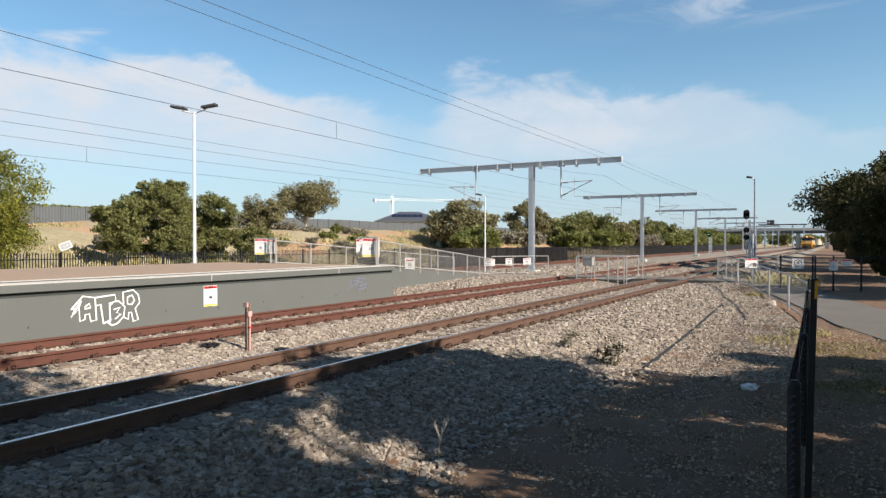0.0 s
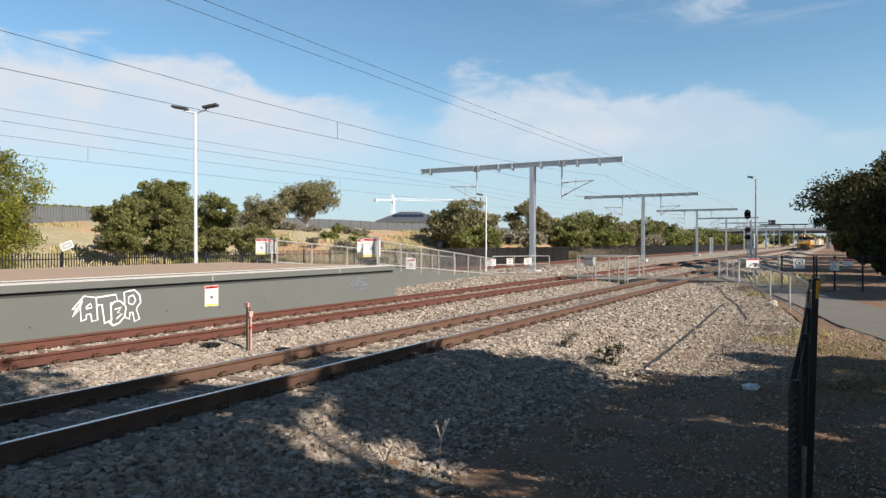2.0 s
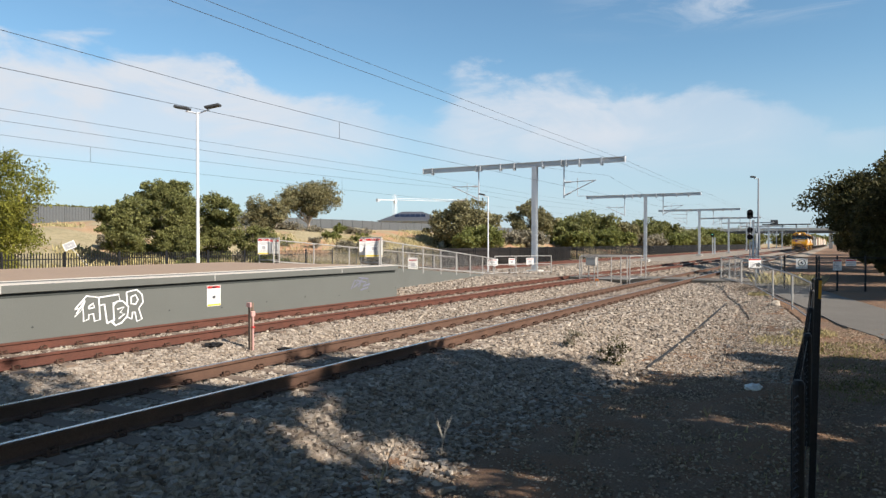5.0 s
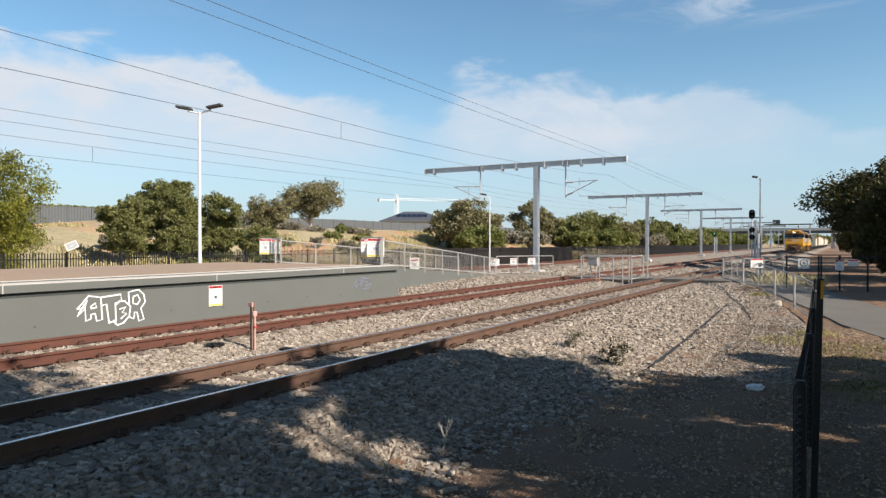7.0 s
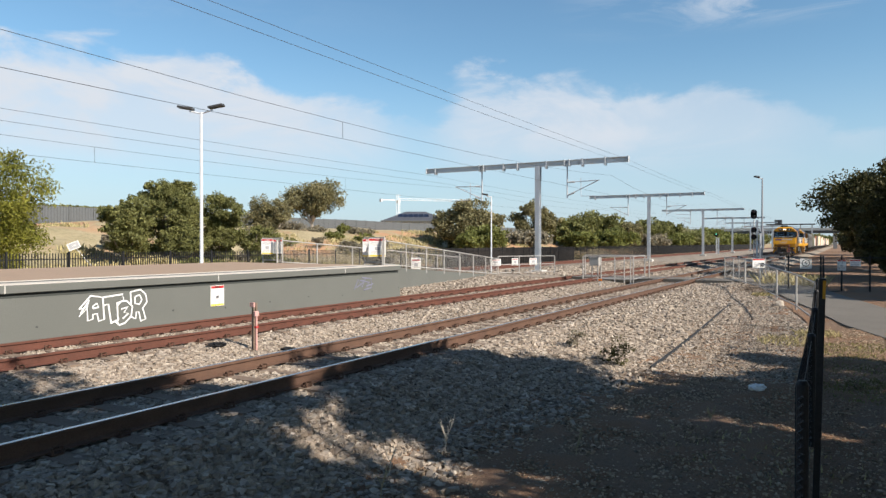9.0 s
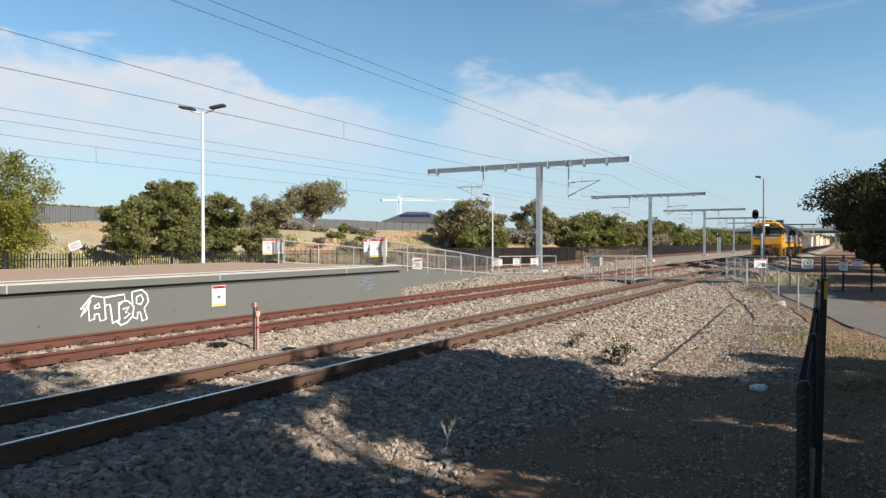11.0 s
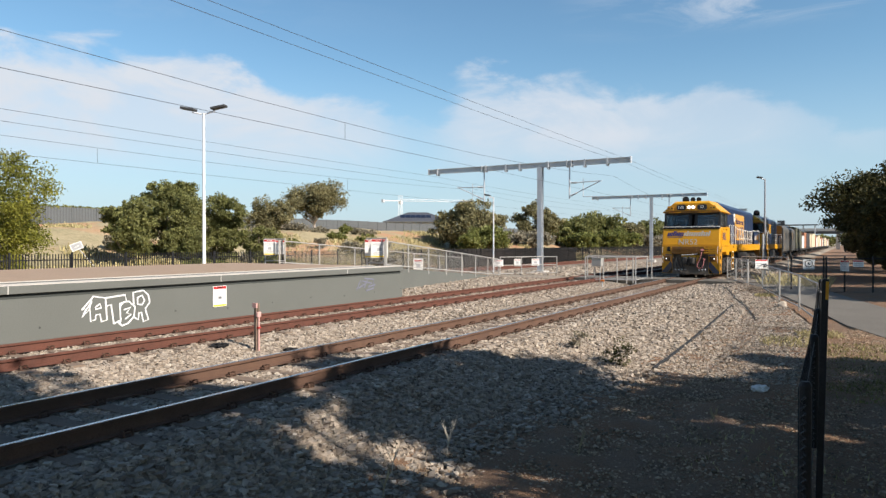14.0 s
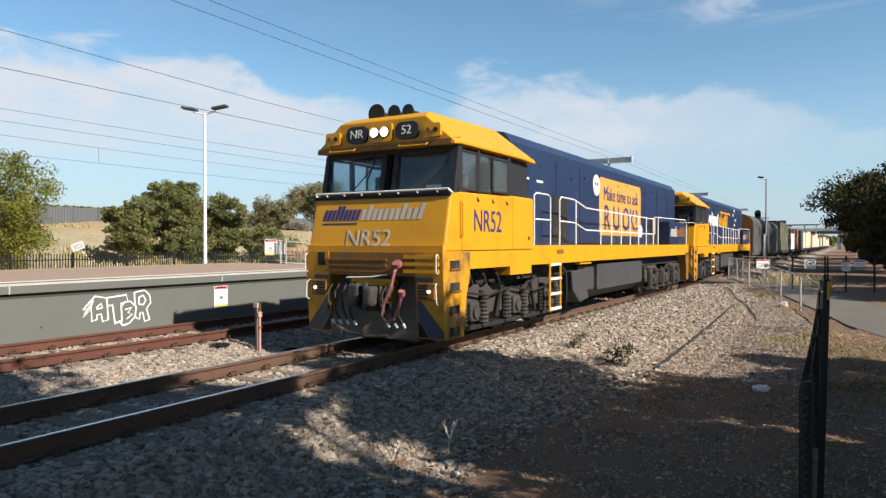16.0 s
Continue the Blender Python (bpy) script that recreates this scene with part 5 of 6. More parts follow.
def picket_fence():
    """Black steel boundary fence beyond the far track."""
    f = empty("boundary_fence", pose(-27.0, 4, -0.25), "black steel picket fence along the railway boundary", "fence")
    L, H = 296.0, 1.62
    for z in (0.25, 1.38):
        part("rail", box(BM(), -0.02, 0.02, 0, L, z - 0.02, z + 0.02), M_BLACK, f)
    for k in range(0, int(L / 2.4)):
        part("post", box(BM(), -0.035, 0.035, k * 2.4 - 0.035, k * 2.4 + 0.035, -0.1, H + 0.06), M_BLACK, f)
    p = box(BM(), -0.012, 0.012, -0.016, 0.016, 0.08, H)
    first = part("picket", p, M_BLACK, f)
    y, n = 5.0, 0
    first.location = (0.035, y, 0)
    vs, fs = [], []
    while y < L:
        y += 0.115 if y < 45 else 0.15
        n += 1
        if n < 290:
            o = new("picket", first.data)
            o.parent, o.location = f, (0.035, y, 0)
        else:
            k = len(vs)
            for z in (0.08, H):
                vs += [(0.02, y - 0.018, z), (0.05, y, z), (0.02, y + 0.018, z)]
            fs += [(k, k + 1, k + 4, k + 3), (k + 1, k + 2, k + 5, k + 4), (k + 2, k, k + 3, k + 5)]
    tagged(soup("far_picket_run", vs, fs, M_BLACK, f), kind="stuff")
    b = BM()
    box(b, -0.10, -0.06, 42, 72, 0.05, 1.6)
    part("screen", b, M_SCREEN, f, "dark brown privacy screen")


M_SCREEN = mat("dark_screen", (0.035, 0.028, 0.024), 0.85, scale=0.7, fine=9, amount=0.3, bump=0.1)
picket_fence()


def black_fence(name, pts, height, label, step=0.075, r=0.03, wire_r=0.0035, mesh=True, rail_r=0.018):
    f = empty(name, pose(*pts[0]), label, "fence", "black fences")
    o = Vector(pts[0])
    for i, p in enumerate(pts):
        p = Vector(p) - o
        b = BM()
        rod(b, p + Vector((0, 0, -0.2)), p + Vector((0, 0, height)), r, seg=12)
        rod(b, p + Vector((0, 0, height)), p + Vector((0, 0, height + 0.035)), r * 1.12, r * 0.7, 12)
        part("post", b, M_BLACK, f)
        if i:
            q = Vector(pts[i - 1]) - o
            for z in (0.06, height - 0.05):
                part("rail", rod(BM(), q + Vector((0, 0, z)), p + Vector((0, 0, z)), rail_r, seg=8), M_BLACK, f)
            if mesh:
                off = Vector((-0.05, 0, 0)) if step < 0.1 else Vector((0, -0.04, 0))
                chain_link(f, q + off, p + off, 0.05, height - 0.03, step, wire_r, M_BLACK)
    return f


near = [(-0.26, 6.0, -0.62), (-0.30, 9.0, -0.60), (-0.36, 12.2, -0.56), (-0.44, 15.8, -0.5), (-0.52, 19.6, -0.44)]
black_fence("chain_link_fence", near, 1.28, "black chain-link fence with round posts beside the shaded earth", 0.06, 0.045, 0.003, True, 0.003)
M_PVC = mat("black_vinyl", (0.03, 0.03, 0.032), 0.28, amount=0.2, bump=0)
for k, (x, y, z) in enumerate(near[:3]):
    kn = BM()
    pipe(kn, [Vector((x - 0.012 + 0.016 * (1 if i % 2 else -1), y - 0.065 - 0.012 * (i % 2), z + 0.02 + 0.032 * i)) for i in range(38)], 0.0085, 6)
    tagged(part("mesh_selvedge", kn, M_PVC), "twisted black vinyl mesh edge tied to a fence post", "fence wire", "mesh edges")
black_fence("boundary_gate", [(-1.9, 31.5, -0.2), (-0.72, 31.0, -0.2), (-0.62, 30.6, -0.2), (0.0, 31.2, -0.2), (0.95, 31.2, -0.2), (2.6, 31.2, -0.2), (4.6, 31.2, -0.2)], 1.45,
            "black steel fence with warning signs across the path", 0.12, 0.035, 0.002)
tall = empty("gate_post", pose(-0.20, 6.9, -0.62, 0, 1.3, 0), "black steel gate post with a yellow reflective strip", "post")
part("post", box(BM(), -0.02, 0.035, -0.04, 0.04, -0.1, 2.08, 0.006), M_BLACK, tall)
part("strip", box(BM(), 0.012, 0.036, -0.046, -0.04, 1.90, 2.06), M_YELLOW, tall, "yellow reflective strip")


# ---- signs ----
def board(name, m, w, h, rows, label, category="sign", back=M_WHITE, thick=0.012):
    """A flat sign on the pose m (xy is its face). rows: name, x0, x1, y0, y1, material in shares of the face."""
    s = empty(name, m, label, category, "warning signs")
    part("plate", box(BM(), -w / 2, w / 2, -h / 2, h / 2, -thick, 0.0), back, s)
    for nm, x0, x1, y0, y1, mm in rows:
        part(nm, box(BM(), (x0 - 0.5) * w, (x1 - 0.5) * w, (y0 - 0.5) * h, (y1 - 0.5) * h, 0.0005, 0.003), mm, s)
    return s


M_GREYBAR = mat("grey_print", (0.42, 0.42, 0.43), 0.6, amount=0.1, bump=0)
M_SAFETY = mat("safety_yellow", (0.80, 0.58, 0.05), 0.5, amount=0.05, bump=0)


def danger(w, h, m, label, foot=True, head=M_RED):
    rows = [("header", 0.03, 0.97, 0.86, 0.98, head), ("header_word", 0.3, 0.7, 0.89, 0.95, M_WHITE)]
    for k, (a, b) in enumerate(((0.16, 0.84), (0.1, 0.9), (0.28, 0.72))):
        rows.append(("text_bar", a, b, 0.76 - 0.07 * k, 0.785 - 0.07 * k, M_GREYBAR))
    rows += [("symbol", 0.36, 0.64, 0.36, 0.52, M_GREYBAR), ("symbol_centre", 0.42, 0.58, 0.40, 0.48, M_WHITE)]
    for k in range(3):
        rows.append(("text_bar", 0.14, 0.86, 0.27 - 0.06 * k, 0.29 - 0.06 * k, M_GREYBAR))
    if foot:
        rows.append(("footer", 0.03, 0.97, 0.02, 0.1, M_SAFETY))
    return board("warning_sign", m, w, h, rows, label)


danger(0.42, 0.51, at(PX + 0.013, 11.69, 0.465, SIDE), "white warning sign with red header on the platform wall")
toface = Matrix.Rotation(radians(35), 4, "Z") @ FRONT
for x, y, w, h, z in ((-22.1, 22.1, 0.52, 0.70, 1.62), (-21.65, 22.3, 0.42, 0.62, 1.62), (-16.15, 21.6, 0.42, 0.72, 1.58), (-15.55, 21.4, 0.66, 0.72, 1.60)):
    danger(w, h, Matrix.Translation((x, y, z)) @ toface, "white warning sign with red header on the platform-end frame", h > 0.65)
for pts in (((-22.5, 22.2), (-21.4, 22.3)), ((-16.45, 21.75), (-15.25, 21.4))):
    (xa, ya), (xb, yb) = pts
    fr = empty("sign_frame", pose(xa, ya, PZ - 0.12), "white tube frame carrying warning signs at the platform end", "frame", "sign frames")
    b = BM()
    for z in (0.15, 1.12):
        rod(b, (0, 0.03, z), (xb - xa, yb - ya + 0.03, z), 0.025, seg=6)
    for f in (0, 1):
        rod(b, ((xb - xa) * f, (yb - ya) * f + 0.03, 0), ((xb - xa) * f, (yb - ya) * f + 0.03, 1.16), 0.03, seg=8)
    part("frame", b, M_RAILGREY, fr)
    chain_link(fr, (0, 0.03, 0), (xb - xa, yb - ya + 0.03, 0), 0.15, 1.1, 0.11, 0.004, M_MESH)
for x, y, z, w, h in ((-17.0, 26.4, 0.75, 0.45, 0.7), (-17.95, 36.7, 0.62, 0.65, 0.4), (-17.45, 38.4, 0.62, 0.4, 0.45), (-16.75, 39.6, 0.62, 0.48, 0.45)):
    board("notice", Matrix.Translation((x + 0.06, y - 0.05, z)) @ toface, w, h, [("symbol", 0.3, 0.7, 0.35, 0.65, M_GREYBAR), ("text_bar", 0.12, 0.88, 0.12, 0.2, M_GREYBAR), ("text_bar", 0.12, 0.88, 0.8, 0.88, M_RED)],
          "white notice plate with a symbol on the crossing fence")
board("notice", Matrix.Translation((-3.02, 31.45, 0.92)) @ toface, 0.54, 0.38, [("header", 0.02, 0.98, 0.84, 0.98, M_RED), ("symbol", 0.62, 0.92, 0.12, 0.56, M_SIGN_BLACK), ("text_bar", 0.1, 0.55, 0.5, 0.58, M_GREYBAR),
      ("text_bar", 0.1, 0.5, 0.3, 0.38, M_GREYBAR)], "white and red crossing notice on the path fence")


def round_sign(m, label):
    s = board("no_entry_sign", m, 0.42, 0.40, [("text_bar", 0.2, 0.8, 0.06, 0.14, M_GREYBAR)], label)
    b = BM()
    bmesh.ops.create_cone(b, segments=24, radius1=0.145, radius2=0.145, depth=0.004, cap_ends=True, matrix=Matrix.Translation((0, 0.03, 0.003)))
    part("ring", b, M_SIGN_BLACK, s)
    b = BM()
    bmesh.ops.create_cone(b, segments=24, radius1=0.118, radius2=0.118, depth=0.004, cap_ends=True, matrix=Matrix.Translation((0, 0.03, 0.006)))
    part("disc", b, M_WHITE, s)
    b = BM()
    box(b, -0.02, 0.02, -0.06, 0.05, 0.008, 0.010)
    box(b, -0.06, 0.06, 0.03, 0.05, 0.008, 0.010)
    b.transform(Matrix.Translation((0, 0.03, 0)) @ Matrix.Rotation(0.7, 4, "Z"))
    part("figure", b, M_SIGN_BLACK, s)


round_sign(Matrix.Translation((-1.25, 31.1, 0.94)) @ (Matrix.Rotation(radians(10), 4, "Z") @ FRONT), "white square sign with a black ring symbol on the black fence")
ff = Matrix.Rotation(radians(0), 4, "Z") @ FRONT
danger(0.30, 0.42, Matrix.Translation((0.0, 31.1, 0.90)) @ ff, "white warning sign with red header on the black fence", False)
board("warning_sign", Matrix.Translation((0.46, 31.12, 1.0)) @ ff, 0.36, 0.26, [("header", 0.03, 0.97, 0.76, 0.96, M_RED), ("text_bar", 0.1, 0.9, 0.45, 0.55, M_GREYBAR), ("text_bar", 0.1, 0.9, 0.2, 0.3, M_GREYBAR)],
      "white warning sign with red header on the black fence")
# tilted board behind the boundary fence
tb = board("tilted_board", Matrix.Translation((-29.5, 17.7, 1.66)) @ Matrix.Rotation(radians(55), 4, "Z") @ FRONT @ Matrix.Rotation(radians(24), 4, "Z"), 0.5, 0.33,
           [("panel", 0.08, 0.92, 0.1, 0.9, M_GREYBAR), ("text_bar", 0.3, 0.7, 0.4, 0.6, M_WHITE)], "white tilted notice board leaning on its post")
part("post", rod(BM(), (0.0, 0, -0.03), (0.35, -1.5, -0.06), 0.02), M_RAILGREY, tb)


# ---- graffiti on the platform wall ----
def scrawl(name, strokes, y0, z0, sy, sz, r, material, label):
    """Sprayed strokes: polylines in a unit square, on the wall's face."""
    g = empty(name, pose(PX + 0.004, y0, z0), label, "graffiti")
    for st in strokes:
        b = BM()
        fine = [Vector((0, u * sy, v * sz)) for u, v in st]
        pipe(b, fine, r, 6)
        b.transform(Matrix.Diagonal((0.2, 1, 1, 1)))
        part("stroke", b, material, g)
    return g


M_SPRAY = mat("white_spray", (0.82, 0.82, 0.80), 0.7, amount=0.06, bump=0)
scrawl("graffiti_tag", [
    [(0.0, 0.57), (0.16, 0.92), (0.33, 0.85), (0.35, 0.22), (0.27, 0.19), (0.25, 0.41), (0.19, 0.39), (0.19, 0.27), (0.12, 0.22), (0.11, 0.57), (0.0, 0.37), (0.06, 0.60), (0.0, 0.57)],
    [(0.19, 0.62), (0.25, 0.70), (0.27, 0.58), (0.19, 0.56), (0.19, 0.62)], [(0.02, 0.44), (0.14, 0.80), (0.10, 0.56)],
    [(0.33, 0.85), (0.62, 0.90), (0.64, 0.70), (0.54, 0.67), (0.55, 0.14), (0.45, 0.09), (0.41, 0.65), (0.35, 0.62)],
    [(0.55, 0.60), (0.60, 0.70), (0.68, 0.70), (0.77, 0.52), (0.75, 0.24), (0.66, 0.06), (0.57, 0.01), (0.52, 0.10), (0.56, 0.22)],
    [(0.60, 0.47), (0.70, 0.52), (0.64, 0.37), (0.71, 0.32), (0.62, 0.19)], [(0.45, 0.09), (0.52, 0.16), (0.57, 0.01)],
    [(0.75, 0.60), (0.74, 0.95), (0.82, 0.98), (0.90, 1.0), (0.98, 0.85), (1.0, 0.62), (0.93, 0.44), (0.98, 0.11), (0.90, 0.06), (0.87, 0.34), (0.83, 0.34), (0.82, 0.14), (0.75, 0.22)],
    [(0.81, 0.80), (0.88, 0.85), (0.92, 0.70), (0.88, 0.57), (0.81, 0.60), (0.81, 0.80)]],
       8.14, 0.0, 1.57, 0.74, 0.018, M_SPRAY, "white spray-painted outline tag on the grey platform wall")
M_SPRAY_BLUE = mat("faint_blue_spray", (0.155, 0.16, 0.21), 0.7, amount=0.1, bump=0)
scrawl("graffiti_smudge", [[(0.0, 0.2), (0.2, 0.8), (0.4, 0.3), (0.6, 0.9)], [(0.4, 0.9), (0.9, 0.8), (0.9, 0.2), (0.5, 0.1)], [(0.1, 0.3), (0.5, 0.6), (0.3, 0.75), (0.8, 0.55), (0.6, 0.3), (1.0, 0.45)]], 17.2, 0.2, 1.0, 0.5, 0.025, M_SPRAY_BLUE,
       "faint blue paint smudge on the platform wall")


# ---- lamps, signals, posts ----
def lamp_post(x, y, z0, top, heads, label, r=0.07, finish=None):
    l_ = empty("lamp_post", pose(x, y, z0), label, "lamp post", "lamp posts")
    h = top - z0
    part("pole", rod(BM(), (0, 0, -0.05), (0, 0, h), r, r * 0.7, 12), finish or M_POLE, l_)
    part("base_plate", box(BM(), -0.16, 0.16, -0.16, 0.16, -0.02, 0.02), M_GALV, l_)
    for ang, reach, up in heads:
        c, s = math.cos(radians(ang)), math.sin(radians(ang))
        part("arm", rod(BM(), (0, 0, h - 0.05), (c * reach * 0.5, s * reach * 0.5, h + up * 0.5), 0.03), M_POLE, l_)
        b = BM()
        box(b, reach * 0.35, reach, -0.16, 0.16, -0.05, 0.05, 0.03)
        b.transform(Matrix.Translation((0, 0, h + up * 0.7)) @ Matrix.Rotation(radians(ang), 4, "Z") @ Matrix.Rotation(radians(-10), 4, "Y"))
        part("lamp_head", b, M_TANK, l_, "dark grey lamp head")
    return l_


lamp_post(-22.1, 18.5, PZ - 0.1, 7.0, ((25, 0.95, 0.16), (205, 0.95, 0.1)), "white lamp post with two dark heads on the platform")
lamp_post(-19.3, 38.9, -0.2, 4.75, ((200, 0.6, 0.1),), "slim white lamp post beside the ramp", 0.05)
lamp_post(-4.42, 48, -0.35, 5.95, ((200, 0.5, 0.05),), "grey steel lamp post beside the path at the crossing", 0.065, M_INSUL)
part("pole", rod(BM(), (0, 0, 0), (0, 0, 2.7), 0.06, 0.06, 10), M_GALV, empty("steel_post", pose(-4.1, 43.5, -0.35), "plain galvanised steel post at the crossing", "post"))


def signal(x, y, z0, top, heads, lit, label):
    s = empty("railway_signal", pose(x, y, z0), label, "signal", "signals")
    h = top - z0
    part("mast", rod(BM(), (0, 0, -0.2), (0, 0, h), 0.07, seg=8), M_GALV, s)
    part("ladder", box(BM(), 0.2, 0.5, 0.1, 0.14, 0, h * 0.8), M_GALV, s)
    for z, hh, w in heads:
        b = BM()
        rod(b, (0, -0.12, z - hh / 2 + w), (0, -0.04, z - hh / 2 + w), w, seg=16)
        rod(b, (0, -0.12, z + hh / 2 - w), (0, -0.04, z + hh / 2 - w), w, seg=16)
        box(b, -w, w, -0.12, -0.04, z - hh / 2 + w, z + hh / 2 - w)
        box(b, -w * 0.6, w * 0.6, -0.05, 0.2, z - hh / 2 + 0.1, z + hh / 2 - 0.1)
        hd = part("signal_head", b, M_SIGN_BLACK, s, "black signal head")
        for k in (-1, 1):
            hood_ = BM()
            rod(hood_, (0, -0.34, z + k * hh * 0.22), (0, -0.1, z + k * hh * 0.22), 0.13, seg=12)
            part("hood", hood_, M_SIGN_BLACK, hd)
        part("lens", rod(BM(), (0, -0.36, z + hh * 0.22), (0, -0.33, z + hh * 0.22), 0.08, seg=12), lit, hd)
    return s


M_SIG_GREEN = glow("signal_green", (0.2, 1.0, 0.6), 1.2)
M_SIG_DARK = mat("signal_lens_dark", (0.06, 0.02, 0.02), 0.2, amount=0.1, bump=0)
signal(-9.5, 93, -0.3, 5.9, ((5.7, 1.2, 0.36), (3.75, 0.7, 0.34), (2.85, 0.7, 0.34)), M_SIG_DARK, "black three-head railway signal on a steel mast")
signal(-20.2, 135, -0.3, 3.6, ((3.6, 0.75, 0.3),), M_SIG_GREEN, "small railway signal with a lit lens between the tracks")

tp = empty("track_post", pose(-9.86, 9.5, -0.27), "short weathered steel post with a pinkish bracket between the tracks", "post")
b = BM()
box(b, -0.045, 0.045, -0.012, 0.012, -0.2, 0.88)
box(b, 0.03, 0.045, -0.05, 0.05, -0.2, 0.88)
part("post", b, M_SLEEPER, tp)
M_PINK = mat("faded_pink_paint", (0.62, 0.36, 0.32), 0.7, amount=0.2, bump=0.05)
part("cap", box(BM(), -0.05, 0.05, -0.055, -0.012, 0.80, 0.89), M_PINK, tp)
part("bracket", box(BM(), 0.045, 0.09, -0.05, 0.05, 0.62, 0.72, 0.01), M_PINK, tp)
part("tube", rod(BM(), (0.07, 0, -0.05), (0.07, 0, 0.66), 0.02), M_PINK, tp)
part("clip", box(BM(), 0.04, 0.10, -0.03, 0.03, 0.40, 0.43), M_RED, tp)


# ---- crossing, path ----
cr = empty("pedestrian_crossing", pose(0, 0, 0), "grey asphalt pedestrian crossing over the tracks", "crossing", "", "structure")
for x0, x1, z in ((-17.9, -12.80, -0.16), (-12.60, -11.12, -0.03), (-10.92, -7.98, -0.03), (-7.78, -6.46, -0.03), (-6.26, -3.4, -0.05)):
    part("slab", box(BM(), x0, x1, 35.2, 37.6, z - 0.25, z, 0.01), M_ASPHALT, cr)
pa = BM()
line = [(-3.4, 36.4, 1.2), (-2.2, 33.0, 1.1), (-0.9, 28.5, 1.0), (0.25, 24.5, 1.05), (1.3, 21.0, 1.25), (3.2, 17.0, 1.7), (7.0, 12.5, 2.2), (12, 8, 2.4)]
rows_ = []
for x, y, w in line:
    rows_.append([pa.verts.new((x - w, y - 0.25 * w, ground_z(x - w, y) + 0.035)), pa.verts.new((x + w, y + 0.25 * w, ground_z(x + w, y) + 0.045)),
                  pa.verts.new((x + w, y + 0.25 * w, -1.2)), pa.verts.new((x - w, y - 0.25 * w, -1.2))])
for p, q in zip(rows_, rows_[1:]):
    for k in range(4):
        pa.faces.new((p[k], p[(k + 1) % 4], q[(k + 1) % 4], q[k]))
pa.faces.new(rows_[0][::-1])
pa.faces.new(rows_[-1])
bmesh.ops.recalc_face_normals(pa, faces=pa.faces)
tagged(part("path", pa, M_ASPHALT), "grey asphalt footpath leading to the crossing", "path", "", "structure")


# ---- distance ----
M_COLOR = mat("grey_steel_sheet", (0.105, 0.11, 0.112), 0.6, scale=0.3, fine=6, amount=0.1, bump=0.02)
M_ROOF = mat("dark_roof_tile", (0.075, 0.08, 0.095), 0.7, scale=1, fine=8, amount=0.2, bump=0.1)
M_WALLP = mat("pale_render", (0.55, 0.53, 0.50), 0.9, scale=0.5, fine=5, amount=0.08, bump=0.05)
M_SOLAR = mat("solar_panel", (0.015, 0.02, 0.04), 0.15, amount=0.1, bump=0)
cf = empty("sheet_fence", pose(-62, 8, 0), "tall grey steel sheet fence along the top of the bank", "fence")
ring = [(0.0, 0.06)] + [(d, 0.08 + 0.28 * k + f) for k in range(8) for f, d in ((0.04, 0.0), (0.07, 0.03), (0.21, 0.03), (0.24, 0.0))] + [(0.0, 2.34), (-0.03, 2.34), (-0.03, 0.06)]
b = loft(BM(), [[(x, y, 2.9) for x, y in ring], [(x, y, 5.14) for x, y in ring]])
first = part("panel", b, M_COLOR, cf)
pb = part("post", box(BM(), -0.05, 0.05, -0.05, 0.05, 2.6, 5.2), M_COLOR, cf)
for k in range(1, 54):
    for src, nm in ((first, "panel"), (pb, "post")):
        o = new(nm, src.data)
        o.parent, o.location = cf, (0, k * 2.4, 0.03 * math.sin(k * 0.7))


def house(x, y, z, w, d, wall_h, roof_h, turn, solar, label):
    h = empty("house", pose(x, y, z, 0, 0, turn), label, "house", "houses")
    part("wall", box(BM(), -w / 2, w / 2, -d / 2, d / 2, -2.5, wall_h), M_WALLP, h)
    b = BM()
    e = 0.6
    lo = [(-w / 2 - e, -d / 2 - e), (w / 2 + e, -d / 2 - e), (w / 2 + e, d / 2 + e), (-w / 2 - e, d / 2 + e)]
    r = w / 2 - d / 2
    v = [b.verts.new((px, py, wall_h - 0.1)) for px, py in lo] + [b.verts.new((-max(r, 0.3), 0, wall_h + roof_h)), b.verts.new((max(r, 0.3), 0, wall_h + roof_h))]
    for f in ((0, 1, 5, 4), (2, 3, 4, 5), (1, 2, 5), (3, 0, 4), (3, 2, 1, 0)):
        b.faces.new([v[i] for i in f])
    part("roof", b, M_ROOF, h, "dark hipped roof")
    part("gutter", box(BM(), -w / 2 - e - 0.05, w / 2 + e + 0.05, -d / 2 - e - 0.05, -d / 2 - e + 0.05, wall_h - 0.2, wall_h), M_COLOR, h)
    for px in (-w * 0.3, 0, w * 0.3):
        wd = part("window", box(BM(), px - 0.7, px + 0.7, -d / 2 - 0.04, -d / 2 + 0.02, 0.9, wall_h - 0.4), M_SOLAR, h)
        part("frame", box(BM(), px - 0.8, px + 0.8, -d / 2 - 0.06, -d / 2 - 0.03, wall_h - 0.45, wall_h - 0.35), M_WHITE, wd)
    sl = math.atan2(roof_h, d / 2 + e)
    for k in range(solar):
        b = box(BM(), -0.48, 0.48, -0.8, 0.8, 0.05, 0.1)
        b.transform(Matrix.Translation(((k - solar / 2) * 1.05, -d / 4, wall_h - 0.1 + roof_h * (d / 4 + e) / (d / 2 + e))) @ Matrix.Rotation(sl, 4, "X"))
        part("solar_panel", b, M_SOLAR, h, "dark solar panel")
    return h


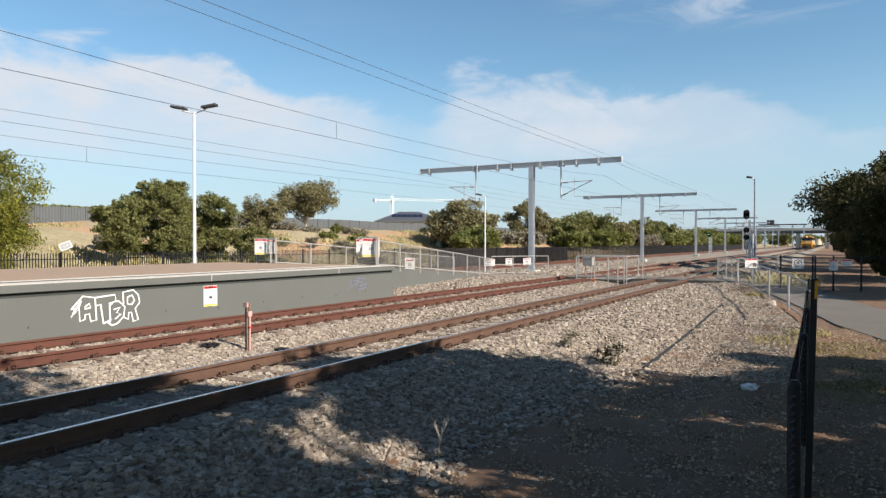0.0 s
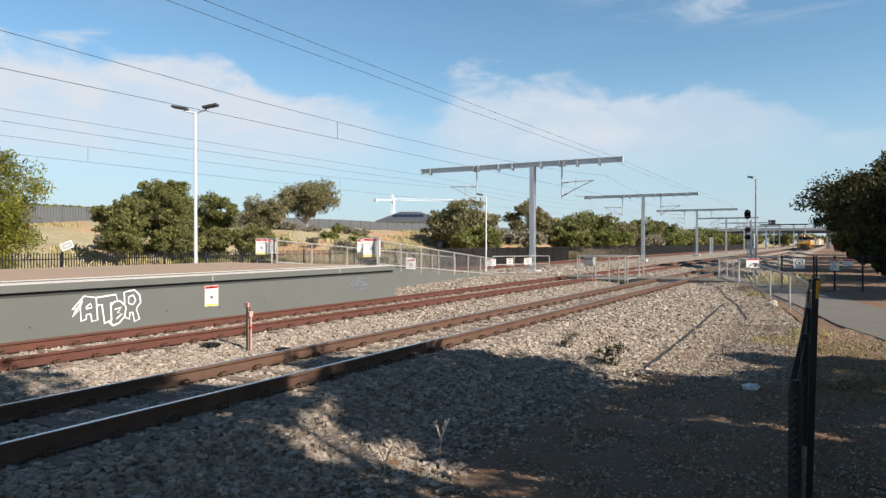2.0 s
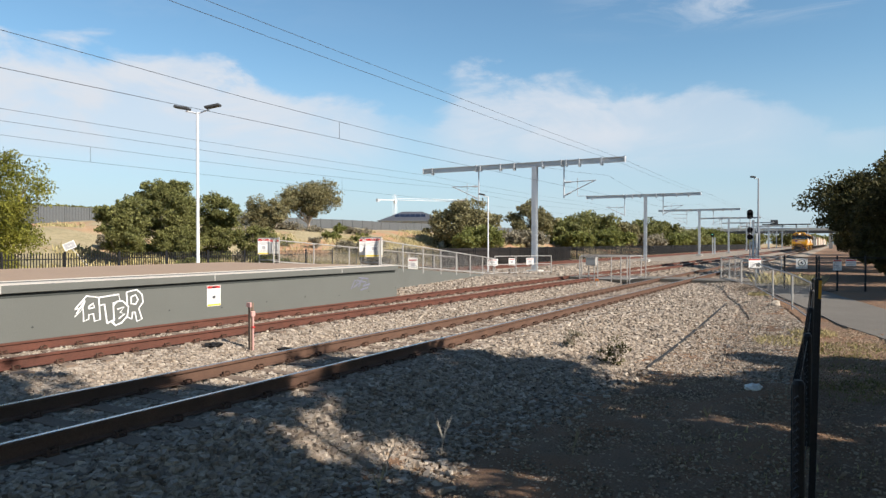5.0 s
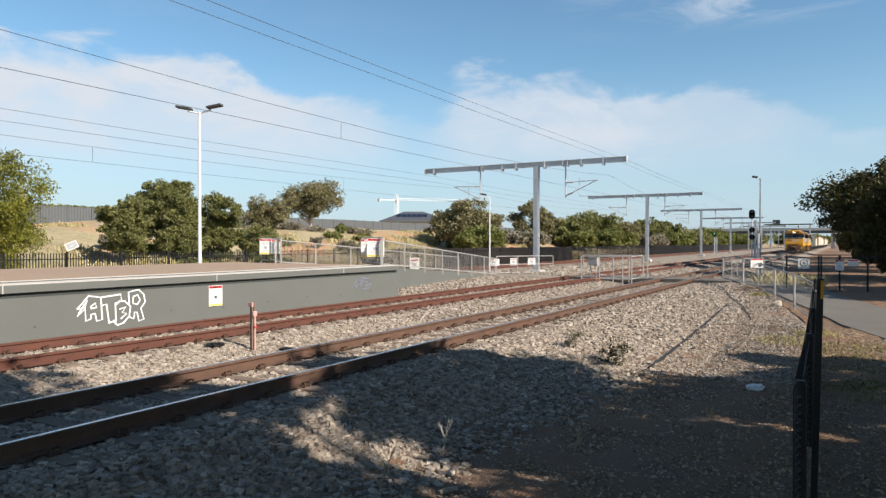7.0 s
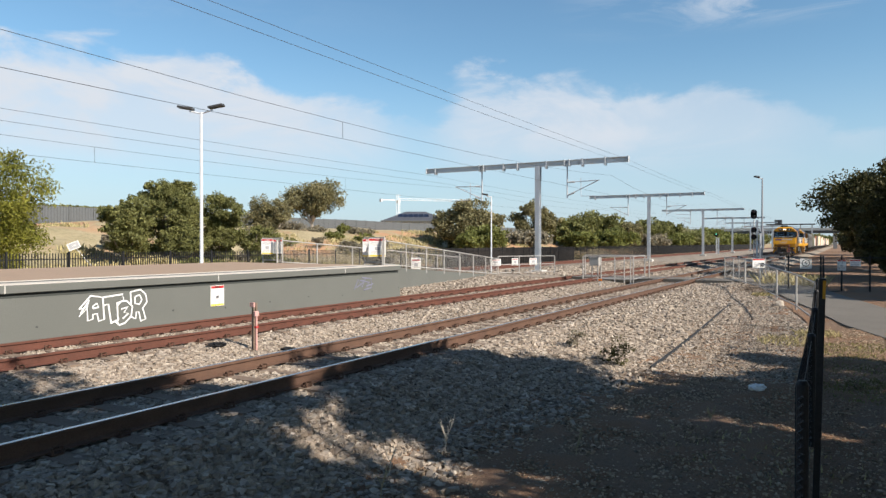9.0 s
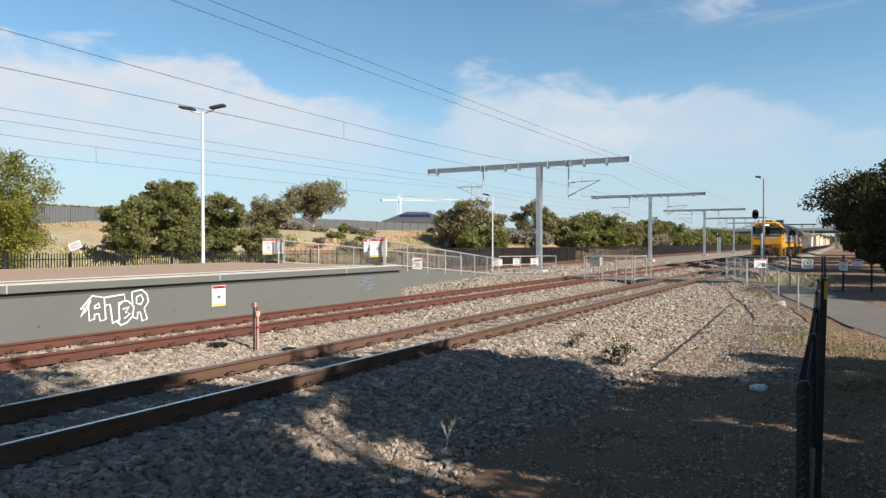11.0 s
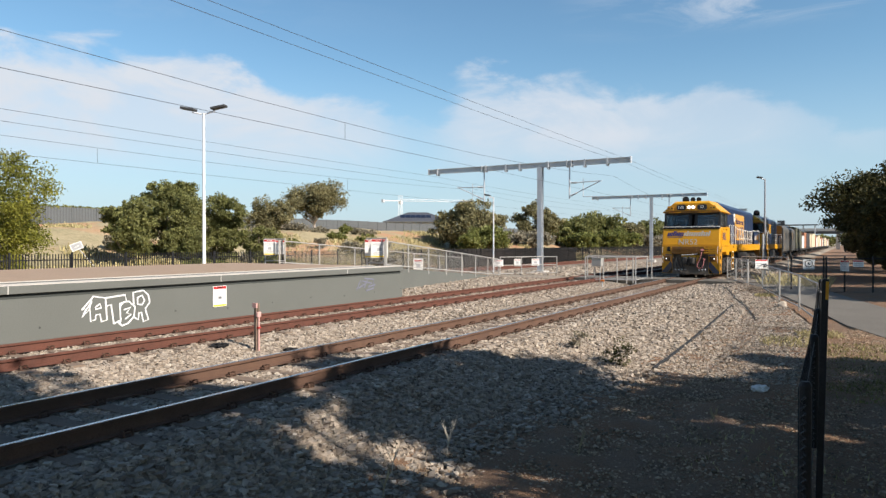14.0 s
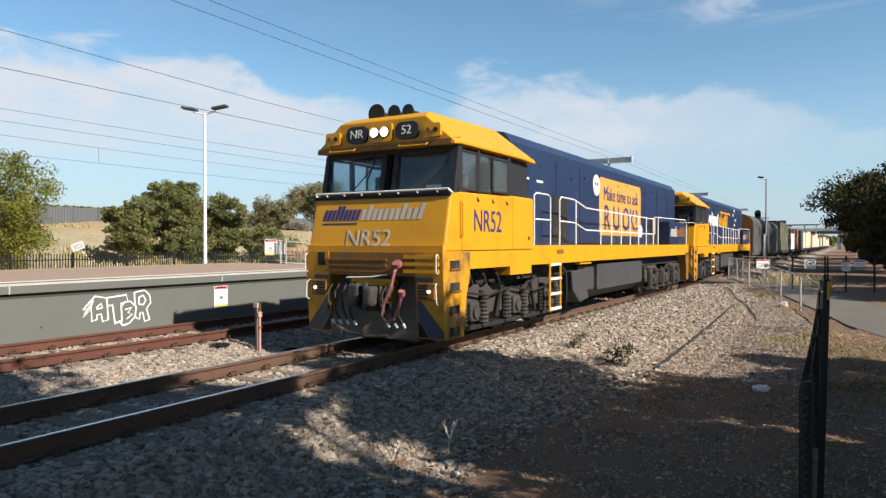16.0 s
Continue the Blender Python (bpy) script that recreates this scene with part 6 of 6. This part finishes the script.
house(-76, 118, 3.9, 13, 9, 2.4, 2.0, 35, 6, "pale house with a dark hipped roof and solar panels")
rng_h = np.random.default_rng(77)
hv, hf = leaves(rng_h, np.array([(-66.0, y, 5.35) for y in np.arange(24, 52, 0.8)]), np.full(35, 0.42), 7000, 0.16, 0.4)
hd = empty("hedge", pose(0, 0, 0), "clipped dark green hedge above the sheet fence", "hedge")
soup("foliage", hv, hf, M_LEAF_OLIVE, hd)
part("stems", box(BM(), -66.1, -65.9, 24, 52, 3.0, 5.2), M_BARK, hd)


def crane(x, y, z_top):
    c = empty("tower_crane", pose(x, y, 0), "pale tower crane with a long jib far behind the houses", "crane")
    b = BM()
    for sx in (-0.9, 0.9):
        for sy in (-0.9, 0.9):
            rod(b, (sx, sy, -2), (sx, sy, z_top + 4), 0.16, seg=4)
    for k in range(16):
        z = k * z_top / 16
        rod(b, (-0.9, -0.9, z), (0.9, -0.9, z + z_top / 16), 0.09, seg=4)
        rod(b, (0.9, -0.9, z), (0.9, 0.9, z + z_top / 16), 0.09, seg=4)
    part("mast", b, M_POLE, c)
    b = BM()
    u = Vector((0.28, 0.96, 0.03))
    for off in (Vector((0.6, 0, 0)), Vector((-0.6, 0, 0)), Vector((0, 0, 1.2))):
        rod(b, Vector((0, 0, z_top)) + off, Vector((0, 0, z_top)) + off + u * 70, 0.14, seg=4)
    for k in range(28):
        p = Vector((0, 0, z_top)) + u * 2.5 * k
        rod(b, p, p + u * 1.25 + Vector((0, 0, 1.2)), 0.08, seg=4)
    part("jib", b, M_POLE, c)
    part("counter_jib", rod(BM(), (0, 0, z_top), Vector((0, 0, z_top)) - u * 15, 0.35, seg=5), M_POLE, c)
    part("counterweight", box(BM(), -5.0, -3.6, -15.0, -13.0, z_top - 1.6, z_top + 0.4), M_GALV, c)
    part("operator_cab", box(BM(), -1, 1, -1, 1, z_top - 2, z_top), M_WHITE, c)


crane(-260, 382, 31)
br = empty("road_bridge", pose(0, 330, 0), "grey concrete road bridge over the tracks in the distance", "bridge")
part("deck", box(BM(), -150, 60, -5, 5, 6.3, 7.3), M_CONC, br)
part("girder", box(BM(), -150, 60, -5.4, -5.0, 5.9, 7.0), M_TANK, br)
part("parapet", box(BM(), -150, 60, -5.3, -5.05, 7.3, 8.3), M_CONC, br)
part("railing", box(BM(), -150, 60, -5.2, -5.1, 8.8, 8.95), M_GALV, br)
for x in (-34, -13.2, -2.4, 14):
    part("pier", box(BM(), x - 0.7, x + 0.7, -4, 4, -0.6, 6.3, 0.05), M_CONC, br)
st = empty("station_canopy", pose(-17, 300, 0), "long dark flat station canopy far along the line", "canopy")
part("roof", box(BM(), -9, 8, -3, 3, 9.0, 9.35, 0.05), M_TANK, st)
for x in (-7, -2, 3, 7):
    part("column", box(BM(), x - 0.2, x + 0.2, -0.2, 0.2, -0.4, 9.0), M_GALV, st)
part("lift_tower", box(BM(), -6, -3.5, -1.5, 1.5, 9.35, 11.0), M_TANK, st)
sh = empty("picnic_shelter", pose(4.2, 47, -0.35), "small curved-roof shelter under the dark trees", "shelter")
b = BM()
prism(b, [(-1.6, 2.5), (-0.8, 2.75), (0.8, 2.75), (1.6, 2.5), (1.6, 2.42), (0.8, 2.66), (-0.8, 2.66), (-1.6, 2.42)], -1.5, 1.5)
part("roof", b, M_GALV, sh)
for x in (-1.3, 1.3):
    for y in (-1.2, 1.2):
        part("post", rod(BM(), (x, y, -0.2), (x, y, 2.5), 0.05), M_GALV, sh)

# ---- small plants and litter ----
M_TWIG = mat("bleached_twig", (0.52, 0.46, 0.38), 0.9, amount=0.15, bump=0)
M_DRYGRASS = mat("straw", (0.46, 0.38, 0.20), 0.9, col2=(0.33, 0.29, 0.13), amount=0.2, bump=0, island=0.35)
M_GREENGRASS = mat("green_grass", (0.16, 0.16, 0.045), 0.8, col2=(0.24, 0.21, 0.08), amount=0.2, bump=0, island=0.4)


def weed(x, y, h, seed, label, n=7, material=None):
    rng = random.Random(seed)
    w = empty("dry_weed", pose(x, y, ground_z(x, y) - 0.02), label, "weed", "dry weeds")
    b = BM()
    rod(b, (0, 0, 0), (0.02, 0.01, h * 0.45), 0.006, 0.005, 5)
    for k in range(n):
        a = rng.uniform(0, 6.28)
        p = Vector((0.02, 0.01, h * rng.uniform(0.3, 0.45)))
        q = p + Vector((math.cos(a) * h * 0.12, math.sin(a) * h * 0.12, h * 0.25))
        r_ = q + Vector((math.cos(a) * h * 0.08, math.sin(a) * h * 0.08, h * rng.uniform(0.1, 0.3)))
        rod(b, p, q, 0.005, 0.004, 5)
        rod(b, q, r_, 0.004, 0.002, 5)
        rod(b, q, q + Vector((-math.cos(a + 1) * h * 0.06, -math.sin(a) * h * 0.06, h * 0.14)), 0.003, 0.002, 4)
    tagged(part("stalk", b, material or M_TWIG, w), kind="stuff")
    return w


DW = "bleached dry weed standing in the shaded earth"
weed(-3.95, 6.75, 0.52, 1, DW, 8)
weed(-4.1, 5.85, 0.42, 2, DW, 3)
weed(-3.75, 5.2, 0.42, 3, DW, 4, M_GRASS)
weed(-2.6, 7.4, 0.4, 4, DW, 5, M_GRASS)
weed(-1.5, 9.5, 0.3, 5, DW, 6, M_GRASS)


def blades(name, spots, n, h, material, label, seed, category="grass", wide=0.006):
    """Grass blades: thin bent triangles round the spots (x, y, radius)."""
    rng = np.random.default_rng(seed)
    vs, fs = [], []
    for _ in range(n):
        x, y, r = spots[rng.integers(len(spots))]
        a, d = rng.uniform(0, 6.28), r * math.sqrt(rng.random())
        px, py = x + math.cos(a) * d, y + math.sin(a) * d
        z = ground_z(px, py) - 0.02
        hh = h * rng.uniform(0.4, 1.2)
        lx, ly = rng.normal(0, 0.35, 2) * hh
        wx, wy = rng.normal(0, 1, 2) * wide
        k = len(vs)
        vs += [(px - wx, py - wy, z), (px + wx, py + wy, z), (px + lx * 0.4 + wx * 0.7, py + ly * 0.4 + wy * 0.7, z + hh * 0.6), (px + lx, py + ly, z + hh)]
        fs.append((k, k + 1, k + 2, k + 3))
    return tagged(soup(name, vs, fs, material), label, category, "", "stuff")


blades("green_grass", [(0.9, 14.5, 1.4), (0.4, 16.5, 1.0), (1.6, 13.0, 1.3), (0.5, 12.4, 0.9)], 6000, 0.07, M_GREENGRASS, "short patchy green grass beside the path", 3)
blades("dry_grass", [(-1.0, 17.2, 0.7), (-0.5, 18.5, 0.5), (-2.6, 28.5, 0.4)], 1500, 0.14, M_DRYGRASS,
       "dry straw-coloured grass along the fence", 4)
blades("tall_dry_grass", [(-2.6, 34.5, 0.8), (-1.6, 33.5, 0.9), (-2.2, 36.5, 0.9), (-1.0, 33.0, 0.5)], 620, 0.5, M_DRYGRASS, "tall dry grass behind the path fence", 5)
blades("fence_side_straw", [(0.3, 7.6, 1.0), (-0.9, 8.2, 0.9), (1.2, 8.6, 0.9), (-1.4, 8.9, 0.7)], 260, 0.08, M_DRYGRASS, "scattered straw on the shaded earth", 6)
tree(-3.7, 12.9, -0.02, 0.48, M_LEAF_DARK, "small dark-leaved seedling growing in the ballast", 90, 420, 0.03, 0.05, 14, name="seedling", trunk_r=0.012)
tree(-4.6, 13.2, 0.1, 0.35, M_LEAF_GREY, "small dry grey weed growing in the ballast", 91, 300, 0.03, 0.05, 12, name="seedling", trunk_r=0.01)
rngb = np.random.default_rng(9)
bank_spots = [(rngb.uniform(-52, -29), rngb.uniform(14, 95), rngb.uniform(0.8, 2.5)) for _ in range(90)]
blades("bank_grass", bank_spots, 26000, 0.35, M_DRYGRASS, "tufts of dry straw-coloured grass on the bank", 12, wide=0.03)
for k in range(40):
    by = rngb.uniform(16, 75)
    bx = rngb.uniform(-50, -30)
    tree(bx, by, ground_z(bx, by) + rngb.uniform(0.5, 1.3), rngb.uniform(0.9, 2.2), (M_LEAF_GREY, M_LEAF_BUSH, M_LEAF_GREY)[k % 3],
         "low grey-green saltbush on the dry bank", 100 + k, 1400, 0.1, 0.0, 14, name="saltbush", trunk_r=0.03, group="saltbushes")
# thin dark shadow line along the gravel edge, modelled as a black tube
cb = BM()
pipe(cb, [Vector((x, y, ground_z(x, y) + 0.02)) for x, y in ((-3.1, 13.0), (-3.1, 15.0), (-3.12, 17), (-3.15, 19), (-3.2, 21), (-3.25, 23), (-3.27, 24.8))], 0.035, 8)
tagged(part("drain_hose", cb, M_RUBBER), "black tube standing in for a thin shadow line on the gravel edge", "hose")
rngs = random.Random(3)
sticks = BM()
for k in range(160):
    a, d = rngs.uniform(0, 6.28), rngs.uniform(0, 1.0)
    x, y = -3.2 + math.cos(a) * d * 0.7, 30.6 + math.sin(a) * d * 1.6
    z = ground_z(x, y) + rngs.uniform(0, 0.22) * (1 - d)
    v = Vector((rngs.uniform(-1, 1), rngs.uniform(-1, 1), rngs.uniform(-0.2, 0.3))) * 0.28
    rod(sticks, Vector((x, y, z)) - v, Vector((x, y, z)) + v, 0.008, seg=4)
tagged(part("brush_pile", sticks, M_BARK), "low pile of dead brown sticks by the path", "brush pile", "", "stuff")
lit = BM()
bmesh.ops.create_icosphere(lit, subdivisions=3, radius=0.13)
for v in lit.verts:
    v.co *= 1 + 0.45 * noise.noise(v.co * 14)
    v.co.z *= 0.5
lit.transform(Matrix.Translation((-1.15, 11.9, ground_z(-1.15, 11.9) + 0.04)))
tagged(part("plastic_bag", lit, M_WHITE), "crumpled white plastic bag on the shaded ground", "litter")
rk = BM()
bmesh.ops.create_icosphere(rk, subdivisions=2, radius=0.16)
for v in rk.verts:
    v.co *= 1 + 0.4 * noise.noise(v.co * 9)
rk.transform(Matrix.Translation((-1.75, 25.0, ground_z(-1.75, 25.0) + 0.03)))
tagged(part("rock", rk, M_STONE), "pale broken rock at the foot of the fence", "rock")


M_RAG = mat("dark_cloth", (0.012, 0.012, 0.013), 0.95, amount=0.3, bump=0.2)
for k, (x, y, w) in enumerate(((-10.35, 9.05, 0.15), (-9.2, 9.75, 0.12))):
    rag = BM()
    bmesh.ops.create_icosphere(rag, subdivisions=3, radius=w)
    for v in rag.verts:
        v.co *= 1 + 0.6 * noise.noise(v.co * 11 + Vector((k * 5, 0, 0)))
        v.co.z *= 0.3
    rag.transform(Matrix.Translation((x, y, ground_z(x, y) + 0.07)))
    tagged(part("rag", rag, M_RAG), "crumpled black rag lying on the pale ballast", "litter", "rags")
M_ORANGE = mat("orange_plastic", (0.70, 0.20, 0.03), 0.5, amount=0.1, bump=0)
mk_ = empty("cable_marker", pose(-10.06, 32.05, -0.25), "small orange cable marker standing in the ballast", "marker")
part("stake", box(BM(), -0.02, 0.02, -0.02, 0.02, -0.1, 0.22), M_GALV, mk_)
part("flag", box(BM(), -0.09, 0.09, -0.03, 0.03, 0.20, 0.30, 0.015), M_ORANGE, mk_)


# ---- sleepers, clips, ballast ----
M_CLIP = mat("rusty_clip", (0.10, 0.055, 0.035), 0.85, amount=0.3, bump=0.2)


def sleeper_mesh(half):
    b = BM()
    prism(b, [(-0.13, -0.40), (0.13, -0.40), (0.105, -0.178), (-0.105, -0.178)], -half, half, "x")
    me = bpy.data.meshes.new("sleeper")
    b.to_mesh(me)
    b.free()
    me.materials.append(M_SLEEPER)
    return me


def clip_mesh():
    b = BM()
    box(b, -0.05, 0.05, -0.06, 0.06, -0.185, -0.165)
    pipe(b, [Vector(p) for p in ((0.055, -0.045, -0.165), (0.05, -0.05, -0.11), (0.0, -0.035, -0.115), (-0.045, 0.0, -0.14), (0.0, 0.035, -0.115), (0.05, 0.05, -0.11), (0.055, 0.045, -0.165))], 0.013, 5)
    me = bpy.data.meshes.new("rail_clip")
    b.to_mesh(me)
    b.free()
    me.materials.append(M_CLIP)
    return me


CM = clip_mesh()
for tr, cx, gauge, y0, n, half in ((TRACKS[0], TRACK_X, 1.435, 2.2, 72, 1.25), (TRACKS[1], TRACK2_X, 1.60, 5.0, 66, 1.3)):
    sm = sleeper_mesh(half)
    for k in range(n):
        y = y0 + k * 0.68
        if 35.0 < y < 37.8:
            continue
        o = new("sleeper", sm)
        o.parent, o.matrix_local = tr, pose(cx + random.uniform(-0.02, 0.02), y, random.uniform(-0.006, 0.004), 0, 0, random.uniform(-0.6, 0.6))
        for s in (-1, 1):
            x = cx + s * (gauge / 2 + 0.036)
            for side in (-1, 1):
                if k > 48 or (cx < -10 and side < 0):
                    continue
                c = new("rail_clip", CM)
                c.parent, c.matrix_local = tr, pose(x + side * 0.115, y, 0, 0, 0, 0 if side > 0 else 180)


def stones(name, n, x0, x1, y0, y1, size, seed, material, label, keep, lift=0.0, flat=0.75):
    """Broken stones: uneven six-sided lumps strewn over the ground."""
    rng = np.random.default_rng(seed)
    x = rng.uniform(x0, x1, n)
    u = rng.random(n)
    y = y0 + (y1 - y0) * u
    ok = np.array([keep(a, b) for a, b in zip(x, y)])
    x, y = x[ok], y[ok]
    n = len(x)
    z = np.array([ground_z(a, b) for a, b in zip(x, y)])
    cube = np.array([(i, j, k) for k in (-1, 1) for i, j in ((-1, -1), (1, -1), (1, 1), (-1, 1))], float)
    p = cube[None] * rng.uniform(0.35, 1.1, (n, 8, 3))
    s = size * rng.uniform(0.55, 1.3, (n, 1, 1)) * np.stack([rng.uniform(0.8, 1.3, n), rng.uniform(0.7, 1.1, n), rng.uniform(0.45, 0.8, n)], 1)[:, None, :]
    p = p * s
    yaw, tilt = rng.uniform(0, 6.283, n), rng.normal(0, 0.38, n)
    ax = rng.uniform(0, 6.283, n)
    q = np.stack([np.cos(tilt / 2) * np.cos(yaw / 2), np.sin(tilt / 2) * np.cos(ax), np.sin(tilt / 2) * np.sin(ax), np.cos(tilt / 2) * np.sin(yaw / 2)], 1)
    q /= np.linalg.norm(q, axis=1)[:, None]
    w, a, b, c = q.T
    R = np.stack([1 - 2 * (b * b + c * c), 2 * (a * b - c * w), 2 * (a * c + b * w), 2 * (a * b + c * w), 1 - 2 * (a * a + c * c), 2 * (b * c - a * w),
                  2 * (a * c - b * w), 2 * (b * c + a * w), 1 - 2 * (a * a + b * b)], 1).reshape(n, 3, 3)
    p = np.einsum("nij,nkj->nki", R, p)
    p += np.stack([x, y, z + lift + size * rng.uniform(-0.3, 0.32, n)], 1)[:, None, :]
    f = np.array([(0, 3, 2, 1), (4, 5, 6, 7), (0, 1, 5, 4), (1, 2, 6, 5), (2, 3, 7, 6), (3, 0, 4, 7)])
    faces = (np.arange(n)[:, None, None] * 8 + f[None]).reshape(-1, 4)
    return tagged(soup(name, p.reshape(-1, 3), faces, material, flat=True), label, "ballast", "", "stuff")


RAILS_X = [TRACK_X - 0.7535, TRACK_X + 0.7535, TRACK2_X - 0.836, TRACK2_X + 0.836]


def keep_ballast(x, y):
    if y > 34.9 and y < 37.9:
        return False
    if any(abs(x - r) < 0.10 for r in RAILS_X):
        return False
    for cx, y0, half in ((TRACK_X, 2.2, 1.25), (TRACK2_X, 5.0, 1.3)):
        if abs(x - cx) < half and abs((y - y0 + 0.34) % 0.68 - 0.34) < 0.11:
            return random.random() < 0.22
    t = toe(y)
    if x > t:
        return random.random() < max(0, 0.55 - (x - t) * 0.5)
    return True


LB = "broken grey and tan ballast stones around the rails"
stones("ballast_stones", 84000, -13.3, -3.0, 1.8, 15.5, 0.042, 1, M_STONE, LB, keep_ballast)
stones("ballast_stones", 40000, -13.3, -2.6, 15.5, 35.0, 0.05, 2, M_STONE, LB, keep_ballast)
stones("ballast_stones", 16000, -21.5, -4.2, 37.5, 75, 0.09, 3, M_STONE, LB, lambda x, y: keep_ballast(x, y))
stones("ballast_stones", 7000, -18.2, -13.3, 20.2, 40.0, 0.055, 7, M_STONE, LB, lambda x, y: not (34.9 < y < 37.9) and x > -15.2 - (y - 19.8) * 0.172)
M_LITTER = mat("leaf_litter", (0.27, 0.19, 0.12), 0.9, col2=(0.36, 0.28, 0.2), scale=3, fine=30, amount=0.3, bump=0, island=0.55)
stones("ground_litter", 40000, -4.6, 2.6, 2.5, 20, 0.013, 4, M_LITTER, "fine gravel and leaf litter on the brown earth", lambda x, y: x > toe(y) - 0.2, 0.0)
stones("ground_gravel", 36000, -3.8, 0.4, 12.5, 33, 0.027, 5, M_STONE, "loose gravel strewn over the bare earth", lambda x, y: x > toe(y) - 0.3 and x < -0.7 - 0.18 * max(0, y - 20), 0.0)
stones("ground_pebbles", 14000, -4.6, 1.8, 3.0, 19, 0.022, 6, M_LITTER, "dark pebbles and bark pieces strewn on the shaded earth", lambda x, y: x > toe(y) - 0.2 and random.random() < 0.35 + 0.65 * max(0, 1 - (x - toe(y)) / 2.5), 0.0)


# ---- what moves ----
def motions():
    for ob, back in TRAIN:
        walk(ob, [(t, pose(TRACK_X, 9.7 + 14.2 * (16 - t) + back, 0)) for t in (0, 2, 4, 6, 8, 10, 12, 14, 16)])


motions()
